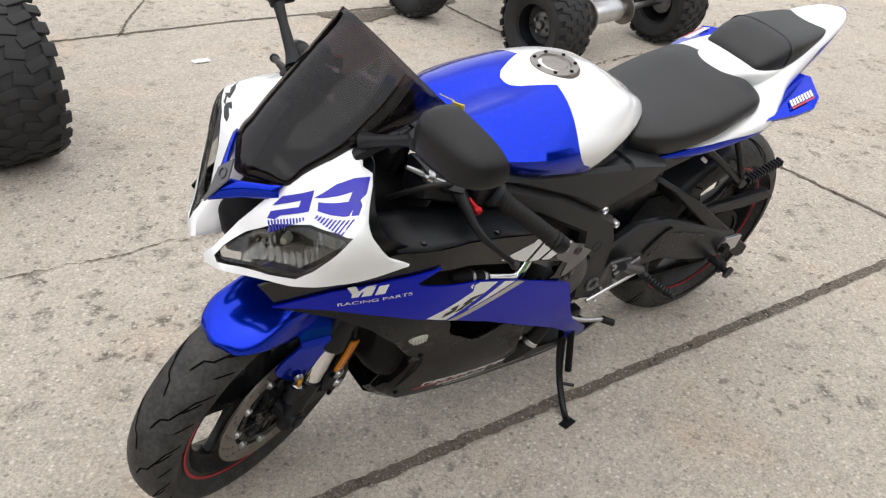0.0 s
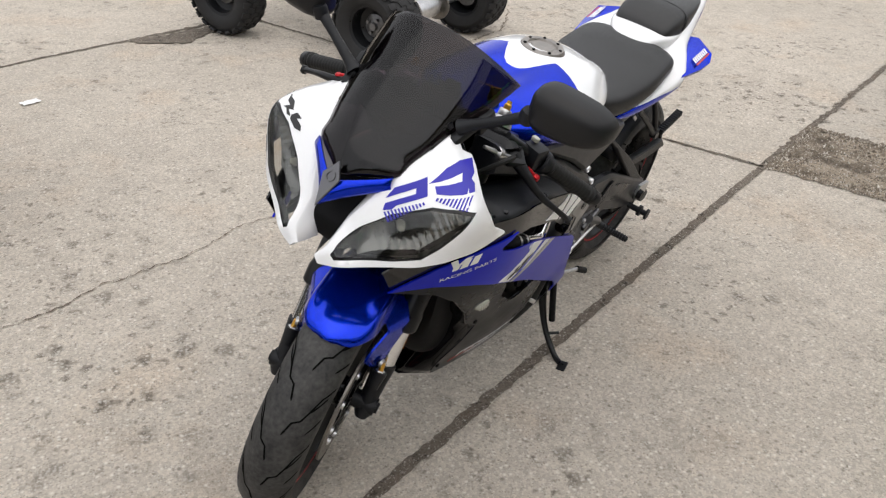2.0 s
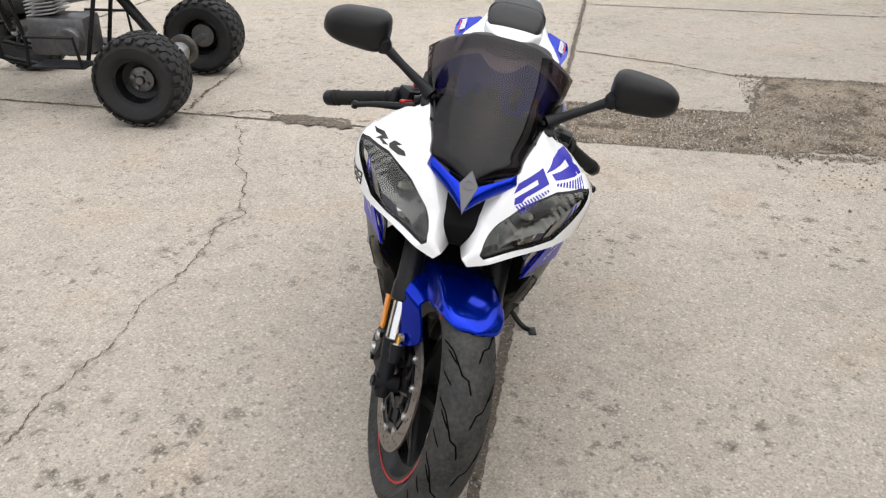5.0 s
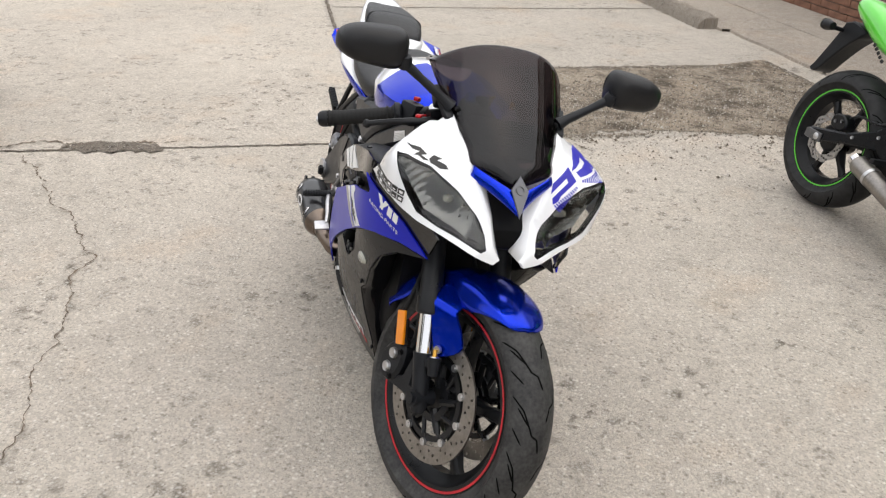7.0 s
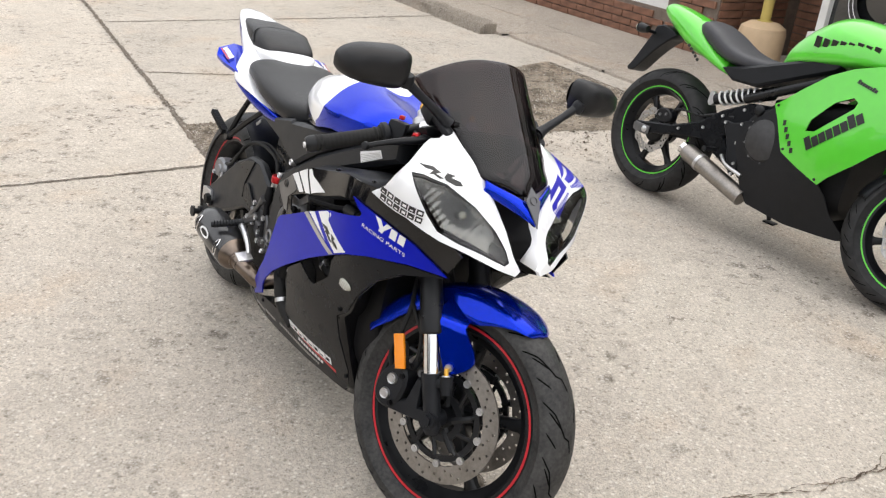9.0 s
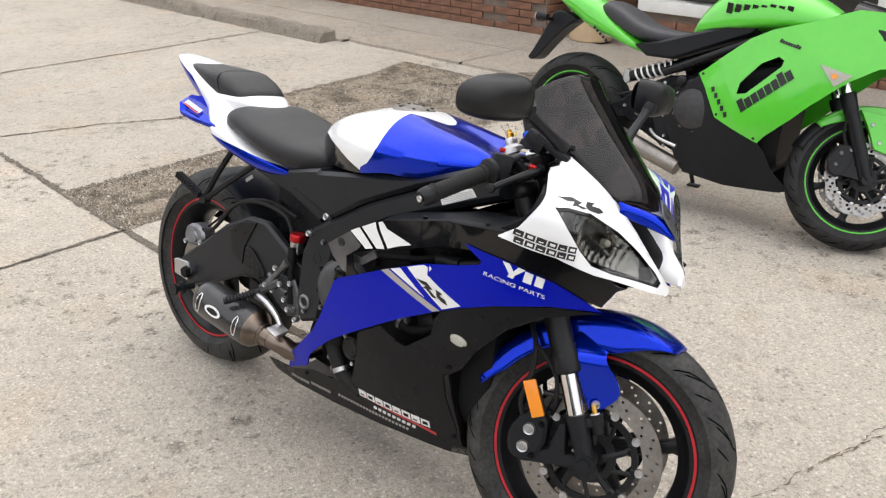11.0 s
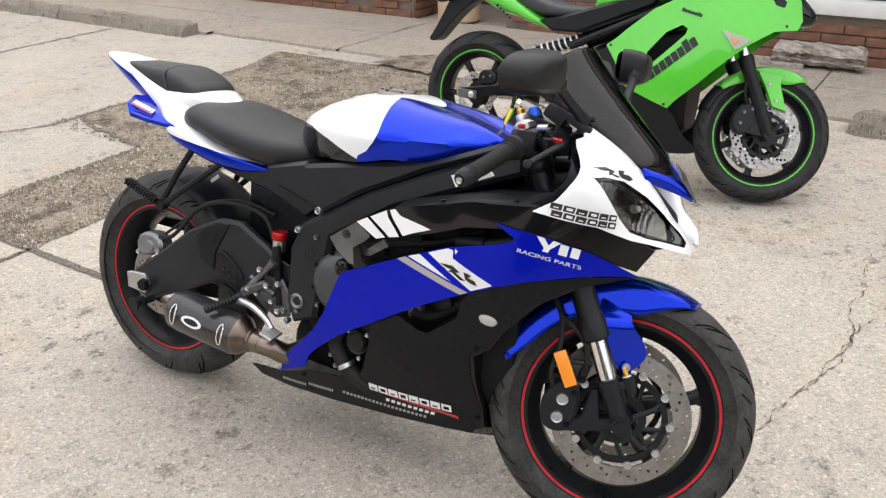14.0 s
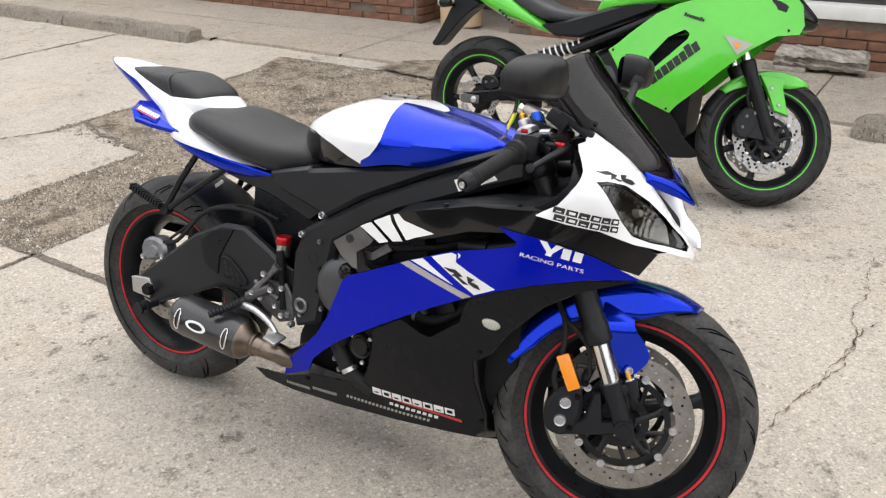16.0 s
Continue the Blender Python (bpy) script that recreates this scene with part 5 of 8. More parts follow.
    for (x, z), q in zip(edge_l, edge_i):
        o = Vector((x - 0.002, s * (SIDE(x, z) - 0.005), z))
        i_ = Vector((q[0], s * q[1], q[2]))
        rows.append([o.lerp(i_, j / 5) + Vector((0.010 * math.sin(math.pi * j / 5), 0, 0)) for j in range(6)])
    rt = part("belly_return", Geo().grid(rows), GLOSS, lo, angle=60)
    rt.modifiers.new("thickness", "SOLIDIFY").thickness = 0.003

# belly pan closing the fairings below, with its blunt front lip
rows = []
for x, z in ((0.422, 0.150), (0.535, 0.154), (0.691, 0.164), (0.860, 0.174), (1.013, 0.184), (1.068, 0.188)):
    yy = SIDE(x, z) - 0.005
    rows.append([(x, yy * u, z - 0.016 * (1 - u * u)) for u in [-1 + j / 5 for j in range(11)]])
rows.append([(1.116, 0.040 * u, 0.166 - 0.003 * (1 - u * u)) for u in [-1 + j / 5 for j in range(11)]])
pan = part("belly_pan", Geo().grid(rows), SATIN, bike, "black belly pan", 60)
pan.modifiers.new("thickness", "SOLIDIFY").thickness = 0.004

# frame
for s in (1, -1):
    fr = part("main_frame", Geo().plate([(1.145, 0.901), (1.083, 0.873), (0.923, 0.801), (0.761, 0.727), (0.633, 0.650), (0.573, 0.614), (0.540, 0.541), (0.533, 0.403), (0.558, 0.348), (0.629, 0.375), (0.650, 0.492), (0.670, 0.598), (0.841, 0.704), (1.025, 0.781), (1.153, 0.834)], s * 0.10, s * 0.165, 0.012), FRAME_BLACK, bike, "black alloy beam frame")
    part("side_cover", Geo().plate([(0.589, 0.766), (0.740, 0.794), (0.928, 0.827), (1.094, 0.893), (1.108, 0.880), (0.923, 0.805), (0.745, 0.721), (0.641, 0.656), (0.489, 0.699), (0.46, 0.74), (0.583, 0.772)], s * 0.08, s * 0.168, 0.01), FRAME_BLACK, bike, "matte black side cover under the tank")

# engine and inner parts
eng = hull([(0.55, 0.45, 0.10, 0.15, 0.12, 4), (0.62, 0.45, 0.13, 0.22, 0.2, 4), (0.80, 0.48, 0.14, 0.24, 0.26, 4), (1.0, 0.50, 0.14, 0.24, 0.28, 4), (1.12, 0.52, 0.13, 0.22, 0.26, 4), (1.16, 0.54, 0.12, 0.2, 0.2, 4)], 28, 3)
engine = part("engine", eng, DARK, bike, "dark engine behind the fairings", 50)
duct = hull([(1.10, 0.74, 0.12, 0.05, 0.10, 4), (1.22, 0.76, 0.12, 0.08, 0.11, 4), (1.34, 0.77, 0.10, 0.07, 0.08, 3), (1.42, 0.755, 0.06, 0.03, 0.04, 3), (1.438, 0.75, 0.03, 0.015, 0.025, 3)], 24, 3)
part("air_duct", duct, mat("matte_duct_black", (0.003, 0.003, 0.0035), 0.55, spec=0.10, vary=0.2, scale=30), bike, "black intake duct in the nose", 50)

# mirrors
for s in (1, -1):
    st = Geo().tube([(1.252, s * 0.128, 0.960), (1.248, s * 0.150, 0.975), (1.240, s * 0.20, 1.005), (1.232, s * 0.250, 1.036)], [0.017, 0.011, 0.009, 0.012], 12, curve=5)
    st.lathe([(0, 0.014), (0.012, 0.014), (0.015, 0.006), (0.015, -0.012), (0, -0.012)], (1.236, s * 0.243, 1.034), (0.3, 0.2 * s, 1), 16)
    st.box((1.235, s * 0.132, 0.957), (0.085, 0.034, 0.018), (0, 28, -s * 12), 0.007)
    st.box((1.20, s * 0.140, 0.965), (0.05, 0.03, 0.03), (0, 28, 0), 0.007)
    mi_ob = part("mirror_stalk", st, PLASTIC, bike, "black mirror stalk on the fairing")
    rows = []
    for t, k in ((0, 0.25), (0.03, 0.55), (0.14, 0.80), (0.38, 0.95), (0.75, 1.0), (1.0, 0.98)):
        ring = []
        for j in range(32):
            a = 2 * math.pi * j / 32
            c, sn = math.cos(a), math.sin(a)
            yy = 0.074 * math.copysign(abs(c) ** 0.62, c)
            zz = 0.041 * math.copysign(abs(sn) ** 0.62, sn) * (1 - 0.27 * c)
            ring.append((1.252 - 0.066 * t - 0.012 * c * k, s * (0.312 + yy * k), 1.052 + zz * k - 0.004 * k * c))
        rows.append(ring)
    part("mirror_head", Geo().grid(rows, close_u=True, cap=True), MIRROR_BLACK, mi_ob, "rounded black mirror housing", 50)
    glass = [(0.312 + 0.068 * math.copysign(abs(math.cos(a)) ** 0.75, math.cos(a)), 1.054 + 0.033 * math.copysign(abs(math.sin(a)) ** 0.75, math.sin(a)) * (1 - 0.25 * math.cos(a)) - 0.004 * math.cos(a)) for a in [2 * math.pi * j / 32 for j in range(32)]]
    part("mirror_glass", Geo().add([(1.1845, s * y, z) for y, z in glass], [tuple(range(32))]), mat("mirror_silver", (0.8, 0.8, 0.8), 0.02, 1.0), mi_ob, "silvered mirror glass")

# handlebars, levers and clamp
for s in (1, -1):
    inner, outer = Vector((1.122, s * 0.132, 0.908)), Vector((1.006, s * 0.345, 0.802))
    d = (outer - inner).normalized()
    start = inner + d * 0.108
    bar = part("handlebar", Geo().tube([inner, start + d * 0.01], 0.012, 12).lathe([(0.031, -0.016), (0.034, -0.012), (0.034, 0.012), (0.031, 0.016)], fork_at(0.592, s, 0.105, -0.022), AX, 24).move(STEER), ALLOY_BLACK, bike, "black clip-on handlebar")
    gp, gr_r = [], []
    for k in range(64):
        gp.append(start.lerp(outer, k / 63))
        gr_r.append(0.0165 + 0.0007 * (0.5 + 0.5 * math.sin(k * 1.6)) + (0.009 if k < 2 else 0.004 if k < 5 else 0.0022 if k in (8, 9, 57, 58, 61, 62) else 0))
    part("grip", Geo().tube(gp, gr_r, 18).move(STEER), GRIP, bar, "ribbed rubber grip")
    part("bar_end_bolt", Geo().lathe([(0, 0.0235), (0.003, 0.0235), (0.0045, 0.025), (0.0065, 0.025), (0.007, 0.021)], outer, d, 12).move(STEER), ALU, bar)
    part("bar_end", Geo().lathe([(0, 0.022), (0.006, 0.022), (0.007, 0.019), (0.013, 0.021), (0.018, 0.014), (0.0185, 0.0), (0, 0)], outer, d, 20).move(STEER), ALLOY_BLACK, bar)
    sw = Geo().box(inner + d * 0.078, (0.044, 0.042, 0.052), (0, 0, s * 64), 0.008)
    sw.lathe([(0.0205, -0.010), (0.026, -0.006), (0.026, 0.004), (0.0205, 0.008)], inner + d * 0.108, d, 20)
    swo = part("switch_block", sw.move(STEER), PLASTIC, bar, "black switch housing")
    part("switch", Geo().box(inner + d * 0.066 + Vector((-0.012, 0, 0.028)), (0.016, 0.012, 0.010), (0, 0, s * 64), 0.003).move(STEER), RED if s < 0 else GREYCLEAR, swo)
    # lever: bracket, curved blade, adjuster
    if s > 0:
        blade = [Vector(p) for p in ((1.140, 0.170, 0.872), (1.139, 0.200, 0.858), (1.142, 0.225, 0.842), (1.140, 0.255, 0.825), (1.124, 0.290, 0.805), (1.104, 0.320, 0.783))]
        adj, adj_up = [Vector((1.128, 0.196, 0.868)), Vector((1.122, 0.222, 0.850)), Vector((1.124, 0.220, 0.855))], (0, 0.2, 1)
    else:
        blade = [Vector(p) for p in ((1.160, -0.165, 0.888), (1.170, -0.200, 0.888), (1.166, -0.228, 0.881), (1.152, -0.258, 0.870), (1.134, -0.286, 0.856), (1.114, -0.313, 0.839))]
        adj, adj_up = [Vector((1.150, -0.200, 0.893)), Vector((1.160, -0.222, 0.890)), Vector((1.162, -0.224, 0.891))], (0, -0.2, 1)
    lv = Geo().tube(blade, [0.009, 0.011, 0.009, 0.0075, 0.006, 0.0065], 12, curve=5)
    lv.lathe([(0, 0.008), (0.008, 0.006), (0.010, 0), (0.008, -0.006), (0, -0.008)], blade[-1], (0, s, 0), 12)
    lvo = part("lever", lv.move(STEER), ALLOY_BLACK, bar, "black brake or clutch lever")
    part("lever_adjuster", Geo().tube(adj[:2], [0.004, 0.0065], 12).lathe([(0, 0.005), (0.005, 0.005), (0.008, 0.002), (0.008, -0.005), (0, -0.005)], adj[2], adj_up, 14).move(STEER), RED, lvo, "red anodised lever adjuster")
    lb = Geo().box((1.128, s * 0.158, 0.884), (0.058, 0.042, 0.018), (0, 20, s * 35), 0.006).tube([Vector((1.130, s * 0.16, 0.884)), blade[1]], [0.014, 0.011], 12)
    bolt(lb, (1.120, s * 0.162, 0.895), 0.008, 0.005, (0, 0, 1))
    part("lever_bracket", lb.move(STEER), ALLOY_BLACK, lvo)
    if s < 0:
        part("master_cylinder", Geo().tube([(1.165, -0.13, 0.918), (1.160, -0.20, 0.898)], 0.014, 12).box((1.155, -0.15, 0.912), (0.045, 0.045, 0.022), (0, 0, -20), 0.005).move(STEER), ALLOY_BLACK, bar, "brake master cylinder")
        part("cylinder_body", Geo().tube([(1.118, -0.148, 0.910), (1.140, -0.178, 0.912)], [0.011, 0.011], 14).move(STEER), CHROME, bar, "polished master cylinder barrel")
        part("brake_reservoir", Geo().lathe([(0, 0.020), (0.020, 0.020), (0.022, 0.014), (0.022, -0.02), (0, -0.02)], (1.205, -0.175, 0.875), (0, 0, 1), 20).move(STEER), GLOSS, bar, "round dark fluid reservoir")
    else:
        part("clutch_perch", Geo().tube([(1.150, 0.158, 0.884), (1.172, 0.140, 0.896), (1.176, 0.137, 0.898), (1.184, 0.130, 0.903), (1.188, 0.127, 0.905), (1.215, 0.105, 0.920)], [0.006, 0.006, 0.012, 0.012, 0.006, 0.0035], 14).move(STEER), ALU, bar, "bright clutch cable adjuster")
    part("control_cable", Geo().tube([inner + d * 0.04 + Vector((0.03, 0, -0.01)), inner + Vector((0.09, s * 0.02, 0.0)), inner + Vector((0.10, -s * 0.04, -0.07)), inner + Vector((0.02, -s * 0.08, -0.16))], 0.005, 8, curve=6).move(STEER), GRIP, bar)
    part("fork_cap", Geo().lathe([(0, 0.034), (0.012, 0.034), (0.0138, 0.031), (0.0138, 0.020), (0.018, 0.017), (0.024, 0.013), (0.026, 0.004), (0.026, -0.01)], fork_at(0.672, s, 0.105, -0.028), AX, 24).move(STEER), ALU, bike, "bright fork top cap")
    part("clip_on_clamp", Geo().lathe([(0.0265, -0.050), (0.034, -0.048), (0.036, -0.044), (0.036, -0.010), (0.034, -0.005), (0.0265, -0.003)], fork_at(0.672, s, 0.105, -0.028), AX, 28).box(fork_at(0.645, s, 0.138, -0.030), (0.030, 0.026, 0.034), (0, -24, 0), 0.004).move(STEER), ALLOY_BLACK, bike, "black clamp at the fork top")
    part("clamp_bolt", bolt(Geo(), fork_at(0.648, s, 0.128, -0.046), 0.008, 0.006, (-1, s * 0.2, -0.3)).move(STEER), ALU, bike)
    part("preload_adjuster", Geo().lathe([(0, 0.052), (0.005, 0.052), (0.0058, 0.046), (0.008, 0.044), (0.0085, 0.034)], fork_at(0.672, s, 0.105, -0.028), AX, 10).move(STEER), GOLD, bike, "gold fork adjuster")
tc = Geo().plate(rounded([(-0.16, -0.01), (-0.13, -0.045), (-0.06, -0.03), (-0.03, -0.055), (0.03, -0.055), (0.06, -0.03), (0.13, -0.045), (0.16, -0.01), (0.13, 0.035), (0.05, 0.02), (-0.05, 0.02), (-0.13, 0.035)]), -0.012, 0.014, 0.004)
TC_M = STEER @ Matrix.Translation(fork_at(0.655, 0, 0, -0.026)) @ Matrix.Rotation(-RAKE, 4, "Y") @ Matrix(((0, 0, 1, 0), (1, 0, 0, 0), (0, 1, 0, 0), (0, 0, 0, 1)))
part("triple_clamp", tc.move(TC_M), ALLOY_BLACK, bike, "black upper triple clamp")
BLUE_ANODISED = mat("blue_anodised", (0.02, 0.08, 0.45), 0.3, 0.9)
part("stem_nut", Geo().lathe([(0, 0.03), (0.012, 0.03), (0.018, 0.02), (0.02, 0.012)], fork_at(0.655, 0, 0, -0.045), AX, 12).move(STEER), BLUE_ANODISED, bike, "blue anodised stem nut")
lock = part("ignition_lock", Geo().box((1.103, -0.030, 0.912), (0.060, 0.080, 0.046), (0, 18, 0), 0.010).lathe([(0, 0.030), (0.014, 0.030), (0.017, 0.024), (0.017, 0.0)], (1.098, -0.012, 0.925), AX, 20).move(STEER), PLASTIC, bike, "black ignition lock housing")
part("damping_knob", Geo().lathe([(0, 0.026), (0.009, 0.026), (0.012, 0.022), (0.012, 0.010), (0.015, 0.006), (0.015, 0.0)], (1.098, -0.052, 0.932), AX, 18).move(STEER), BLUE_ANODISED, lock, "blue anodised knob")
part("key_tag", Geo().box((1.005, 0.050, 0.922), (0.024, 0.002, 0.040), (-20, 0, -52), 0).tube([(1.012, 0.045, 0.94), (1.03, 0.02, 0.945)], 0.001, 6), YELLOW, bike, "yellow price tag on the key")
dash = Geo().box((1.235, 0, 0.905), (0.05, 0.17, 0.075), (0, 35, 0), 0.012)
part("instrument_panel", dash, PLASTIC, bike, "black instrument cluster behind the screen")
part("fairing_stay", Geo().tube([(1.16, 0, 0.84), (1.26, 0, 0.86), (1.34, 0, 0.84)], 0.018, 10).tube([(1.26, -0.10, 0.93), (1.27, 0, 0.88), (1.26, 0.10, 0.93)], 0.012, 8), ALLOY_BLACK, bike)

# side stand
std = Geo().tube([(0.583, 0.135, 0.29), (0.588, 0.152, 0.20), (0.606, 0.195, 0.12), (0.626, 0.255, 0.066), (0.640, 0.290, 0.058)], [0.014, 0.012, 0.009, 0.0085, 0.009], 12, curve=5)
std.box((0.646, 0.298, 0.060), (0.042, 0.026, 0.006), (11, 0, 10), 0.003)
std.tube([(0.612, 0.21, 0.106), (0.585, 0.235, 0.108)], 0.0045, 8)
std.box((0.583, 0.14, 0.285), (0.05, 0.03, 0.05), (0, 0, 0), 0.008)
part("side_stand", std, ALLOY_BLACK, bike, "black side stand with its foot on the ground")

# exhaust
CARBON = bpy.data.materials.new("carbon_weave")
CARBON.use_nodes = True
nt = CARBON.node_tree
pb = nt.nodes["Principled BSDF"]
pb.inputs["Roughness"].default_value, pb.inputs["Coat Weight"].default_value, pb.inputs["Coat Roughness"].default_value = 0.30, 0.35, 0.06
ck = nt.nodes.new("ShaderNodeTexChecker")
ck.inputs["Scale"].default_value = 260
ck.inputs["Color1"].default_value, ck.inputs["Color2"].default_value = (0.008, 0.008, 0.009, 1), (0.028, 0.028, 0.030, 1)
tcn = nt.nodes.new("ShaderNodeTexCoord")
nt.links.new(tcn.outputs["Object"], ck.inputs["Vector"])
nt.links.new(ck.outputs["Color"], pb.inputs["Base Color"])
exa, exb = Vector((0.185, -0.205, 0.308)), Vector((0.480, -0.190, 0.276))
ed = (exb - exa).normalized()
sil = part("silencer", Geo().lathe([(0.0, 0.006), (0.030, 0.006), (0.036, 0.0), (0.044, 0.004), (0.054, 0.018), (0.057, 0.05), (0.057, 0.222), (0.054, 0.232)], exa, ed, 40), CARBON, bike, "carbon fibre silencer with a pale badge")
part("silencer_cone", Geo().lathe([(0.0545, 0.230), (0.0535, 0.234), (0.046, 0.244), (0.036, 0.256), (0.030, 0.262), (0.033, 0.266), (0.033, 0.272), (0.028, 0.276), (0.027, 0.30)], exa, ed, 36).tube([exa + ed * 0.295, exa + ed * 0.33 + Vector((0, 0.01, -0.004)), Vector((0.545, -0.145, 0.252)), Vector((0.60, -0.05, 0.29))], 0.0265, 16, curve=5), BRONZE, sil, "heat-stained exhaust cone")
e_side = Vector((0.1, -1, 0.18)).normalized()
e_up = ed.cross(e_side).normalized()
e_side = e_up.cross(ed).normalized()
if e_side.y > 0:
    e_side = -e_side
for t in (0.045, 0.205):
    loop_p = []
    for k in range(25):
        a = 2 * math.pi * k / 24
        ang_s = 0.50 * math.sin(a)
        loop_p.append(exa + ed * (t + 0.008 * math.cos(a)) + (e_side * math.cos(ang_s) + e_up * math.sin(ang_s)) * 0.0585)
    part("silencer_bracket", Geo().tube(loop_p, 0.0022, 8), CHROME, sil, "bright riveted bracket loop")
bd = Geo()
ring_o = [exa + ed * (0.11 + 0.034 * math.cos(a)) + (e_side * math.cos(0.25 * math.sin(a)) + e_up * math.sin(0.25 * math.sin(a))) * 0.0588 for a in [2 * math.pi * k / 28 for k in range(28)]]
bd.add(ring_o, [tuple(range(28))])
part("silencer_badge", bd, DEC_WHITE, sil, "pale oval badge")
ring_i = [exa + ed * (0.11 + 0.024 * math.cos(a)) + (e_side * math.cos(0.14 * math.sin(a)) + e_up * math.sin(0.14 * math.sin(a))) * 0.0594 for a in [2 * math.pi * k / 28 for k in range(28)]]
part("badge_mark", Geo().add(ring_i, [tuple(range(28))]), DEC_BLACK, sil)

# rear brake, reservoir, hoses, foot controls
rc = Geo().plate(rounded([(-0.055, 0.385), (-0.06, 0.44), (-0.02, 0.465), (0.03, 0.462), (0.05, 0.43), (0.02, 0.40)]), -0.075, -0.125, 0.008)
rc.lathe([(0, -0.130), (0.014, -0.130), (0.018, -0.124), (0.018, -0.115)], (0.0, 0, 0.425), n=18)
rc_ob = part("rear_caliper", rc, mat("grey_cast_caliper", (0.22, 0.225, 0.24), 0.42, 0.6, vary=0.3, scale=60), bike, "dark grey rear brake caliper")
for q in ((-0.045, 0.40), (0.035, 0.415)):
    part("caliper_bolt", bolt(Geo(), (q[0], -0.125, q[1]), 0.008, 0.006, (0, -1, 0)), ALU, rc_ob)
part("rear_hose", Geo().tube([(0.03, -0.115, 0.455), (0.09, -0.120, 0.475), (0.179, -0.118, 0.565), (0.25, -0.11, 0.598), (0.34, -0.108, 0.605), (0.42, -0.11, 0.585), (0.47, -0.12, 0.50)], 0.006, 8, curve=6), GRIP, bike, "black rear brake hose")
part("rear_wire", Geo().tube([(0.05, -0.110, 0.47), (0.12, -0.115, 0.52), (0.2, -0.110, 0.585), (0.32, -0.10, 0.615), (0.44, -0.10, 0.60)], 0.004, 8, curve=6), GRIP, bike)
rv = part("reservoir", Geo().lathe([(0.0, 0.0), (0.016, 0.0), (0.018, 0.006), (0.018, 0.034)], (0.478, -0.125, 0.512), (0.02, 0, 1), 20), ALU, bike, "machined brake fluid reservoir with a red cap")
part("reservoir_cap", Geo().lathe([(0.0195, 0.034), (0.021, 0.036), (0.021, 0.052), (0.019, 0.055), (0, 0.055)], (0.478, -0.125, 0.512), (0.02, 0, 1), 24), RED, rv, "red anodised cap")
part("reservoir_hose", Geo().tube([(0.478, -0.125, 0.512), (0.465, -0.13, 0.48), (0.45, -0.135, 0.45), (0.46, -0.14, 0.42)], 0.007, 8, curve=5), GRIP, rv)
for s in (1, -1):
    rs = Geo().plate([(0.40, 0.41), (0.45, 0.45), (0.52, 0.455), (0.55, 0.41), (0.545, 0.36), (0.50, 0.345), (0.45, 0.37)], s * 0.150, s * 0.162, 0.004)
    rs.tube([(0.40, s * 0.168, 0.395), (0.48, s * 0.168, 0.437)], 0.013, 12)
    rs.tube([(0.42, s * 0.165, 0.44), (0.50, s * 0.165, 0.41)], 0.008, 10)
    rs_ob = part("foot_control", rs, mat("grey_machined_rearset", (0.11, 0.11, 0.115), 0.4, 0.8, vary=0.3, scale=50), bike, "grey machined foot control")
    for q in ((0.44, 0.40), (0.51, 0.442), (0.53, 0.375), (0.49, 0.39)):
        part("control_bolt", bolt(Geo(), (q[0], s * 0.163, q[1]), 0.008, 0.007, (0, s, 0)), ALU, rs_ob)
    peg = Geo().tube([(0.395, s * 0.17, 0.385), (0.375, s * 0.205, 0.370), (0.345, s * 0.255, 0.352)], [0.011, 0.010, 0.0095], 12)
    for k in range(9):
        t = k / 9
        peg.lathe([(0.0095, -0.0015), (0.0125, 0), (0.0095, 0.0015)], Vector((0.385, s * 0.188, 0.378)).lerp(Vector((0.345, s * 0.255, 0.352)), t), (-0.4, s * 0.9, -0.2), 12)
    part("foot_peg", peg, PLASTIC, rs_ob, "black knurled foot peg")
    if s > 0:
        part("shift_lever", Geo().tube([(0.66, 0.165, 0.345), (0.60, 0.185, 0.315), (0.525, 0.200, 0.298)], [0.007, 0.006, 0.006], 10, curve=4).tube([(0.405, 0.172, 0.40), (0.58, 0.172, 0.36)], 0.005, 8), ALU, rs_ob, "bright gear shift lever")
        part("shift_tip", Geo().tube([(0.525, 0.200, 0.298), (0.498, 0.216, 0.288)], 0.0095, 12), GRIP, rs_ob, "black rubber shift tip")
    pd = Geo() if s > 0 else Geo().tube([(0.392, s * 0.178, 0.371), (0.446, s * 0.188, 0.371), (0.496, s * 0.193, 0.351), (0.520, s * 0.196, 0.331)], [0.012, 0.010, 0.008, 0.007], 12, curve=4)
    if s < 0:
        pd.box((0.530, s * 0.212, 0.325), (0.040, 0.045, 0.007), (s * -10, 15, 0), 0.002)
        part("foot_lever", pd, ALU, rs_ob, "bright alloy foot lever")
    # passenger bracket below the tail
    br = Geo().tube([(0.165, s * 0.118, 0.735), (0.11, s * 0.130, 0.65), (0.065, s * 0.140, 0.568)], 0.009, 10)
    br.tube([(0.275, s * 0.115, 0.715), (0.17, s * 0.130, 0.64), (0.068, s * 0.140, 0.562)], 0.009, 10)
    br.lathe([(0, s * 0.150), (0.016, s * 0.150), (0.018, s * 0.145), (0.018, s * 0.130), (0, s * 0.130)], (0.066, 0, 0.566), n=16)
    br_ob = part("passenger_bracket", br, ALLOY_BLACK, bike, "black passenger peg bracket")
    pg = Geo()
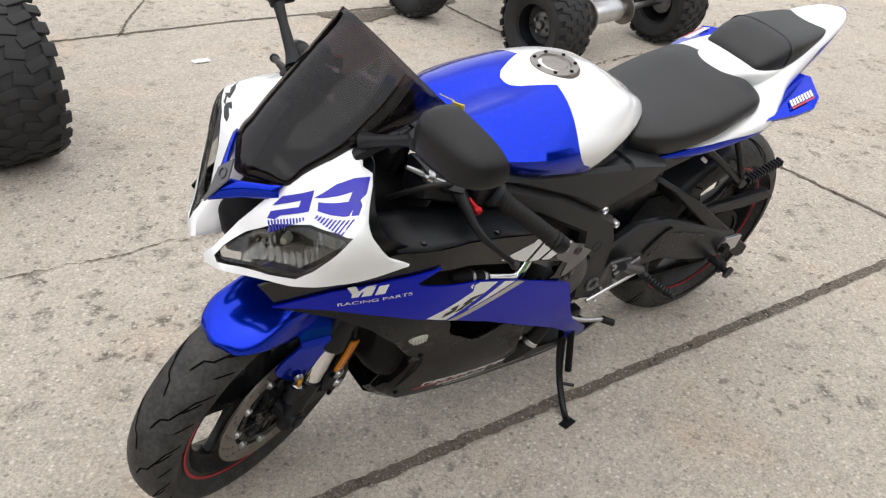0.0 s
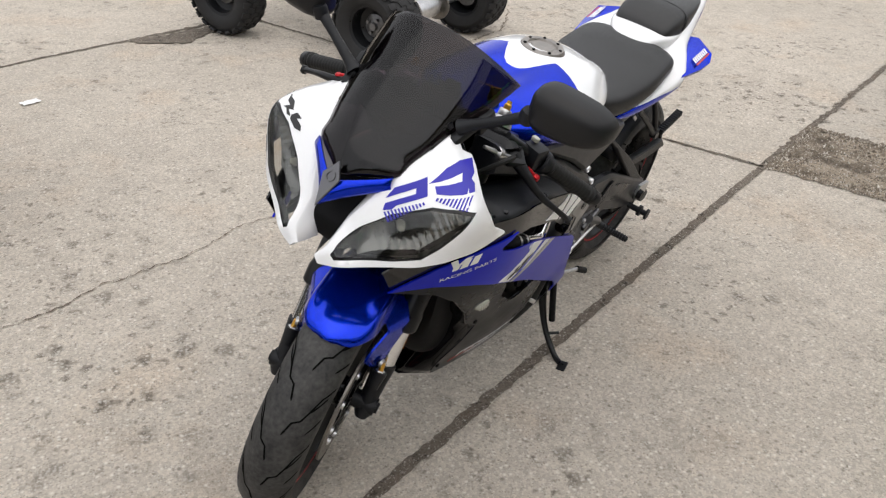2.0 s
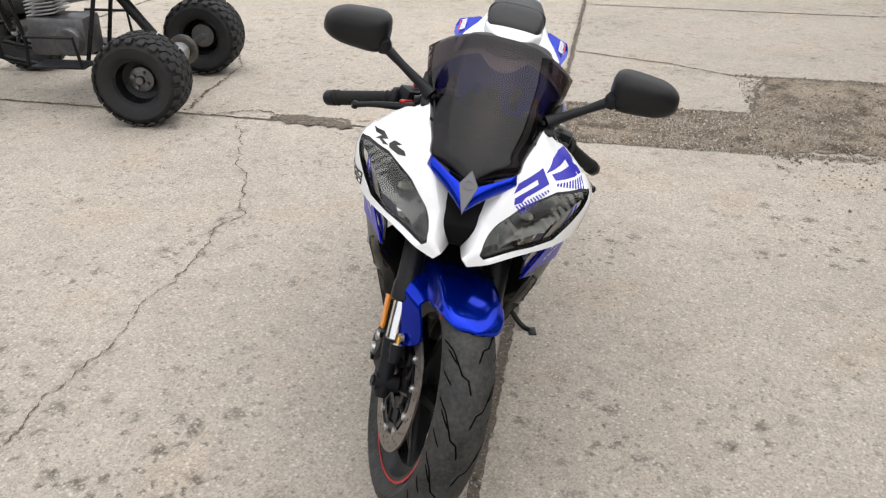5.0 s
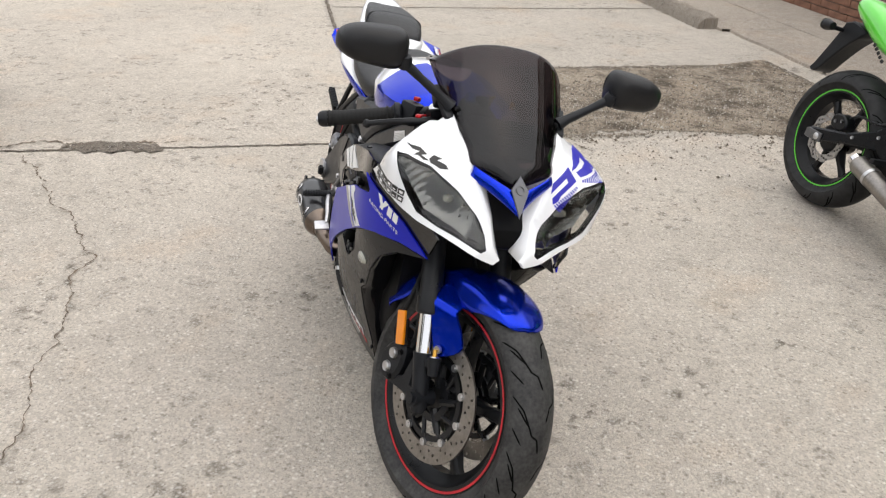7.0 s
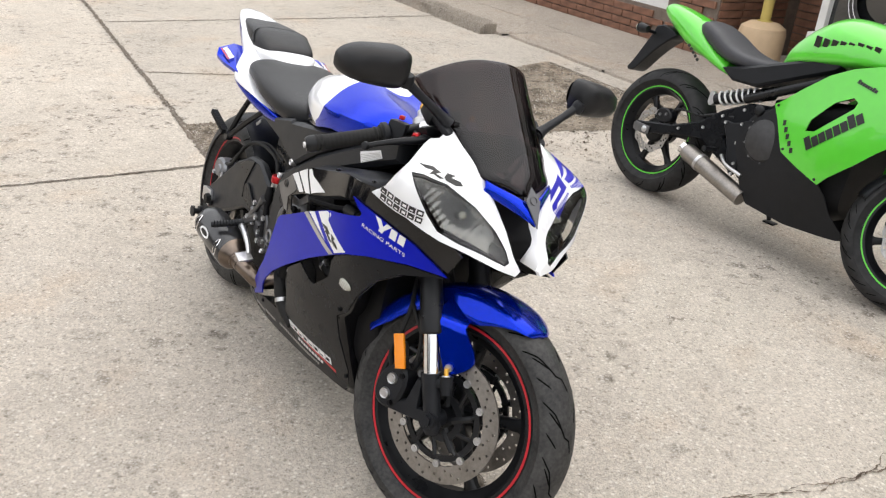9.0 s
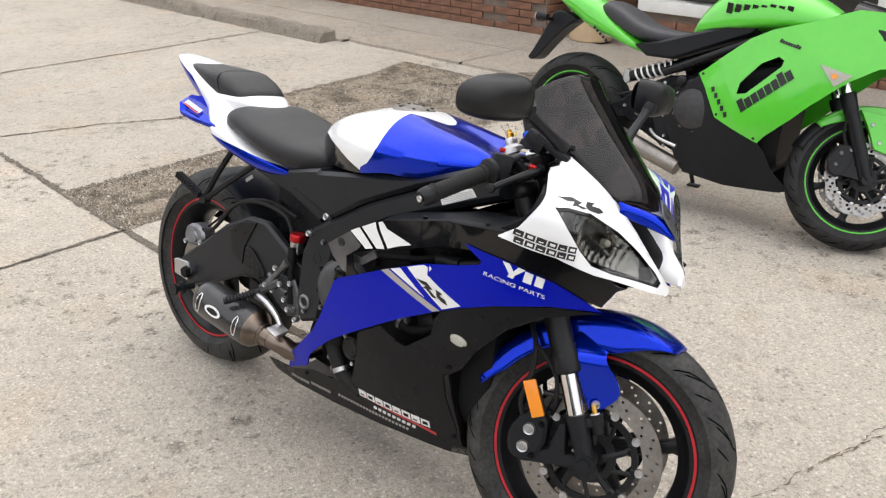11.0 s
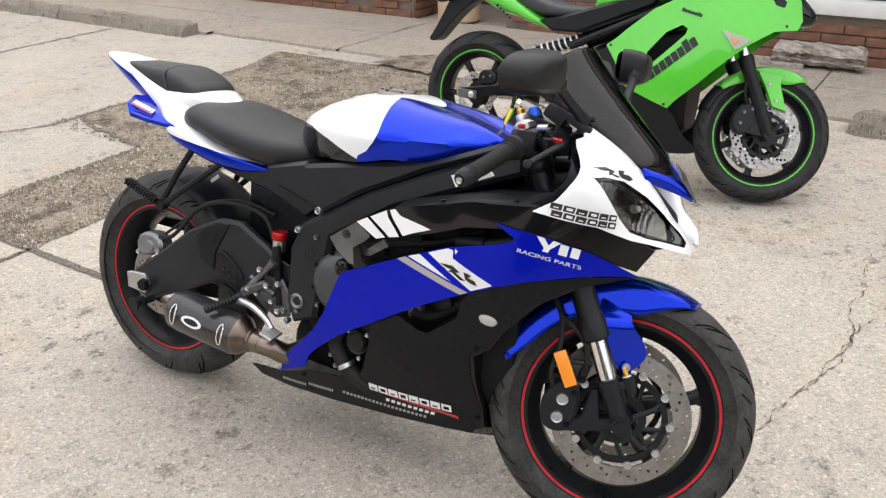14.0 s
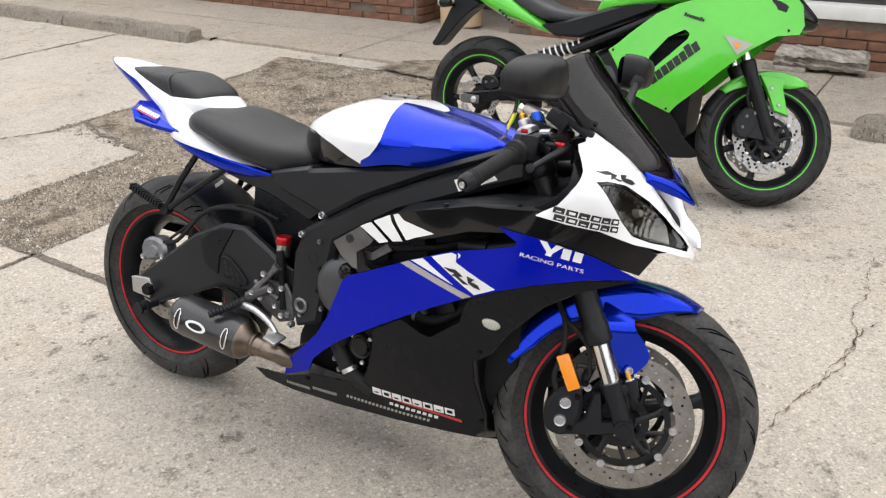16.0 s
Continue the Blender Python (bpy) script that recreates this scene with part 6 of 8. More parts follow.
    for k in range(12):
        pg.box(Vector((0.055, s * 0.15, 0.575)).lerp(Vector((-0.045, s * 0.158, 0.613)), k / 11), (0.006, 0.022, 0.018), (0, 20, 0), 0.001)
    pg.tube([(0.055, s * 0.15, 0.573), (-0.045, s * 0.158, 0.611)], 0.007, 8)
    part("passenger_peg", pg, PLASTIC, br_ob, "ribbed folding peg")
    # frame plugs and bolts
    for q, r, m_ in (((0.575, 0.412), 0.021, GREY_REARSET), ((0.630, 0.659), 0.010, ALU), ((0.570, 0.599), 0.009, ALU), ((0.542, 0.350), 0.008, ALU)):
        part("frame_bolt", Geo().lathe([(0, s * 0.162), (r * 0.5, s * 0.162), (r * 0.55, s * 0.169), (r * 0.8, s * 0.172), (r, s * 0.169), (r, s * 0.155)], (q[0], 0, q[1]), n=20), m_, bike)
    part("frame_plug", Geo().lathe([(0, s * 0.160), (0.012, s * 0.160), (0.014, s * 0.1662), (0.014, s * 0.15)], (0.608, 0, 0.543), n=20), GLOSS, bike)
    # engine side covers
    cv = Geo().lathe([(0, s * 0.194), (0.045, s * 0.192), (0.066, s * 0.185), (0.078, s * 0.170), (0.082, s * 0.13)], (0.705, 0, 0.488), n=36)
    cv_ob = part("engine_cover", cv, mat("grey_engine_cover", (0.060, 0.062, 0.066), 0.42, 0.4, vary=0.2, scale=40), bike, "dark grey round engine cover")
    part("oil_cap", Geo().lathe([(0, s * 0.206), (0.004, s * 0.214), (0.018, s * 0.210), (0.022, s * 0.203), (0.022, s * 0.18)], (0.735, 0, 0.545), n=24).box((0.735, s * 0.213, 0.545), (0.008, 0.008, 0.03), (0, 30, 0), 0.002), GLOSS, cv_ob, "black oil filler cap")
    for k in range(8):
        a = 2 * math.pi * k / 8 + 0.3
        part("cover_bolt", bolt(Geo(), (0.705 + 0.078 * math.cos(a), s * 0.170, 0.488 + 0.078 * math.sin(a)), 0.006, 0.006, (0, s, 0)), DARK, cv_ob)
    lc = Geo().lathe([(0, s * 0.158), (0.028, s * 0.158), (0.032, s * 0.152), (0.04, s * 0.150), (0.055, s * 0.142), (0.06, s * 0.12)], (0.80, 0, 0.385), n=30)
    lc.tube([(0.66, s * 0.15, 0.36), (0.70, s * 0.165, 0.33), (0.74, s * 0.165, 0.275), (0.80, s * 0.15, 0.24)], 0.020, 12, curve=4)
    lc.tube([(0.70, s * 0.15, 0.40), (0.71, s * 0.16, 0.37), (0.70, s * 0.16, 0.34)], 0.018, 12)
    part("water_hose", lc, GRIP, bike, "black hose and small round cover")
    part("hose_clamp", Geo().lathe([(0.021, -0.006), (0.0222, -0.005), (0.0222, 0.005), (0.021, 0.006)], (0.735, s * 0.1655, 0.283), (0.5, 0, -0.75), 20), ALU, bike)
    # upper engine, cables and clamp behind the scoop
    vl = Geo().box((0.86, s * 0.15, 0.615), (0.16, 0.06, 0.05), (0, -18, 0), 0.012).tube([(0.80, s * 0.18, 0.61), (0.88, s * 0.185, 0.63), (0.98, s * 0.18, 0.655), (1.08, s * 0.17, 0.70)], 0.008, 8, curve=4)
    vl.lathe([(0, s * 0.196), (0.010, s * 0.196), (0.012, s * 0.18)], (0.835, 0, 0.605), n=14)
    part("valve_cover", vl, DARK, bike, "dark top end behind the scoop")
    if s > 0:
        pf = part("coolant_pipe", Geo().tube([(0.985, 0.200, 0.618), (0.940, 0.200, 0.600), (0.897, 0.199, 0.585), (0.876, 0.195, 0.598), (0.846, 0.185, 0.632)], 0.0145, 16, curve=5), CHROME, bike, "bright bent pipe above the side fairing")
        part("pipe_sleeve", Geo().tube([(1.065, 0.196, 0.648), (1.055, 0.198, 0.644), (1.03, 0.200, 0.635), (0.978, 0.200, 0.615)], [0.009, 0.0165, 0.0165, 0.0165], 16), GRIP, pf, "black rubber sleeve")
        for q in (0.18, 0.82):
            part("sleeve_band", Geo().lathe([(0.0168, -0.004), (0.0182, -0.003), (0.0182, 0.003), (0.0168, 0.004)], Vector((1.03, 0.200, 0.635)).lerp(Vector((0.978, 0.200, 0.615)), q), (-0.93, 0, -0.36), 20), ALU, pf)
    else:
        part("pipe_fitting", Geo().tube([(1.03, s * 0.19, 0.672), (1.10, s * 0.20, 0.680)], 0.016, 14).tube([(1.10, s * 0.20, 0.680), (1.16, s * 0.19, 0.70)], 0.012, 12), PLASTIC, bike, "black pipe above the side fairing")
    # swingarm vent slots and decal
    vp = part("vent_plate", Geo().plate(rounded([(0.272, 0.470), (0.300, 0.478), (0.345, 0.446), (0.376, 0.414), (0.345, 0.404), (0.275, 0.416)]), s * 0.137, s * 0.1415, 0.0012), ALLOY_BLACK, bike)
    for k in range(9):
        col_k, row_k = k // 3, k % 3
        part("vent_slot", Geo().lathe([(0, s * 0.1425), (0.0048, s * 0.1425), (0.005, s * 0.140)], (0.291 + 0.022 * col_k + 0.004 * row_k, 0, 0.458 - 0.015 * row_k - 0.013 * col_k), n=10), DEC_BLACK, vp)
    # rearset linkage, starter-side cover, scoop bracket and fittings in the openings
    if s < 0:
        lk = part("brake_linkage", Geo().tube([(0.388, -0.166, 0.374), (0.40, -0.166, 0.388), (0.44, -0.168, 0.434), (0.447, -0.168, 0.443), (0.48, -0.168, 0.480), (0.500, -0.168, 0.502)], [0.007, 0.012, 0.012, 0.008, 0.008, 0.013], 12), GREY_REARSET, bike, "grey machined brake linkage")
        for q in ((0.522, 0.375), (0.46, 0.473), (0.484, 0.435), (0.422, 0.414)):
            part("linkage_bolt", bolt(Geo(), (q[0], -0.176, q[1]), 0.008, 0.007, (0, -1, 0)), ALU, lk)
        part("linkage_rod", Geo().tube([(0.491, -0.152, 0.535), (0.498, -0.156, 0.50), (0.504, -0.158, 0.468), (0.514, -0.160, 0.385)], [0.010, 0.013, 0.008, 0.011], 12, curve=3), DARK, lk)
        part("heel_guard", Geo().plate([(0.455, 0.44), (0.50, 0.50), (0.53, 0.49), (0.54, 0.40), (0.515, 0.36), (0.485, 0.38)], -0.138, -0.146, 0.003), ALLOY_BLACK, lk)
    cv2 = part("small_cover", Geo().lathe([(0, s * 0.172), (0.022, s * 0.172), (0.025, s * 0.168), (0.030, s * 0.170), (0.033, s * 0.164), (0.034, s * 0.14)], (0.765, 0, 0.352), n=28), ALLOY_BLACK, bike, "small round engine cover")
    for q in ((0.792, 0.378), (0.738, 0.375), (0.772, 0.312)):
        part("cover_bolt", bolt(Geo(), (q[0], s * 0.164, q[1]), 0.006, 0.005, (0, s, 0)), ALU, cv2)
    sb = part("scoop_bracket", panel([(0.719, 0.626), (0.735, 0.600), (0.747, 0.587), (0.818, 0.597), (0.866, 0.629), (0.852, 0.643), (0.811, 0.612), (0.765, 0.613), (0.744, 0.637)], 0.215, s, 0.005, 0, 0.03), GREY_REARSET, bike, "grey bracket behind the scoop")
    part("bracket_bolt", bolt(Geo(), (0.748, s * 0.216, 0.604), 0.006, 0.005, (0, s, 0)), DARK, sb)
    fit = part("hose_fitting", Geo().tube([(0.84, s * 0.135, 0.50), (0.90, s * 0.150, 0.468), (0.96, s * 0.150, 0.466), (1.04, s * 0.135, 0.52)], 0.013, 12, curve=4), GRIP, bike, "black coolant hose in the fairing opening")
    part("fitting_clamp", Geo().lathe([(0.0135, -0.005), (0.015, -0.004), (0.015, 0.004), (0.0135, 0.005)], (0.905, s * 0.1505, 0.4665), (1, 0, -0.1), 16), ALU, fit)
    part("fitting_bolt", bolt(Geo(), (0.935, s * 0.162, 0.490), 0.010, 0.008, (0, s, 0)), GREY_REARSET, fit)
    part("fitting_block", Geo().box((0.985, s * 0.145, 0.505), (0.05, 0.03, 0.03), (0, -30, 0), 0.006), ALLOY_BLACK, fit)
label_ob = part("sticker", panel([(0.983, 0.806), (1.072, 0.838), (1.087, 0.823), (0.997, 0.782)], 0.1665, -1, 0.001, 0, 0.05), DEC_WHITE, bike, "white warning sticker on the frame")
for k in range(5):
    a, b = Vector((0.990, 0.801)).lerp(Vector((1.0, 0.786)), k / 4), Vector((1.071, 0.832)).lerp(Vector((1.082, 0.824)), k / 4)
    part("letter_bar", panel([tuple(a), tuple(b), (b.x, b.y - 0.0012), (a.x, a.y - 0.0012)], 0.1672, -1, 0.0004, 0, 0.1), SILVER, label_ob)

for q in ((0.628, 0.592), (0.640, 0.420), (0.575, 0.388), (0.690, 0.300), (0.705, 0.275), (0.752, 0.292)):
    part("engine_bolt", bolt(Geo(), (q[0], -0.166, q[1]), 0.007, 0.006, (0, -1, 0)), GREY_REARSET, bike)

# chain guard, hugger, stand spring, rear undertray
part("chain_guard", Geo().plate([(0.413, 0.650), (0.387, 0.647), (0.155, 0.498), (-0.178, 0.244), (-0.175, 0.213), (-0.145, 0.210), (0.130, 0.431), (0.321, 0.587)], 0.105, 0.128, 0.004), PLASTIC, bike, "black chain guard plate")
part("guard_fin", Geo().plate([(0.265, 0.554), (0.097, 0.459), (-0.024, 0.452), (-0.179, 0.444), (-0.214, 0.411), (-0.075, 0.410), (0.069, 0.427)], 0.085, 0.110, 0.004), PLASTIC, bike, "black upper chain guard strip")
hug = []
for i in range(13):
    a = radians(38 + 92 * i / 12)
    hug.append([(RAX.x + (0.335 - 0.02 * abs(u) ** 2) * math.cos(a), 0.10 * u, RAX.z + (0.335 - 0.02 * abs(u) ** 2) * math.sin(a)) for u in [-1 + j / 4 for j in range(9)]])
hg = part("rear_hugger", Geo().grid(hug[:7]), PLASTIC, bike, "black rear hugger", 60)
hg.modifiers.new("thickness", "SOLIDIFY").thickness = 0.004
part("undertray", hull([(0.50, 0.70, 0.10, 0.03, 0.05, 3), (0.35, 0.71, 0.11, 0.02, 0.05, 3), (0.20, 0.74, 0.10, 0.02, 0.04, 3), (0.05, 0.80, 0.08, 0.02, 0.03, 3), (-0.05, 0.83, 0.06, 0.01, 0.02, 3)], 24, 3), SATIN, bike, "black undertray", 50)
for s in (1, -1):
    part("subframe", Geo().plate([(0.426, 0.725), (0.50, 0.72), (0.60, 0.655), (0.56, 0.62), (0.428, 0.665), (0.271, 0.700)], s * 0.095, s * 0.125, 0.008), FRAME_BLACK, bike, "black rear subframe")
    part("subframe_slot", Geo().box((0.245, s * 0.118, 0.665), (0.035, 0.004, 0.010), (0, -35, 0), 0.002), ALU, bike)
part("inner_fender", hull([(0.34, 0.62, 0.085, 0.09, 0.10, 4), (0.42, 0.58, 0.088, 0.12, 0.16, 4), (0.56, 0.56, 0.09, 0.14, 0.18, 4)], 20, 3), SATIN, bike, "black inner rear fender", 50)
part("engine_sump", hull([(0.50, 0.26, 0.07, 0.04, 0.04, 4), (0.56, 0.27, 0.105, 0.09, 0.06, 4), (0.78, 0.28, 0.115, 0.10, 0.07, 4), (1.0, 0.28, 0.11, 0.10, 0.07, 4), (1.05, 0.28, 0.08, 0.06, 0.05, 4)], 24, 3), DARK, bike, "dark engine sump above the belly", 50)
part("shock_tower", Geo().tube([(0.44, 0, 0.36), (0.47, 0, 0.62)], 0.035, 14), DARK, bike)
part("stand_spring", Geo().tube([(0.596, 0.172, 0.27), (0.590, 0.204, 0.140)], 0.0095, 10), DARK, bike)
part("radiator", Geo().box((1.08, 0, 0.50), (0.04, 0.20, 0.28), (0, -18, 0), 0.01), DARK, bike, "dark radiator behind the front wheel")
part("steering_head", Geo().tube([FAX + AX * 0.36 + Vector((-0.035, 0, 0)), FAX + AX * 0.60 + Vector((-0.035, 0, 0))], 0.035, 16).box(FAX + AX * 0.42 + Vector((-0.02, 0, 0)), (0.07, 0.26, 0.04), (0, -24, 0), 0.01).move(STEER), ALLOY_BLACK, bike, "black lower triple clamp")

# dirt patches where the slabs are missing
def blot(uv, z, seed, ragged=0.05, step=0.06):
    """A flat ragged patch from its outline along and across the kerb."""
    rnd = random.Random(seed)
    pts = [Vector(p) + Vector((rnd.gauss(0, ragged), rnd.gauss(0, ragged))) * 0.5 for p in dense(uv, step * 0.4)]
    n = len(pts)
    tri = fill([(p.x, p.y) for p in pts])
    return Geo().add([place(p.x, p.y, z) for p in pts], tri)


dirt_a = part("dirt_and_shade_patch", blot([(3.02, 1.17), (3.64, 1.17), (3.68, 0.1), (4.5, -0.1), (4.56, -1.6), (4.75, -2.12), (1.3, -2.12), (1.5, -1.9), (2.9, -1.75), (2.98, -1.2), (3.15, -0.4), (3.05, 0.3)], 0.004, 5, 0.022), DIRT, None)
tagged(dirt_a, "brown dirt and gravel where slabs are missing", "dirt", kind="structure")
dirt_b = part("dirt_and_shade_patch", blot([(2.13, 4.74), (2.38, 4.69), (2.61, 4.68), (2.88, 4.69), (3.17, 4.74), (3.10, 4.63), (2.84, 4.62), (2.59, 4.55), (2.36, 4.46), (2.24, 4.55), (2.13, 4.66)], 0.006, 6, 0.02), JOINT, None)
tagged(dirt_b, "dark hollow beside a broken slab", "dirt", kind="structure")
dirt_c = part("dirt_and_shade_patch", blot([(2.95, 2.25), (3.06, 2.3), (3.12, 2.6), (3.05, 2.75), (2.96, 2.65)], 0.006, 7, 0.03), JOINT, None)
tagged(dirt_c, "crumbled hole along a slab joint", "dirt", kind="structure")
# dark slab edge with its shade, painted flat in the dirt colour
slab_edge_shade = part("dirt_and_shade_patch", blot([(3.2, -2.05), (3.75, -2.12), (3.7, -2.4), (3.45, -2.6), (3.2, -2.45)], 0.026, 8, 0.03), DIRT, None)
tagged(slab_edge_shade, "dark slab edge on the pavement with its shade painted in", "dirt", kind="structure")
# loose gravel
rnd = random.Random(11)
gv = Geo()
for i in range(24000):
    u, n = min(4.5, rnd.gauss(3.7, 0.45)), rnd.uniform(-2.1, 1.16)
    if n > 0.1:
        u = 3.04 + 0.62 * rnd.random()
    if i % 5 == 0:
        u, n = rnd.choice(((3.03, rnd.uniform(-0.4, 1.2)), (rnd.uniform(3.0, 3.66), 1.18), (3.66, rnd.uniform(0.1, 1.2)), (4.5, rnd.uniform(-1.7, 0.1)), (rnd.uniform(1.4, 4.7), -2.06)))
        u, n = u + rnd.gauss(0.015, 0.014), n + rnd.gauss(-0.01, 0.012)
    if i % 5 and noise.noise(Vector((u * 2.6, n * 2.6, 0))) + 0.5 * noise.noise(Vector((u * 8, n * 8, 3))) < rnd.uniform(-0.75, 0.22):
        continue
    r = rnd.uniform(0.0032, 0.0070) * (2.0 if rnd.random() < 0.08 else 1)
    c = place(u, n, 0.0035)
    a = rnd.uniform(0, 3)
    base = [c + Vector((r * math.cos(a + k * 1.57) * rnd.uniform(0.7, 1.2), r * math.sin(a + k * 1.57) * rnd.uniform(0.7, 1.2), 0)) for k in range(4)]
    gv.add(base + [c + Vector((rnd.uniform(-r, r) * 0.3, rnd.uniform(-r, r) * 0.3, r * 0.9))], [(0, 1, 4), (1, 2, 4), (2, 3, 4), (3, 0, 4)])
GRAVEL = bpy.data.materials.new("loose_gravel")
GRAVEL.use_nodes = True
nt = GRAVEL.node_tree
gi = nt.nodes.new("ShaderNodeNewGeometry")
cr = nt.nodes.new("ShaderNodeValToRGB")
cr.color_ramp.elements[0].color, cr.color_ramp.elements[1].color = (0.08, 0.062, 0.046, 1), (0.62, 0.58, 0.52, 1)
cr.color_ramp.elements.new(0.7).color = (0.24, 0.20, 0.155, 1)
nt.links.new(gi.outputs["Random Per Island"], cr.inputs["Fac"])
nt.links.new(cr.outputs[0], nt.nodes["Principled BSDF"].inputs["Base Color"])
nt.nodes["Principled BSDF"].inputs["Roughness"].default_value = 0.9
tagged(part("gravel", gv, GRAVEL, None, angle=10), "loose grey gravel scattered on the dirt", "gravel", kind="stuff")

# broken slab edges round the dirt, their shade painted as a dark line
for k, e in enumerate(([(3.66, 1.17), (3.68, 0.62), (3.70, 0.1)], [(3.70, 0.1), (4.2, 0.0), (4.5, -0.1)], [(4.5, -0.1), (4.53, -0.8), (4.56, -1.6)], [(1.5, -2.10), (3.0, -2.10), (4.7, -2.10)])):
    ground_line("joint", e, [0.022, 0.03, 0.02], JOINT, "painted dark line of shade along a broken slab edge", 60 + k, 0.5, 0.0065)

# cracks and joints
JL = "thin dirt-filled joint in the concrete"
ground_line("joint", [(6.68, 1.2), (6.72, -0.9), (6.78, -2.1)], [0.018, 0.02, 0.02], JOINT, JL, 21)
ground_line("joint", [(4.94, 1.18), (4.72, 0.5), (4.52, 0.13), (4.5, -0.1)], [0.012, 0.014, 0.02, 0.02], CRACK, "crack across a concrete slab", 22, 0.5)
ground_line("joint", [(-6, 4.8), (0.6, 4.77), (1.74, 4.77), (2.7, 4.72)], [0.02, 0.022, 0.022, 0.03], JOINT, JL, 23)
ground_line("joint", [(0.94, 4.72), (1.1, 5.1), (1.27, 5.42), (1.6, 7.5)], [0.014, 0.012, 0.012, 0.012], JOINT, JL, 24, 0.4)
ground_line("joint", [(3.02, 5.2), (6.2, 5.0), (14, 4.9)], [0.02, 0.02, 0.02], JOINT, JL, 25)
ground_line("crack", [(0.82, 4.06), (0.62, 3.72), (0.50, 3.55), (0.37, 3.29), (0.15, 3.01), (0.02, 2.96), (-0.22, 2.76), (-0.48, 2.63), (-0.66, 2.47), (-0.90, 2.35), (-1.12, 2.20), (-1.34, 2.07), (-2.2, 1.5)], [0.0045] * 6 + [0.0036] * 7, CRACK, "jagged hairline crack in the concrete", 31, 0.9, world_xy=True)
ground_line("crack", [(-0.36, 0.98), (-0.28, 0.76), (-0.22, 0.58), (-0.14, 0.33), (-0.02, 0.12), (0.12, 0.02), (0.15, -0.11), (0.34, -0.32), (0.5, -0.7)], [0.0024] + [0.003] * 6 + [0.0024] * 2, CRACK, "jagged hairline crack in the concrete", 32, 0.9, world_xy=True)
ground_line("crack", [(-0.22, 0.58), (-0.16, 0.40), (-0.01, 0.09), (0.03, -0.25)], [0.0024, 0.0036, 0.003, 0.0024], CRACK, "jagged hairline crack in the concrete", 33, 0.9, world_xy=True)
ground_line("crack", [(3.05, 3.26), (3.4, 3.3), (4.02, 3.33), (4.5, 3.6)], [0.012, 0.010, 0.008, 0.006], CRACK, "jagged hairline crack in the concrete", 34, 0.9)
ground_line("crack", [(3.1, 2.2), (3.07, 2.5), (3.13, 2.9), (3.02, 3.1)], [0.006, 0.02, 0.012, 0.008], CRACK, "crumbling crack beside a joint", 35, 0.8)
# kerbs: worn stone blocks
def kerb(u0, u1, blocks, seed):
    rnd = random.Random(seed)
    root = thing("kerb", Matrix.Identity(4), "worn and chipped concrete kerb beside the yard", "kerb", kind="structure")
    length = (u1 - u0) / blocks
    for b in range(blocks):
        rows = []
        for i in range(37):
            u = u0 + length * b + 0.006 + (length - 0.012) * i / 36
            chip = 0.035 * max(0.0, noise.noise(Vector((u * 3.1, seed * 7.0, 0))) * 2 - 0.1)
            j = [rnd.gauss(0, 0.008) + 0.016 * noise.noise(Vector((u * 6.0, k * 3.1, seed))) for k in range(10)]
            front, h = -2.13 - chip * 0.7, 0.118 - chip * 0.8
            e = 0.02 if i in (0, 36) else 0
            rows.append([place(u, front + 0.02 + j[0], 0), place(u, front + j[1], 0.05), place(u, front - 0.015 + j[2] - e, h - 0.03 + j[3]), place(u, front - 0.05 + j[4] * 1.5, h + j[5] - e), place(u, front - 0.13, h + j[6] * 0.6 - e), place(u, front - 0.17, h - 0.02), place(u, front - 0.17, 0)])
        part("kerb_block", Geo().grid(rows, close_u=True, cap=True), KERB, root, angle=25)


kerb(5.85, 15.0, 5, 1)
kerb(-9.5, 0.44, 5, 2)

# pavement in front of the building: slabs with joints
pav = thing("pavement", Matrix.Identity(4), "worn beige concrete pavement along the building", "pavement", kind="structure")
edges = [-9.5, -7.6, -5.8, -4.1, -2.45, -0.85, 0.76, 2.5, 4.3, 5.75, 7.3, 9.0, 10.8, 12.6, 15.0]
for a, b in zip(edges, edges[1:]):
    inner_n = -2.31 if (a > 5.7 or b < 0.5) else -2.36
    slab = Geo()
    rnd = random.Random(int(a * 10))
    for n0, n1 in ((inner_n, -3.06), (-3.072, -3.80)):
        front = [place(a + 0.006 + (b - a - 0.012) * i / 10, n0 + rnd.gauss(0, 0.008), 0.022) for i in range(11)]
        back = [place(a + 0.006 + (b - a - 0.012) * i / 10, n1, 0.022) for i in range(11)]
        low = [p + Vector((0, 0, -0.10)) + place(0, 0.02) for p in front]
        lowb = [p + Vector((0, 0, -0.10)) for p in back]
        slab.grid([low, front, back, lowb])
    part("paving_slab", slab, WALK, pav, angle=25)

# building front
BRICK = mat("brown_brick", (0.185, 0.085, 0.053), 0.8, vary=0.35, scale=14, bump=0.4, bscale=250, col2=(0.28, 0.138, 0.086))
MORTAR = mat("mortar", (0.17, 0.135, 0.11), 0.95, vary=0.2, scale=60)
WHITE_TRIM = mat("white_painted_trim", (0.70, 0.70, 0.68), 0.55, vary=0.08, scale=10)
DARK_PANE = mat("dark_window_glass", (0.012, 0.013, 0.014), 0.06, 0.0, 0.5, 0.03, spec=0.7)
TAN = mat("tan_painted_steel", (0.52, 0.38, 0.24), 0.6, vary=0.1, scale=12, bump=0.2, bscale=80)
FACE_N = -3.82


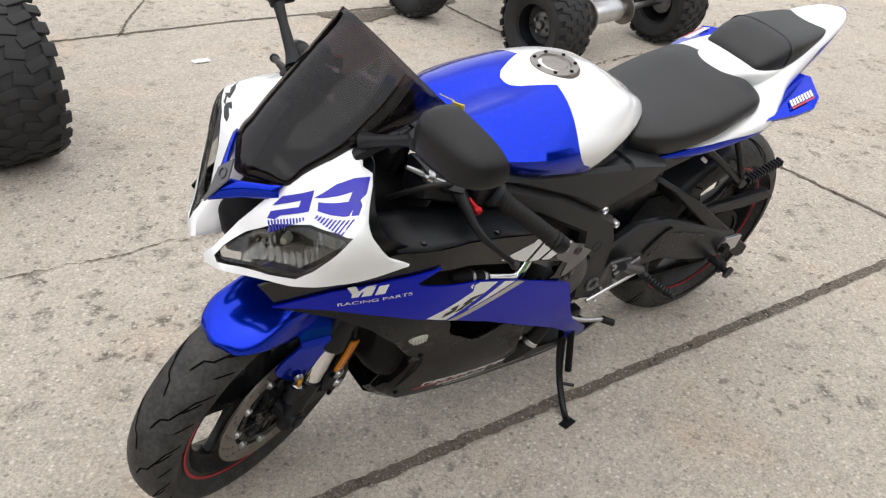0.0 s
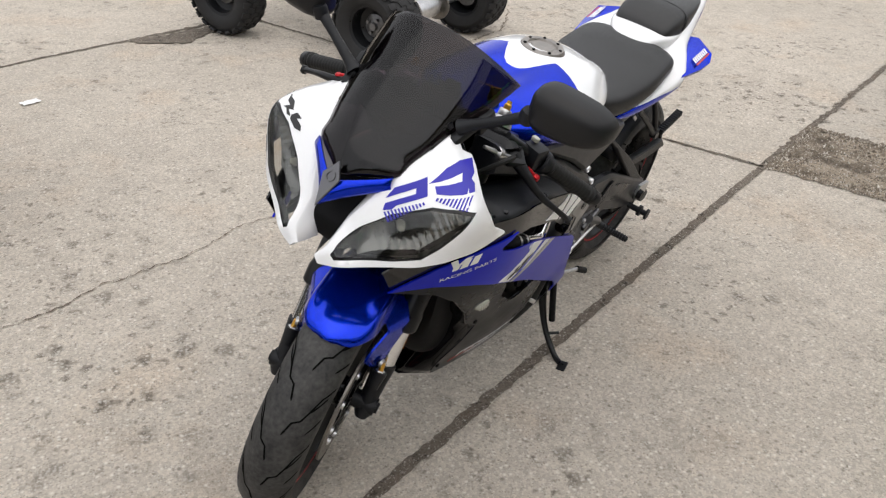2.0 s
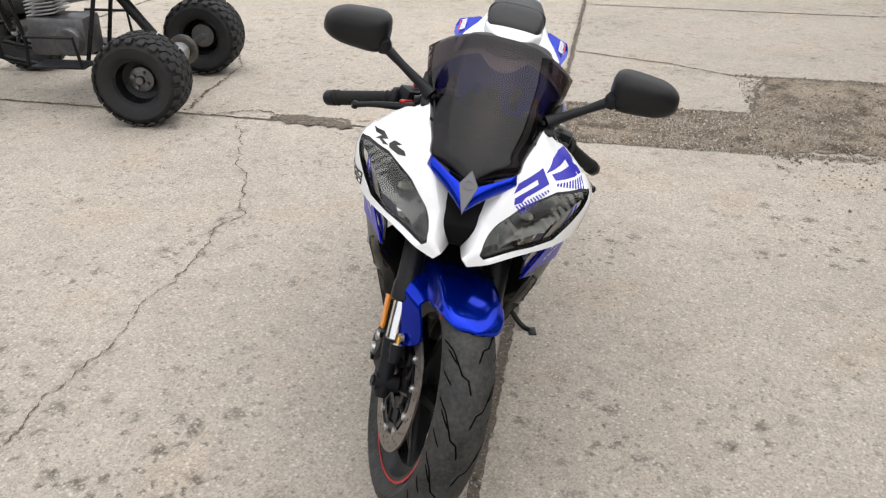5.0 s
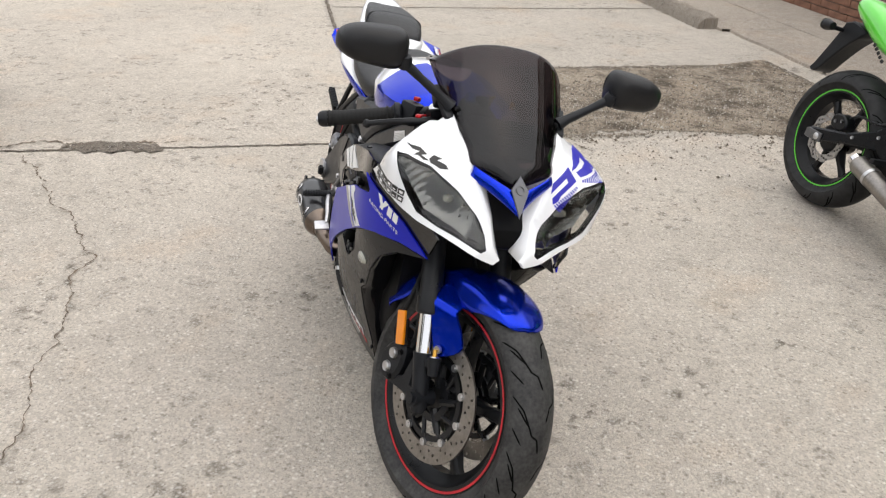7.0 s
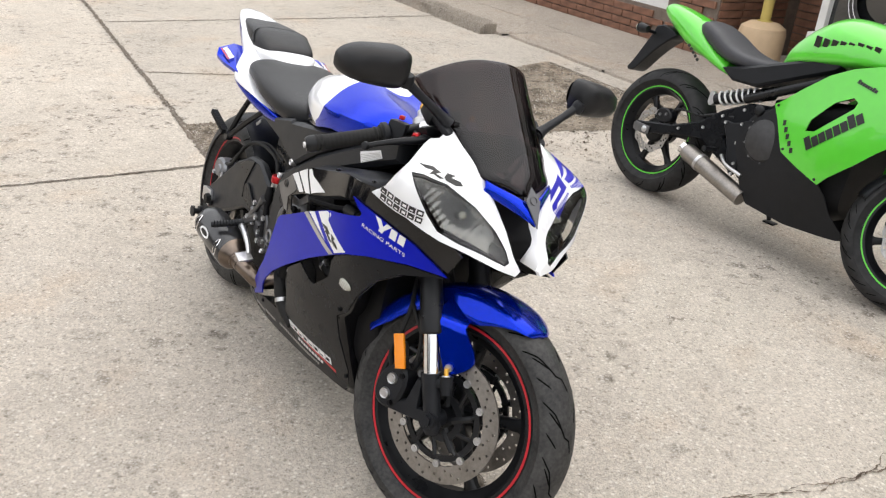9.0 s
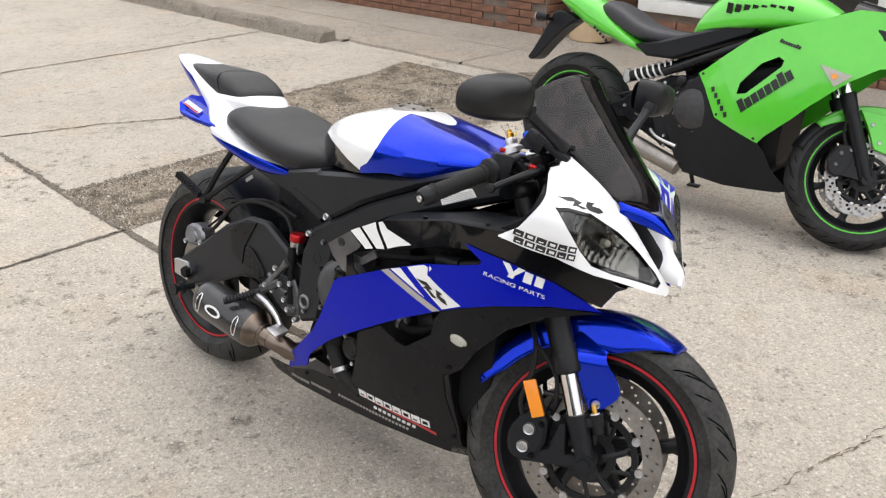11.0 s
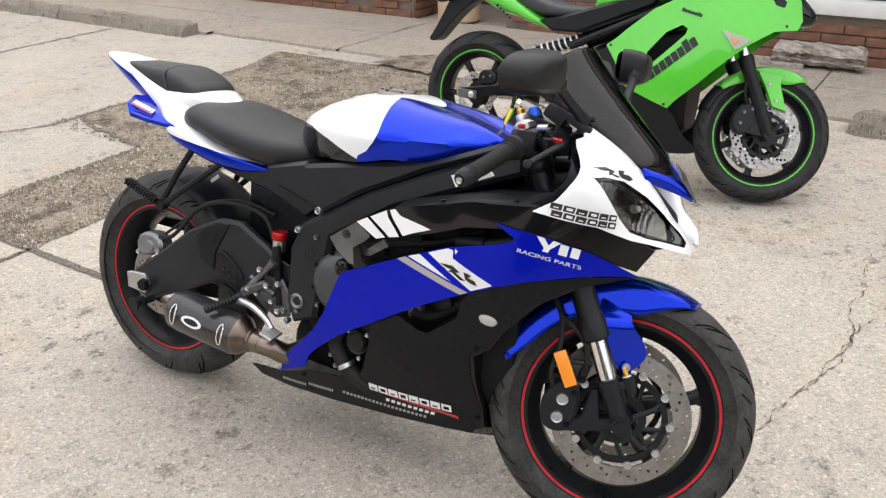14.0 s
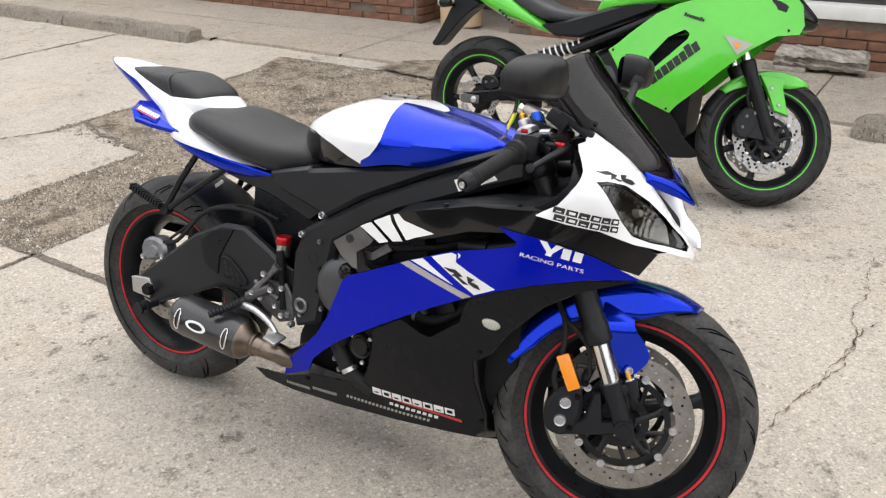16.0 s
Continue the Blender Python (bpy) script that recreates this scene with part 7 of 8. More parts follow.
def wall_box(geo, u0, u1, n0, n1, z0, z1, bevel=0.0):
    c = place((u0 + u1) / 2, (n0 + n1) / 2, (z0 + z1) / 2)
    return geo.box(c, (u1 - u0, n1 - n0, z1 - z0), (0, 0, 34), bevel)


wall_ob = thing("wall_front", Matrix.Identity(4), "long brown brick plinth of a shop front", "wall", kind="structure")
core = Geo()
wall_box(core, 4.56, 15.0, FACE_N - 0.22, FACE_N - 0.012, -0.05, 0.335)
wall_box(core, 4.56, 5.2, FACE_N - 0.22, FACE_N - 0.012, 0.335, 3.4)
wall_box(core, -9.5, 3.55, FACE_N - 0.22, FACE_N - 0.012, -0.05, 0.36)
wall_box(core, 4.56, 4.75, FACE_N - 1.1, FACE_N - 0.22, -0.05, 3.4)
wall_box(core, -9.5, 15.0, FACE_N - 1.3, FACE_N - 1.1, -0.05, 3.4)
wall_box(core, -9.5, 15.0, FACE_N - 1.3, FACE_N + 0.02, 3.4, 3.6)
part("wall_core", core, MORTAR, wall_ob)


def brick_mesh(length, height, name):
    bm = Geo().box((0, 0, 0), (length, 0.02, height), (0, 0, 0), 0.003)
    ob = part(name, bm, BRICK, None)
    me = ob.data
    bpy.data.objects.remove(ob)
    return me


BRICK_ME = brick_mesh(0.292, 0.062, "brick")


def lay_bricks(u0, u1, z0, z1, n, rnd):
    row, z = 0, z0
    while z + 0.062 <= z1 + 0.001:
        u = u0 - (0.15 if row % 2 else 0)
        while u < u1:
            if u > u0 - 0.01 and u + 0.3 < u1 + 0.02:
                b = new("brick", BRICK_ME)
                b.parent = wall_ob
                b.matrix_world = pose(*place(u + 0.15, n + rnd.gauss(0, 0.0012), z + 0.031), 0, 0, 34 + rnd.gauss(0, 0.25))
            u += 0.302
        z += 0.072
        row += 1


rnd = random.Random(9)
lay_bricks(5.21, 9.3, 0.02, 0.335, FACE_N, rnd)
lay_bricks(4.58, 5.2, 0.02, 1.2, FACE_N, rnd)
lay_bricks(-1.2, 3.5, 0.02, 0.36, FACE_N, rnd)
# recess side and back in brick
z = 0.02
while z < 1.2:
    for k in range(3):
        b = new("brick", BRICK_ME)
        b.parent = wall_ob
        b.matrix_world = pose(*place(4.552, FACE_N - 0.17 - 0.302 * k, z + 0.031), 0, 0, 34 + 90)
    for k in range(3):
        b = new("brick", BRICK_ME)
        b.parent = wall_ob
        b.matrix_world = pose(*place(4.40 - 0.302 * k, FACE_N - 1.09, z + 0.031), 0, 0, 34)
    z += 0.072
upper = Geo()
wall_box(upper, 5.2, 15.0, FACE_N - 0.22, FACE_N - 0.03, 0.335, 3.4)
tagged(part("wall_white", upper, WHITE_TRIM, None), "white painted wall above the brick plinth", "wall", kind="structure")
win = thing("window_1", Matrix.Identity(4), "dark shop window with a white sill and frame", "window", kind="structure")
part("window_sill", wall_box(Geo(), -9.5, 3.55, FACE_N - 0.2, FACE_N + 0.035, 0.362, 0.462, 0.006), WHITE_TRIM, win)
for u in (3.52, 1.62, -0.3, -2.2):
    part("window_frame", wall_box(Geo(), u - 0.035, u + 0.035, FACE_N - 0.16, FACE_N - 0.06, 0.462, 2.6, 0.004), WHITE_TRIM, win)
for u in (2.57, 0.66, -1.25):
    part("pane", wall_box(Geo(), u - 0.915, u + 0.915, FACE_N - 0.125, FACE_N - 0.115, 0.464, 2.6), DARK_PANE, win)
part("window_head", wall_box(Geo(), -9.5, 3.55, FACE_N - 0.3, FACE_N, 2.6, 3.4), WHITE_TRIM, win)
# display tyres standing close behind the glass: pale rings show
for u, z in ((3.05, 0.80), (2.55, 0.84)):
    tg = Geo().lathe([(0.20, -0.05), (0.29, -0.06), (0.31, 0.0), (0.29, 0.06), (0.20, 0.05)], place(u, FACE_N - 0.06, z), place(0.25, 1), 40)
    ty = part("display_tyre", tg, RUBBER, None)
    tagged(ty, "black tyre on show against the shop window", "tyre", "display tyres")
    for r in (0.225, 0.268):
        part("sidewall_ring", Geo().lathe([(r, 0.064), (r + 0.007, 0.065)], place(u, FACE_N - 0.06, z), place(0.25, 1), 40), DEC_WHITE, ty)

# bollard: a tan drum with a yellow post, in the recess
bol = thing("bollard", pose(*place(4.12, -3.95, 0.022)), "tan painted drum with a yellow steel post", "bollard")
part("drum", Geo().lathe([(0, 0), (0.19, 0), (0.20, 0.01), (0.205, 0.30), (0.19, 0.36), (0.13, 0.40), (0.07, 0.41), (0, 0.41)], axis=(0, 0, 1), n=36), TAN, bol)
part("post", Geo().lathe([(0.065, 0.40), (0.065, 0.415), (0.045, 0.42), (0.045, 1.2), (0.03, 1.23), (0, 1.235)], axis=(0, 0, 1), n=24), POST_YELLOW, bol, "yellow steel post")

# old timber beam by the wall
WOOD = mat("weathered_grey_timber", (0.21, 0.165, 0.13), 0.9, vary=0.6, scale=14, bump=0.9, bscale=30, col2=(0.46, 0.42, 0.37))
for n in WOOD.node_tree.nodes:
    if n.type == "TEX_NOISE":
        # the grain runs along the beam
        grain = WOOD.node_tree.nodes.new("ShaderNodeMapping")
        grain.inputs["Rotation"].default_value = (0, 0, -STREET)
        grain.inputs["Scale"].default_value = (0.35, 3.0, 4.0)
        grain.vector_type = "POINT"
        WOOD.node_tree.links.new(n.inputs["Vector"].links[0].from_socket, grain.inputs["Vector"])
        WOOD.node_tree.links.new(grain.outputs[0], n.inputs["Vector"])
rnd = random.Random(4)
rows = []
for i in range(26):
    u = 0.56 + 0.62 * i / 25
    end = 0.035 if i in (0, 25) else 0.0
    rows.append([place(u, n + rnd.gauss(0, 0.007) + (0.012 if k % 3 == 1 else 0), z + rnd.gauss(0, 0.004) - (end if z > 0.15 else 0)) for k, (n, z) in enumerate(((-3.54, 0.05), (-3.53, 0.078), (-3.55, 0.086), (-3.545, 0.118), (-3.535, 0.125), (-3.55, 0.160), (-3.57, 0.180), (-3.60, 0.176), (-3.64, 0.188), (-3.68, 0.18), (-3.69, 0.05)))])
tagged(part("timber_beam", Geo().grid(rows, close_u=True, cap=True), WOOD, None, angle=25), "weathered grey timber beam lying by the wall", "beam")
tagged(part("timber_block", wall_box(Geo(), 0.95, 1.25, -3.66, -3.50, 0.024, 0.052, 0.004), WOOD, None), "flat weathered board under the beam", "board")
paper = Geo().grid([[place(1.17 + 0.022 * j + 0.004 * (i % 2), 4.13 + 0.018 * i, 0.006 + 0.003 * ((i + j) % 2)) for j in range(5)] for i in range(4)])
tagged(part("paper_scrap", paper, DEC_WHITE, None), "crumpled white paper scrap on the concrete", "paper")

# ---- green sport motorcycle beside the building ----
GREEN = mat("lime_green_paint", (0.09, 0.56, 0.03), 0.3, 0.0, 0.9, 0.05, vary=0.04, scale=30)
NEW_RUBBER = mat("dark_tyre_rubber", (0.012, 0.012, 0.013), 0.62, spec=0.3, bump=0.2, bscale=300, vary=0.3, scale=30, col2=(0.030, 0.030, 0.031))
GREENTAPE = mat("green_rim_tape", (0.10, 0.52, 0.04), 0.4, vary=0.1, scale=60)
KB = pose(2.136, 0.4986, 0, 0, 0, 217.2) @ pose(0, 0, 0, -10.0, 0, 0)
kbike = thing("motorcycle", KB, "lime green faired motorcycle with a grey seat on its stand", "motorcycle")
K_AX = Vector((-math.sin(radians(25)), 0, math.cos(radians(25))))
K_PIV = Vector((1.53, 0, 0))
K_STEER = Matrix.Translation(K_PIV) @ Matrix.Rotation(radians(27), 4, K_AX) @ Matrix.Translation(-K_PIV)
KF, KR = Vector((1.400, 0, 0.294)), Vector((0, 0, 0.322))
kfw, kfm = wheel("front_wheel", KF, 0.297, 0.116, K_STEER, True, kbike, GREENTAPE, 6, NEW_RUBBER)
krw, krm = wheel("rear_wheel", KR, 0.315, 0.160, Matrix.Identity(4), False, kbike, GREENTAPE, 6, NEW_RUBBER)
K_DISC = mat("bright_disc_steel", (0.40, 0.39, 0.38), 0.42, 1.0, vary=0.2, scale=120)
for s in (1, -1):
    part("brake_disc", ring_disc(0.150, 0.108, 60, 0.005, 0.0068, 10).move(kfm @ pose(0, s * 0.066, 0)), K_DISC, kfw, "wavy drilled brake disc")
    car = Geo()
    for k in range(10):
        a = 2 * math.pi * k / 10
        car.tube([(0.045 * math.cos(a), s * 0.063, 0.045 * math.sin(a)), (0.088 * math.cos(a + 0.22), s * 0.064, 0.088 * math.sin(a + 0.22)), (0.112 * math.cos(a + 0.1), s * 0.064, 0.112 * math.sin(a + 0.1))], [0.008, 0.008, 0.007], 8)
    car.lathe([(0.084, s * 0.060), (0.100, s * 0.060), (0.100, s * 0.067), (0.084, s * 0.067)], n=48, closed=True)
    car.lathe([(0.0, s * 0.076), (0.018, s * 0.076), (0.022, s * 0.070), (0.050, s * 0.069), (0.056, s * 0.060)], n=24)
    part("disc_carrier", car.move(kfm), ALLOY_BLACK, kfw)
    for k in range(10):
        a = 2 * math.pi * k / 10 + 0.1
        part("disc_bobbin", Geo().lathe([(0, s * 0.0735), (0.004, s * 0.0735), (0.008, s * 0.072), (0.0085, s * 0.066)], (0.107 * math.cos(a), 0, 0.107 * math.sin(a)), n=12).move(kfm), ALU, kfw)

    def kf_at(t, y=0.10, s=s):
        return KF + K_AX * t + Vector((0, s * y, 0))
    kl = part("fork_leg", Geo().tube([kf_at(-0.02), kf_at(0.02), kf_at(0.28), kf_at(0.345), kf_at(0.36)], [0.024, 0.029, 0.029, 0.034, 0.030], 16).tube([kf_at(0, 0.075), kf_at(0, 0.125)], 0.022, 12).move(K_STEER), ALLOY_BLACK, kbike, "black lower fork leg")
    part("fork_tube", Geo().tube([kf_at(0.29), kf_at(0.52)], 0.0205, 16).move(K_STEER), CHROME, kl)
    cal = Geo().plate(rounded([(-0.155, 0.0), (-0.162, 0.07), (-0.128, 0.128), (-0.075, 0.128), (-0.062, 0.05), (-0.10, -0.015)]), s * 0.05, s * 0.108, 0.008, Matrix.Translation(KF))
    cal.plate([(-0.11, 0.0), (-0.02, -0.01), (-0.01, 0.02), (-0.055, 0.05), (-0.05, 0.12), (-0.075, 0.115), (-0.085, 0.05)], s * 0.085, s * 0.106, 0.004, Matrix.Translation(KF))
    kc = part("brake_caliper", cal.move(K_STEER), ALLOY_BLACK, kbike)
    for q in ((-0.128, 0.04), (-0.118, 0.088), (-0.085, 0.105)):
        part("caliper_bolt", bolt(Geo(), KF + Vector((q[0], s * 0.106, q[1])), 0.0085, 0.006, (0, s, 0)).move(K_STEER), GREY_REARSET, kc)
    part("brake_hose", Geo().tube([KF + Vector(p) for p in ((-0.10, s * 0.10, 0.11), (-0.13, s * 0.11, 0.18), (-0.12, s * 0.10, 0.28), (-0.17, s * 0.08, 0.36))], 0.006, 8, curve=6).move(K_STEER), GRIP, kl)
part("rear_disc", ring_disc(0.110, 0.078, 42, 0.005, 0.0062, 10).move(krm @ pose(0, -0.075, 0)), K_DISC, krw, "wavy rear brake disc")
# mudguard: a short beak, skirts at the fork and a black flap behind
rows = []
for i in range(29):
    t = i / 28
    deg = 58 + 82 * t
    ang = radians(deg)
    hw = 0.064 * (0.2 + 0.8 * math.sqrt(1 - (1 - min(1, t / 0.2)) ** 2))
    drop = float(np.interp(deg, (58, 64, 70, 76, 84, 100, 125, 140), (0.004, 0.02, 0.045, 0.060, 0.066, 0.060, 0.040, 0.02)))
    row = []
    for j in range(17):
        u = -1 + j / 8
        a = abs(u)
        d = 0.010 * min(1, a / 0.62) ** 2.2 + (drop * (a - 0.62) / 0.38 if a > 0.62 else 0)
        row.append((KF.x + (0.307 - d) * math.cos(ang), math.copysign(hw * min(1, a / 0.62) ** 0.85 * (1 + 0.1 * max(0, a - 0.62) / 0.38), u), KF.z + (0.307 - d) * math.sin(ang)))
    rows.append(row)
kg = part("front_mudguard", Geo().grid(rows).move(K_STEER), GREEN, kbike, "lime green front mudguard", 60)
kg.modifiers.new("thickness", "SOLIDIFY").thickness = 0.004
rows = []
for i in range(11):
    ang = radians(132 + 31 * i / 10)
    rows.append([(KF.x + (0.306 - 0.035 * abs(u) ** 3) * math.cos(ang), 0.062 * u, KF.z + (0.306 - 0.035 * abs(u) ** 3) * math.sin(ang)) for u in [-1 + j / 5 for j in range(11)]])
flap = part("mudguard_flap", Geo().grid(rows).move(K_STEER), PLASTIC, kg, "black rear flap of the mudguard", 60)
flap.modifiers.new("thickness", "SOLIDIFY").thickness = 0.004
for s in (1, -1):
    part("mudguard_wing", Geo().plate([(1.315, 0.566), (1.354, 0.504), (1.398, 0.419), (1.463, 0.405), (1.441, 0.466), (1.421, 0.524), (1.432, 0.560)], s * 0.066, s * 0.098, 0.004).move(K_STEER), GREEN, kg)
    for q in ((1.372, 0.515), (1.412, 0.448)):
        part("wing_bolt", bolt(Geo(), (q[0], s * 0.098, q[1]), 0.008, 0.005, (0, s, 0)).move(K_STEER), ALU, kg)

K_SIDE = surface([(0.70, 0.634, 0.20), (1.02, 0.40, 0.225), (0.83, 0.46, 0.225), (1.10, 0.85, 0.21), (1.30, 0.72, 0.20), (1.48, 0.80, 0.10), (1.10, 0.20, 0.13), (0.65, 0.24, 0.16), (0.9, 0.17, 0.14), (0.95, 0.75, 0.22)])
OUT_K = [(0.70, 0.634), (0.735, 0.66), (0.80, 0.72), (0.90, 0.805), (0.983, 0.850), (1.120, 0.895), (1.28, 0.96), (1.40, 0.96), (1.475, 0.88), (1.495, 0.80), (1.483, 0.762), (1.400, 0.750), (1.316, 0.690), (1.196, 0.575), (1.135, 0.508), (1.049, 0.425), (1.020, 0.388), (0.90, 0.43), (0.818, 0.462), (0.746, 0.575)]
K_VENT = [(0.895, 0.575), (0.935, 0.583), (0.99, 0.640), (1.055, 0.710), (1.060, 0.735), (1.035, 0.748), (0.97, 0.712), (0.90, 0.622)]
K_BELLY = [(0.557, 0.42), (0.60, 0.52), (0.70, 0.63), (0.75, 0.57), (0.818, 0.458), (0.90, 0.425), (1.018, 0.386), (1.05, 0.35), (1.08, 0.28), (1.16, 0.20), (1.12, 0.185), (1.062, 0.178), (0.887, 0.165), (0.687, 0.183), (0.638, 0.245), (0.60, 0.33)]
for s in (1, -1):
    part("side_fairing", panel(OUT_K, K_SIDE, s, 0.005, 0.003, 0.025, [K_VENT]), GREEN, kbike, "lime green side fairing with a vent", 60)
    part("lower_fairing", panel(K_BELLY, K_SIDE, s, 0.005, -0.012, 0.03), PLASTIC, kbike, "matte black belly fairing", 60)
    ind = panel([(1.200, 0.742), (1.322, 0.712), (1.268, 0.662)], K_SIDE, s, 0.006, 0.009, 0.03)
    part("indicator", ind, GREYCLEAR, kbike, "clear indicator lens with an orange bulb")
    part("indicator_bulb", panel([(1.245, 0.712), (1.275, 0.708), (1.262, 0.686)], K_SIDE, s, 0.003, 0.0115, 0.03), ORANGE, kbike)
    # lettering kept as plain bars
    for a, b, w, h in (((0.935, 0.503), (1.120, 0.676), 0.024, 0.040), ((1.02, 0.805), (1.11, 0.785), 0.007, 0.012)):
        line_bars(lambda o: part("letter_bar", panel(o, K_SIDE, s, 0.001, 0.0058, 0.012), DEC_BLACK, kbike), a, b, h, 8, 0.1, 0.13, (0, 6))
    for i in range(5):
        part("letter_bar", panel([(0.775 + 0.020 * i, 0.585 - 0.024 * i), (0.79 + 0.020 * i, 0.59 - 0.024 * i), (0.795 + 0.02 * i, 0.57 - 0.024 * i), (0.782 + 0.02 * i, 0.563 - 0.024 * i)], K_SIDE, s, 0.001, 0.005, 0.03), DEC_BLACK, kbike)
    for q in ((0.722, 0.635), (0.825, 0.475), (1.005, 0.405), (1.44, 0.775)):
        part("fairing_bolt", bolt(Geo(), (q[0], s * (K_SIDE(*q) + 0.003), q[1]), 0.006, 0.003, (0, s, 0)), DEC_BLACK, kbike)
# front: nose and headlight
part("nose", hull([(1.25, 0.86, 0.17, 0.14, 0.10, 2.6), (1.36, 0.86, 0.15, 0.11, 0.09, 2.5), (1.45, 0.84, 0.11, 0.07, 0.07, 2.4), (1.52, 0.815, 0.05, 0.03, 0.035, 2.2), (1.535, 0.81, 0.02, 0.01, 0.01, 2)], 28, 4), GLOSS, kbike, "dark headlight nose", 60)
# tank, seat, tail
part("fuel_tank", hull([(0.58, 0.80, 0.07, 0.03, 0.03, 2.2), (0.62, 0.82, 0.11, 0.09, 0.04, 2.3), (0.70, 0.84, 0.14, 0.15, 0.04, 2.3), (0.80, 0.86, 0.16, 0.18, 0.04, 2.3), (0.95, 0.88, 0.17, 0.155, 0.04, 2.3), (1.08, 0.89, 0.15, 0.11, 0.04, 2.2), (1.18, 0.89, 0.10, 0.06, 0.03, 2)], 36, 6), GREEN, kbike, "lime green fuel tank", 60)
for i in range(8):
    x = 0.76 + 0.036 * i
    for s in (1, -1):
        yy = 0.165 - 0.0005 * i
        bb = Geo().box((x, s * (yy - 0.006), 0.918 + 0.002 * i), (0.024, 0.006, 0.034 if i % 5 else 0.044), (s * -16, 8, 0), 0)
        part("letter_bar", bb, DEC_BLACK, kbike)
part("rider_seat", hull([(0.60, 0.775, 0.06, 0.02, 0.03, 2.6), (0.52, 0.765, 0.10, 0.03, 0.04, 2.8), (0.42, 0.765, 0.125, 0.035, 0.04, 3), (0.32, 0.785, 0.13, 0.04, 0.05, 3), (0.22, 0.83, 0.125, 0.045, 0.07, 2.8), (0.14, 0.86, 0.11, 0.04, 0.06, 2.6), (0.10, 0.865, 0.08, 0.02, 0.04, 2.4)], 32, 5), mat("dark_grey_seat", (0.035, 0.036, 0.042), 0.5, bump=0.3, bscale=600, vary=0.1), kbike, "dark grey stepped seat", 60)
part("tail_cowl", hull([(0.40, 0.680, 0.09, 0.012, 0.012, 2.4), (0.30, 0.715, 0.12, 0.035, 0.03, 2.6), (0.18, 0.765, 0.125, 0.06, 0.045, 2.6), (0.08, 0.80, 0.115, 0.09, 0.06, 2.5), (-0.05, 0.855, 0.09, 0.07, 0.055, 2.4), (-0.15, 0.89, 0.06, 0.045, 0.035, 2.2), (-0.20, 0.905, 0.02, 0.012, 0.012, 2)], 32, 5), GREEN, kbike, "lime green tail cowl", 60)
for i in range(5):
    part("letter_bar", Geo().box((0.10 + 0.018 * i, -0.124, 0.765 - 0.013 * i), (0.013, 0.006, 0.012), (0, 35, 0), 0), DEC_BLACK, kbike)
for s in (1, -1):
    part("side_cover", Geo().plate([(0.402, 0.670), (0.33, 0.715), (0.45, 0.745), (0.571, 0.785), (0.768, 0.850), (0.90, 0.86), (0.875, 0.82), (0.681, 0.735), (0.532, 0.672)], s * 0.05, s * 0.145, 0.012), PLASTIC, kbike, "matte black side cover")
    part("main_frame", Geo().tube([(0.50, s * 0.12, 0.61), (0.70, s * 0.15, 0.70), (0.90, s * 0.14, 0.80), (1.10, s * 0.08, 0.88)], 0.020, 12).tube([(0.60, s * 0.13, 0.56), (0.80, s * 0.16, 0.66), (1.08, s * 0.08, 0.82)], 0.018, 12), ALLOY_BLACK, kbike, "black tubular frame")
    part("swingarm", Geo().plate([(-0.07, 0.348), (0.15, 0.39), (0.302, 0.450), (0.40, 0.53), (0.534, 0.60), (0.660, 0.618), (0.62, 0.55), (0.50, 0.49), (0.455, 0.42), (0.584, 0.335), (0.538, 0.285), (0.40, 0.345), (0.339, 0.375), (0.15, 0.34), (-0.005, 0.295), (-0.07, 0.30)], s * 0.095, s * 0.13, 0.008), SATIN, kbike, "black braced swingarm")
    part("axle_nut", Geo().lathe([(0, s * 0.142), (0.010, s * 0.142), (0.016, s * 0.138), (0.018, s * 0.128)], KR, n=16), ALU, kbike)
    part("foot_peg", Geo().box((0.46, s * 0.20, 0.36), (0.025, 0.09, 0.022), (0, 0, 0), 0.006), ALLOY_BLACK, kbike)
# shock with a pale spring
part("shock_body", Geo().tube([(0.32, -0.085, 0.565), (0.60, -0.085, 0.665)], [0.026, 0.026], 14).tube([(0.55, -0.085, 0.647), (0.60, -0.085, 0.665)], 0.03, 14), ALLOY_BLACK, kbike)
coil = []
a0, a1 = Vector((0.345, -0.085, 0.575)), Vector((0.545, -0.085, 0.646))
dd = (a1 - a0).normalized()
e1 = dd.orthogonal().normalized()
e2 = dd.cross(e1)
for i in range(113):
    a = 2 * math.pi * i / 16
    coil.append(a0.lerp(a1, i / 112) + (e1 * math.cos(a) + e2 * math.sin(a)) * 0.031)
part("shock_spring", Geo().tube(coil, 0.0048, 8), DEC_WHITE, kbike, "white coil spring")
part("shock_bracket", Geo().plate([(0.285, 0.595), (0.305, 0.598), (0.325, 0.56), (0.318, 0.535), (0.298, 0.53), (0.285, 0.545)], -0.075, -0.10, 0.003), ALU, kbike, "bright alloy shock bracket")
part("engine", hull([(0.50, 0.42, 0.08, 0.12, 0.12, 4), (0.58, 0.42, 0.15, 0.18, 0.16, 4), (0.75, 0.44, 0.165, 0.24, 0.22, 4), (0.98, 0.46, 0.16, 0.26, 0.24, 4), (1.08, 0.48, 0.13, 0.26, 0.2, 4)], 24, 3), DARK, kbike, "black engine", 50)
for s in (1, -1):
    part("hub_cover", Geo().lathe([(0, s * 0.068), (0.05, s * 0.066), (0.062, s * 0.055), (0.064, s * 0.02)], KR, n=28), ALLOY_BLACK, kbike)
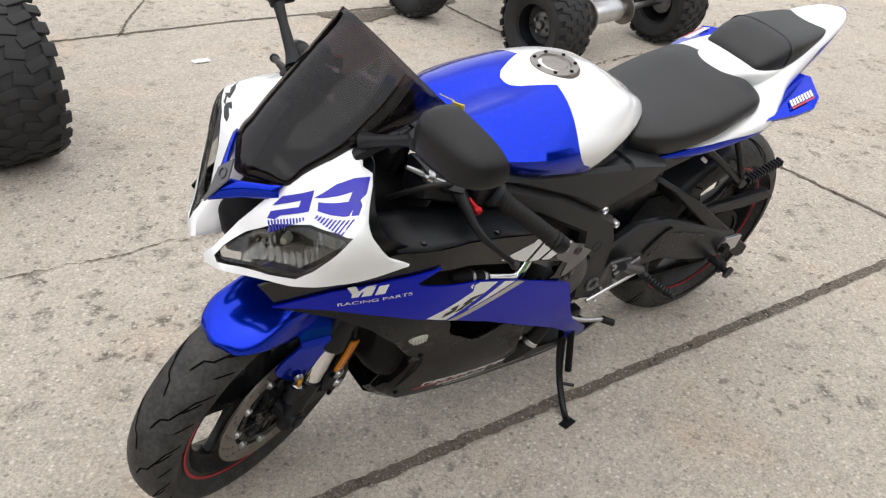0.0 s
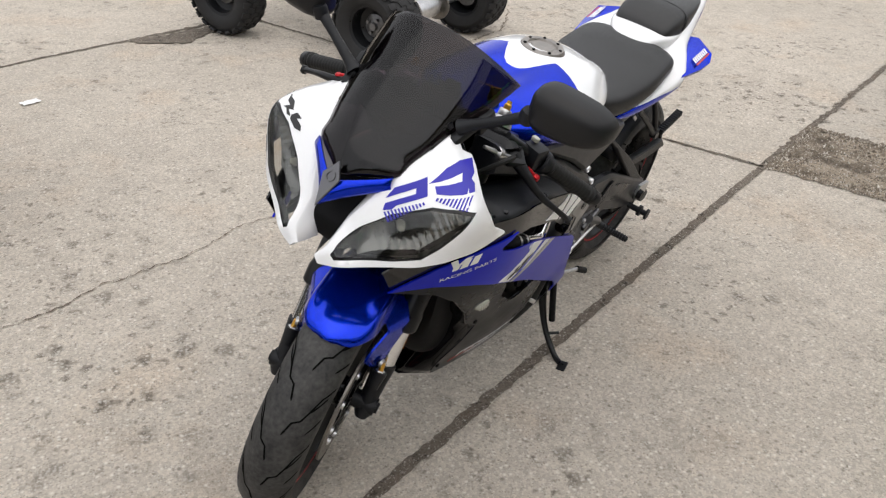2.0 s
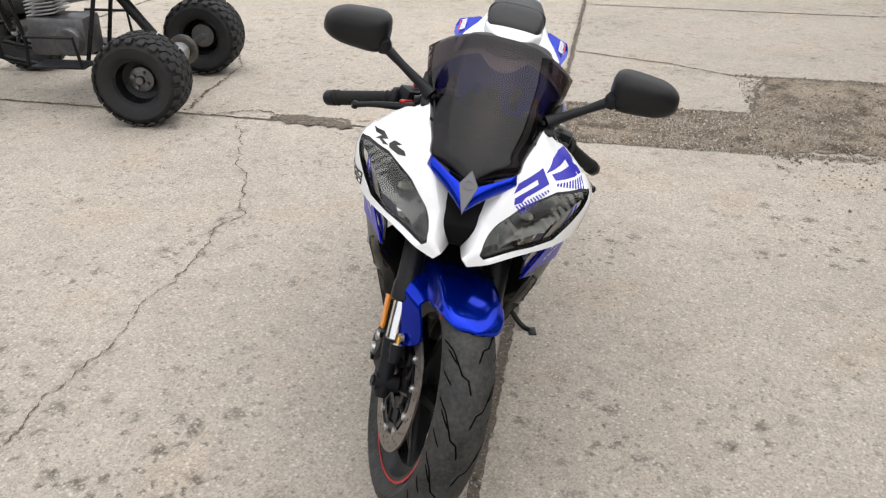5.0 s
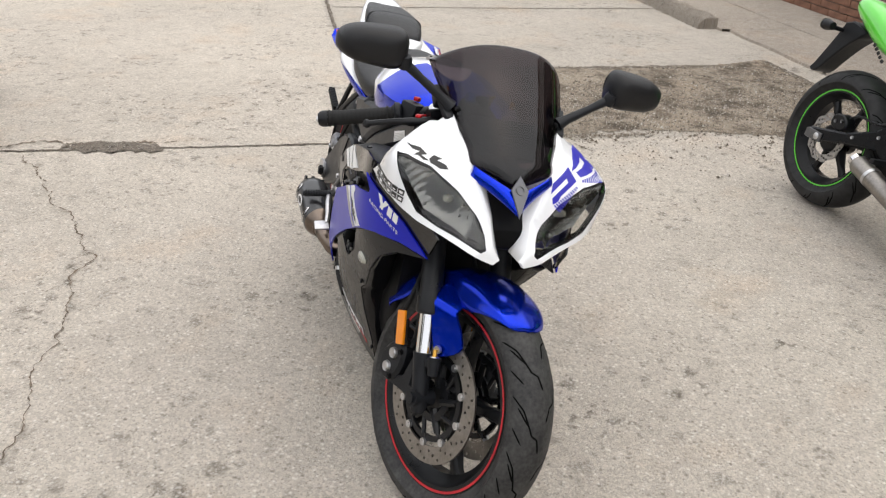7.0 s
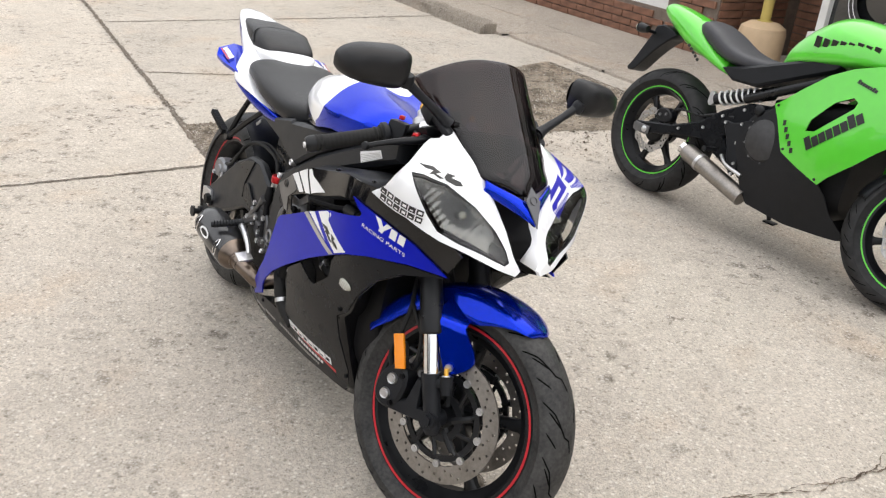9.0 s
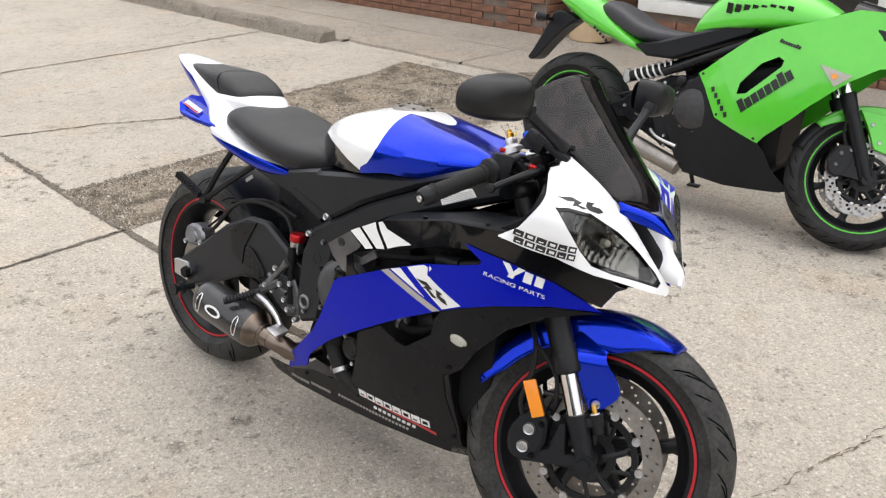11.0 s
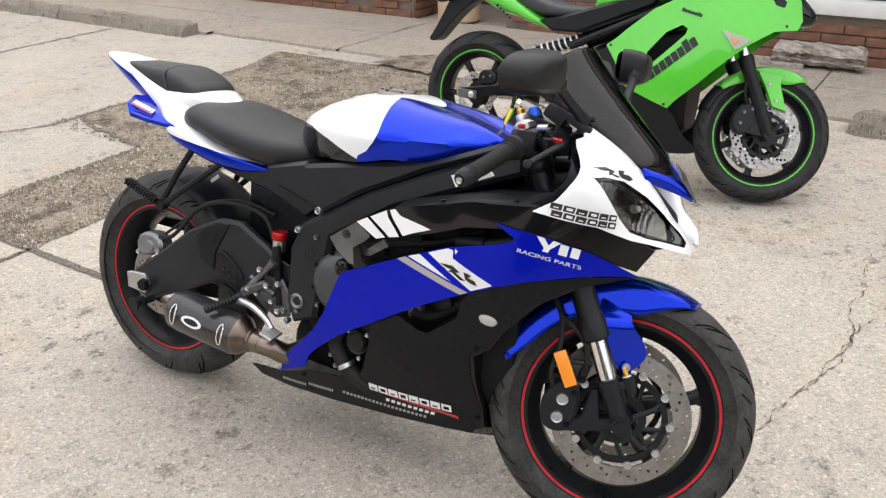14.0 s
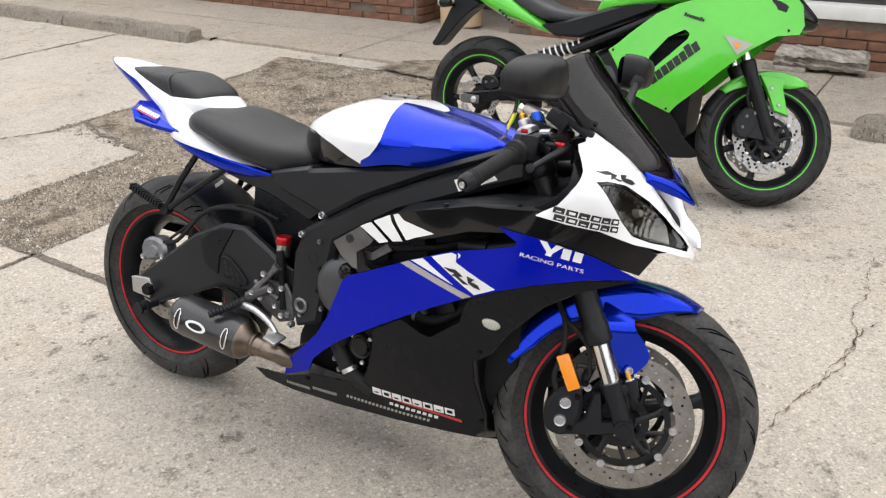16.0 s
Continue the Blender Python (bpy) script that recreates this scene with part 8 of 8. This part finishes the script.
part("engine_cover", Geo().lathe([(0, -0.205), (0.05, -0.204), (0.085, -0.195), (0.10, -0.175), (0.105, -0.14)], (0.70, 0, 0.475), n=32), mat("grey_clutch_cover", (0.05, 0.05, 0.052), 0.45, 0.5, vary=0.25, scale=40), kbike, "round clutch cover")
for k in range(9):
    a = 2 * math.pi * k / 9
    part("cover_bolt", bolt(Geo(), (0.70 + 0.096 * math.cos(a), -0.178, 0.475 + 0.096 * math.sin(a)), 0.007, 0.006, (0, -1, 0)), GREY_REARSET, kbike)
part("footrest_plate", Geo().plate(rounded([(0.44, 0.50), (0.505, 0.495), (0.60, 0.545), (0.625, 0.50), (0.565, 0.40), (0.60, 0.30), (0.565, 0.265), (0.525, 0.33), (0.50, 0.40)]), -0.135, -0.150, 0.004), PLASTIC, kbike, "black triangular footrest plate")
for q in ((0.46, 0.49), (0.545, 0.505), (0.60, 0.53), (0.55, 0.42), (0.57, 0.33), (0.575, 0.285)):
    part("plate_bolt", bolt(Geo(), (q[0], -0.150, q[1]), 0.007, 0.006, (0, -1, 0)), ALU, kbike)
for q in ((0.20, 0.385), (0.335, 0.43), (0.42, 0.51), (0.52, 0.565)):
    part("swingarm_bolt", bolt(Geo(), (q[0], -0.130, q[1]), 0.0075, 0.006, (0, -1, 0)), ALU, kbike)
part("brake_pedal", Geo().tube([(0.50, -0.155, 0.345), (0.56, -0.19, 0.32), (0.66, -0.20, 0.30)], [0.008, 0.007, 0.009], 10, curve=4), ALU, kbike, "bright brake pedal")
kcal = part("rear_caliper", Geo().plate(rounded([(0.02, 0.395), (0.03, 0.445), (0.085, 0.455), (0.125, 0.425), (0.115, 0.385), (0.06, 0.375)]), -0.060, -0.115, 0.006).tube([(0.10, -0.09, 0.44), (0.16, -0.10, 0.47), (0.26, -0.09, 0.47), (0.36, -0.11, 0.50), (0.48, -0.13, 0.52)], 0.0055, 8, curve=5), ALLOY_BLACK, kbike, "black rear brake caliper and hose")
for q in ((0.055, 0.415), (0.092, 0.425)):
    part("caliper_bolt", bolt(Geo(), (q[0], -0.115, q[1]), 0.008, 0.006, (0, -1, 0)), GREY_REARSET, kcal)
part("chain_adjuster", Geo().plate([(-0.075, 0.338), (-0.06, 0.345), (0.03, 0.342), (0.03, 0.302), (-0.06, 0.300), (-0.075, 0.305)], -0.130, -0.137, 0.002), GREY_REARSET, kbike, "alloy chain adjuster")
part("silencer_band", Geo().tube([(0.375, -0.13, 0.2750), (0.390, -0.13, 0.2708)], 0.0432, 24), ALU, kbike)
part("pivot_cap", Geo().lathe([(0, 0.012), (0.014, 0.012), (0.022, 0.008), (0.026, 0.0)], (0.605, -0.150, 0.585), (0, -1, 0), 18), ALLOY_BLACK, kbike)
part("silencer", Geo().tube([(0.285, -0.13, 0.300), (0.30, -0.13, 0.296), (0.656, -0.13, 0.196)], [0.037, 0.042, 0.039], 24), STEEL, kbike, "short underslung metal silencer")
part("silencer_tip", Geo().tube([(0.262, -0.13, 0.312), (0.29, -0.13, 0.300)], [0.031, 0.028], 20), CHROME, kbike)
part("number_plate_bracket", Geo().plate(rounded([(-0.190, 0.835), (-0.225, 0.745), (-0.30, 0.60), (-0.322, 0.575), (-0.30, 0.560), (-0.262, 0.575), (-0.20, 0.655), (-0.135, 0.725), (-0.085, 0.765), (-0.04, 0.80)]), -0.05, 0.05, 0.006), PLASTIC, kbike, "black number plate holder")
for s in (1, -1):
    part("rear_indicator", Geo().tube([(-0.20, s * 0.05, 0.775), (-0.20, s * 0.12, 0.78)], 0.010, 10).lathe([(0, 0.0), (0.022, 0.004), (0.026, 0.02), (0.018, 0.06), (0, 0.065)], (-0.235, s * 0.13, 0.785), (1, 0, 0), 16), ALLOY_BLACK, kbike, "small rear indicator")
    part("rear_indicator_lens", Geo().lathe([(0, -0.012), (0.018, -0.008), (0.025, 0.003)], (-0.235, s * 0.13, 0.785), (1, 0, 0), 16), GREYCLEAR, kbike)
part("side_stand", Geo().tube([(0.55, 0.15, 0.28), (0.58, 0.27, 0.07)], 0.011, 10).box((0.585, 0.28, 0.055), (0.06, 0.04, 0.008), (10, 0, 0), 0.002), ALLOY_BLACK, kbike, "black side stand")

# ---- quad bikes ----
QUAD_M = pose(0.815, 4.675, 0, 0, 0, 131.0)


def quad_wheel(parent, x, y, radius, width, rim, seed):
    """A knobbly balloon tyre on a small black steel rim with a bright hub."""
    hw = width / 2
    prof = [(rim, -hw * 0.75), (rim + 0.02, -hw * 0.92), (rim + (radius - rim) * 0.55, -hw), (radius - 0.035, -hw * 0.93), (radius - 0.012, -hw * 0.72), (radius - 0.006, -hw * 0.3), (radius - 0.006, hw * 0.3), (radius - 0.012, hw * 0.72), (radius - 0.035, hw * 0.93), (rim + (radius - rim) * 0.55, hw), (rim + 0.02, hw * 0.92), (rim, hw * 0.75)]
    m = Matrix.Translation((x, y, radius))
    w = part("wheel", Geo().lathe(prof, n=48).move(m), KNOB_RUBBER, parent, "black balloon tyre with chunky knobs")
    kn = Geo()
    rnd = random.Random(seed)
    n = 22
    for i in range(n):
        for j, (c, wd, ln, tilt) in enumerate(((-0.92, 0.035, 0.030, 0), (-0.55, 0.05, 0.026, 18), (-0.16, 0.045, 0.024, -14), (0.22, 0.045, 0.024, 14), (0.58, 0.05, 0.026, -18), (0.93, 0.035, 0.030, 0))):
            a = 2 * math.pi * (i + 0.5 * (j % 2)) / n
            rr = radius - 0.004 - 0.022 * max(0, abs(c) - 0.5)
            rot = Matrix.Rotation(-a, 4, "Y") @ Matrix.Translation((rr, c * hw * 0.95, 0)) @ pose(0, 0, 0, tilt, 0, c * 22 if abs(c) > 0.8 else 0)
            kn.box((-0.003, 0, 0), (0.012, wd * 1.12, ln * 1.2), (0, 0, 0), 0.003, m @ rot)
    part("tread_knob", kn, KNOB_RUBBER, w, kind="stuff")
    rp = [(rim + 0.004, -hw * 0.78), (rim - 0.01, -hw * 0.72), (rim - 0.018, -hw * 0.3), (rim - 0.02, hw * 0.2), (rim - 0.012, hw * 0.72), (rim + 0.004, hw * 0.78)]
    part("rim", Geo().lathe(rp, n=40).move(m), ALLOY_BLACK, w, "black steel rim")
    s = 1 if y > 0 else -1
    part("wheel_dish", Geo().lathe([(0.045, s * 0.00), (0.09, s * 0.005), (rim - 0.015, s * 0.02)], n=32).move(m), ALLOY_BLACK, w)
    hub = Geo().lathe([(0, s * 0.05), (0.02, s * 0.05), (0.024, s * 0.03), (0.066, s * 0.020), (0.072, s * 0.0), (0.072, -s * 0.04), (0, -s * 0.04)], n=20)
    for k in range(4):
        a = math.pi * k / 2 + 0.5
        hub.tube([(0.042 * math.cos(a), s * 0.015, 0.042 * math.sin(a)), (0.042 * math.cos(a), s * 0.045, 0.042 * math.sin(a))], 0.010, 6)
    part("hub", hub.move(m), GREY_REARSET, w, "grey alloy hub with nuts")
    return w


KNOB_RUBBER = mat("black_knobbly_rubber", (0.013, 0.013, 0.014), 0.75, bump=0.25, bscale=150, vary=0.3, scale=20)
quad = thing("quad_bike", QUAD_M, "black sport quad bike with knobbly tyres and a bare frame", "quad bike", "parked quad bikes")
for y in (0.46, -0.56):
    quad_wheel(quad, 0.0, y, 0.240, 0.24, 0.125, 1)
for y in (0.46, -0.52):
    quad_wheel(quad, 1.13, y, 0.250, 0.185, 0.130, 2)
part("rear_axle", Geo().tube([(0, -0.52, 0.240), (0, -0.2, 0.240), (0, -0.19, 0.240), (0, 0.19, 0.240), (0, 0.2, 0.240), (0, 0.40, 0.240)], [0.018, 0.018, 0.035, 0.035, 0.018, 0.018], 14), ALU, quad, "bright steel rear axle")
part("axle_carrier", Geo().lathe([(0.055, -0.12), (0.06, -0.10), (0.06, 0.10), (0.055, 0.12)], (0, 0, 0.240), n=24).box((0.12, 0, 0.27), (0.2, 0.14, 0.08), (0, 0, 0), 0.015), ALU, quad, "grey alloy axle carrier")
part("axle_sprocket", Geo().lathe([(0, 0.155), (0.10, 0.155), (0.105, 0.16), (0.10, 0.165), (0, 0.165)], (0, 0, 0.240), n=40), STEEL, quad, "steel drive sprocket")
part("axle_disc", Geo().lathe([(0, -0.165), (0.09, -0.165), (0.09, -0.16), (0, -0.16)], (0, 0, 0.240), n=40), STEEL, quad)
for s in (1, -1):
    fr = Geo().tube([(0.12, s * 0.10, 0.27), (0.45, s * 0.14, 0.22), (0.80, s * 0.14, 0.22), (1.15, s * 0.10, 0.30), (1.25, s * 0.09, 0.45), (1.05, s * 0.09, 0.65), (0.6, s * 0.10, 0.66), (0.1, s * 0.10, 0.62)], 0.015, 10, curve=4)
    fr.tube([(0.45, s * 0.14, 0.22), (0.35, s * 0.11, 0.64)], 0.013, 8)
    fr.tube([(0.95, s * 0.14, 0.24), (1.0, s * 0.10, 0.64)], 0.013, 8)
    part("frame_rail", fr, ALLOY_BLACK, quad, "black tubular frame rail")
    for z in (0.24, 0.34):
        arm = Geo().tube([(1.0, s * 0.12, z), (1.13, s * 0.38, z + 0.01)], 0.012, 8)
        arm.tube([(1.22, s * 0.10, z), (1.13, s * 0.38, z + 0.01)], 0.012, 8)
        part("control_arm", arm, ALLOY_BLACK, quad, "black front control arm")
    part("front_hub_carrier", Geo().tube([(1.13, s * 0.375, 0.235), (1.13, s * 0.375, 0.355)], 0.02, 10).tube([(1.13, s * 0.33, 0.27), (1.13, s * 0.46, 0.27)], 0.02, 10), ALU, quad)
    part("front_shock", Geo().tube([(1.12, s * 0.30, 0.30), (1.10, s * 0.12, 0.62)], 0.022, 12), ALLOY_BLACK, quad)
    part("foot_guard", Geo().box((0.52, s * 0.27, 0.25), (0.30, 0.16, 0.012), (0, 0, 0), 0.004).tube([(0.38, s * 0.35, 0.26), (0.40, s * 0.36, 0.42), (0.66, s * 0.36, 0.42), (0.68, s * 0.35, 0.26)], 0.010, 8), PLASTIC, quad, "black foot rest")
en = Geo().box((0.62, 0, 0.36), (0.34, 0.22, 0.22), (0, 0, 0), 0.03)
en.lathe([(0, 0.14), (0.07, 0.14), (0.085, 0.12), (0.09, 0.10)], (0.55, 0, 0.34), n=28)
en.lathe([(0, -0.14), (0.07, -0.14), (0.085, -0.12), (0.09, -0.10)], (0.55, 0, 0.34), n=28)
part("engine", en, mat("grey_cast_engine", (0.16, 0.16, 0.165), 0.45, 0.8, vary=0.3, scale=30), quad, "grey cast engine with cooling fins")
for i in range(6):
    part("cooling_fin", Geo().box((0.70, 0, 0.48 + 0.02 * i), (0.17, 0.19, 0.008), (0, 8, 0), 0.002), ALU, quad)
part("rear_shock", Geo().tube([(0.10, 0, 0.36), (0.30, 0, 0.62)], 0.03, 12), ALLOY_BLACK, quad)
part("exhaust_pipe", Geo().tube([(0.78, -0.06, 0.50), (0.84, -0.16, 0.46), (0.6, -0.20, 0.52), (0.2, -0.18, 0.58), (-0.1, -0.17, 0.60)], [0.02, 0.02, 0.02, 0.035, 0.04], 12, curve=5), ALU, quad, "bright exhaust pipe")
part("seat", hull([(-0.25, 0.74, 0.08, 0.03, 0.03, 2.6), (-0.2, 0.74, 0.12, 0.05, 0.04, 3), (0.2, 0.72, 0.13, 0.05, 0.05, 3), (0.6, 0.74, 0.09, 0.06, 0.05, 2.8), (0.75, 0.77, 0.07, 0.07, 0.06, 2.6), (1.05, 0.78, 0.06, 0.05, 0.05, 2.4), (1.12, 0.77, 0.03, 0.02, 0.02, 2)], 24, 4), VINYL, quad, "black seat and tank cover", 60)
other = copy_thing(quad, pose(-2.262, 2.412, 0, 0, 0, 131.0) @ Matrix.Scale(1.33, 4))
tagged(other, "large black quad bike with tall chunky tyres")
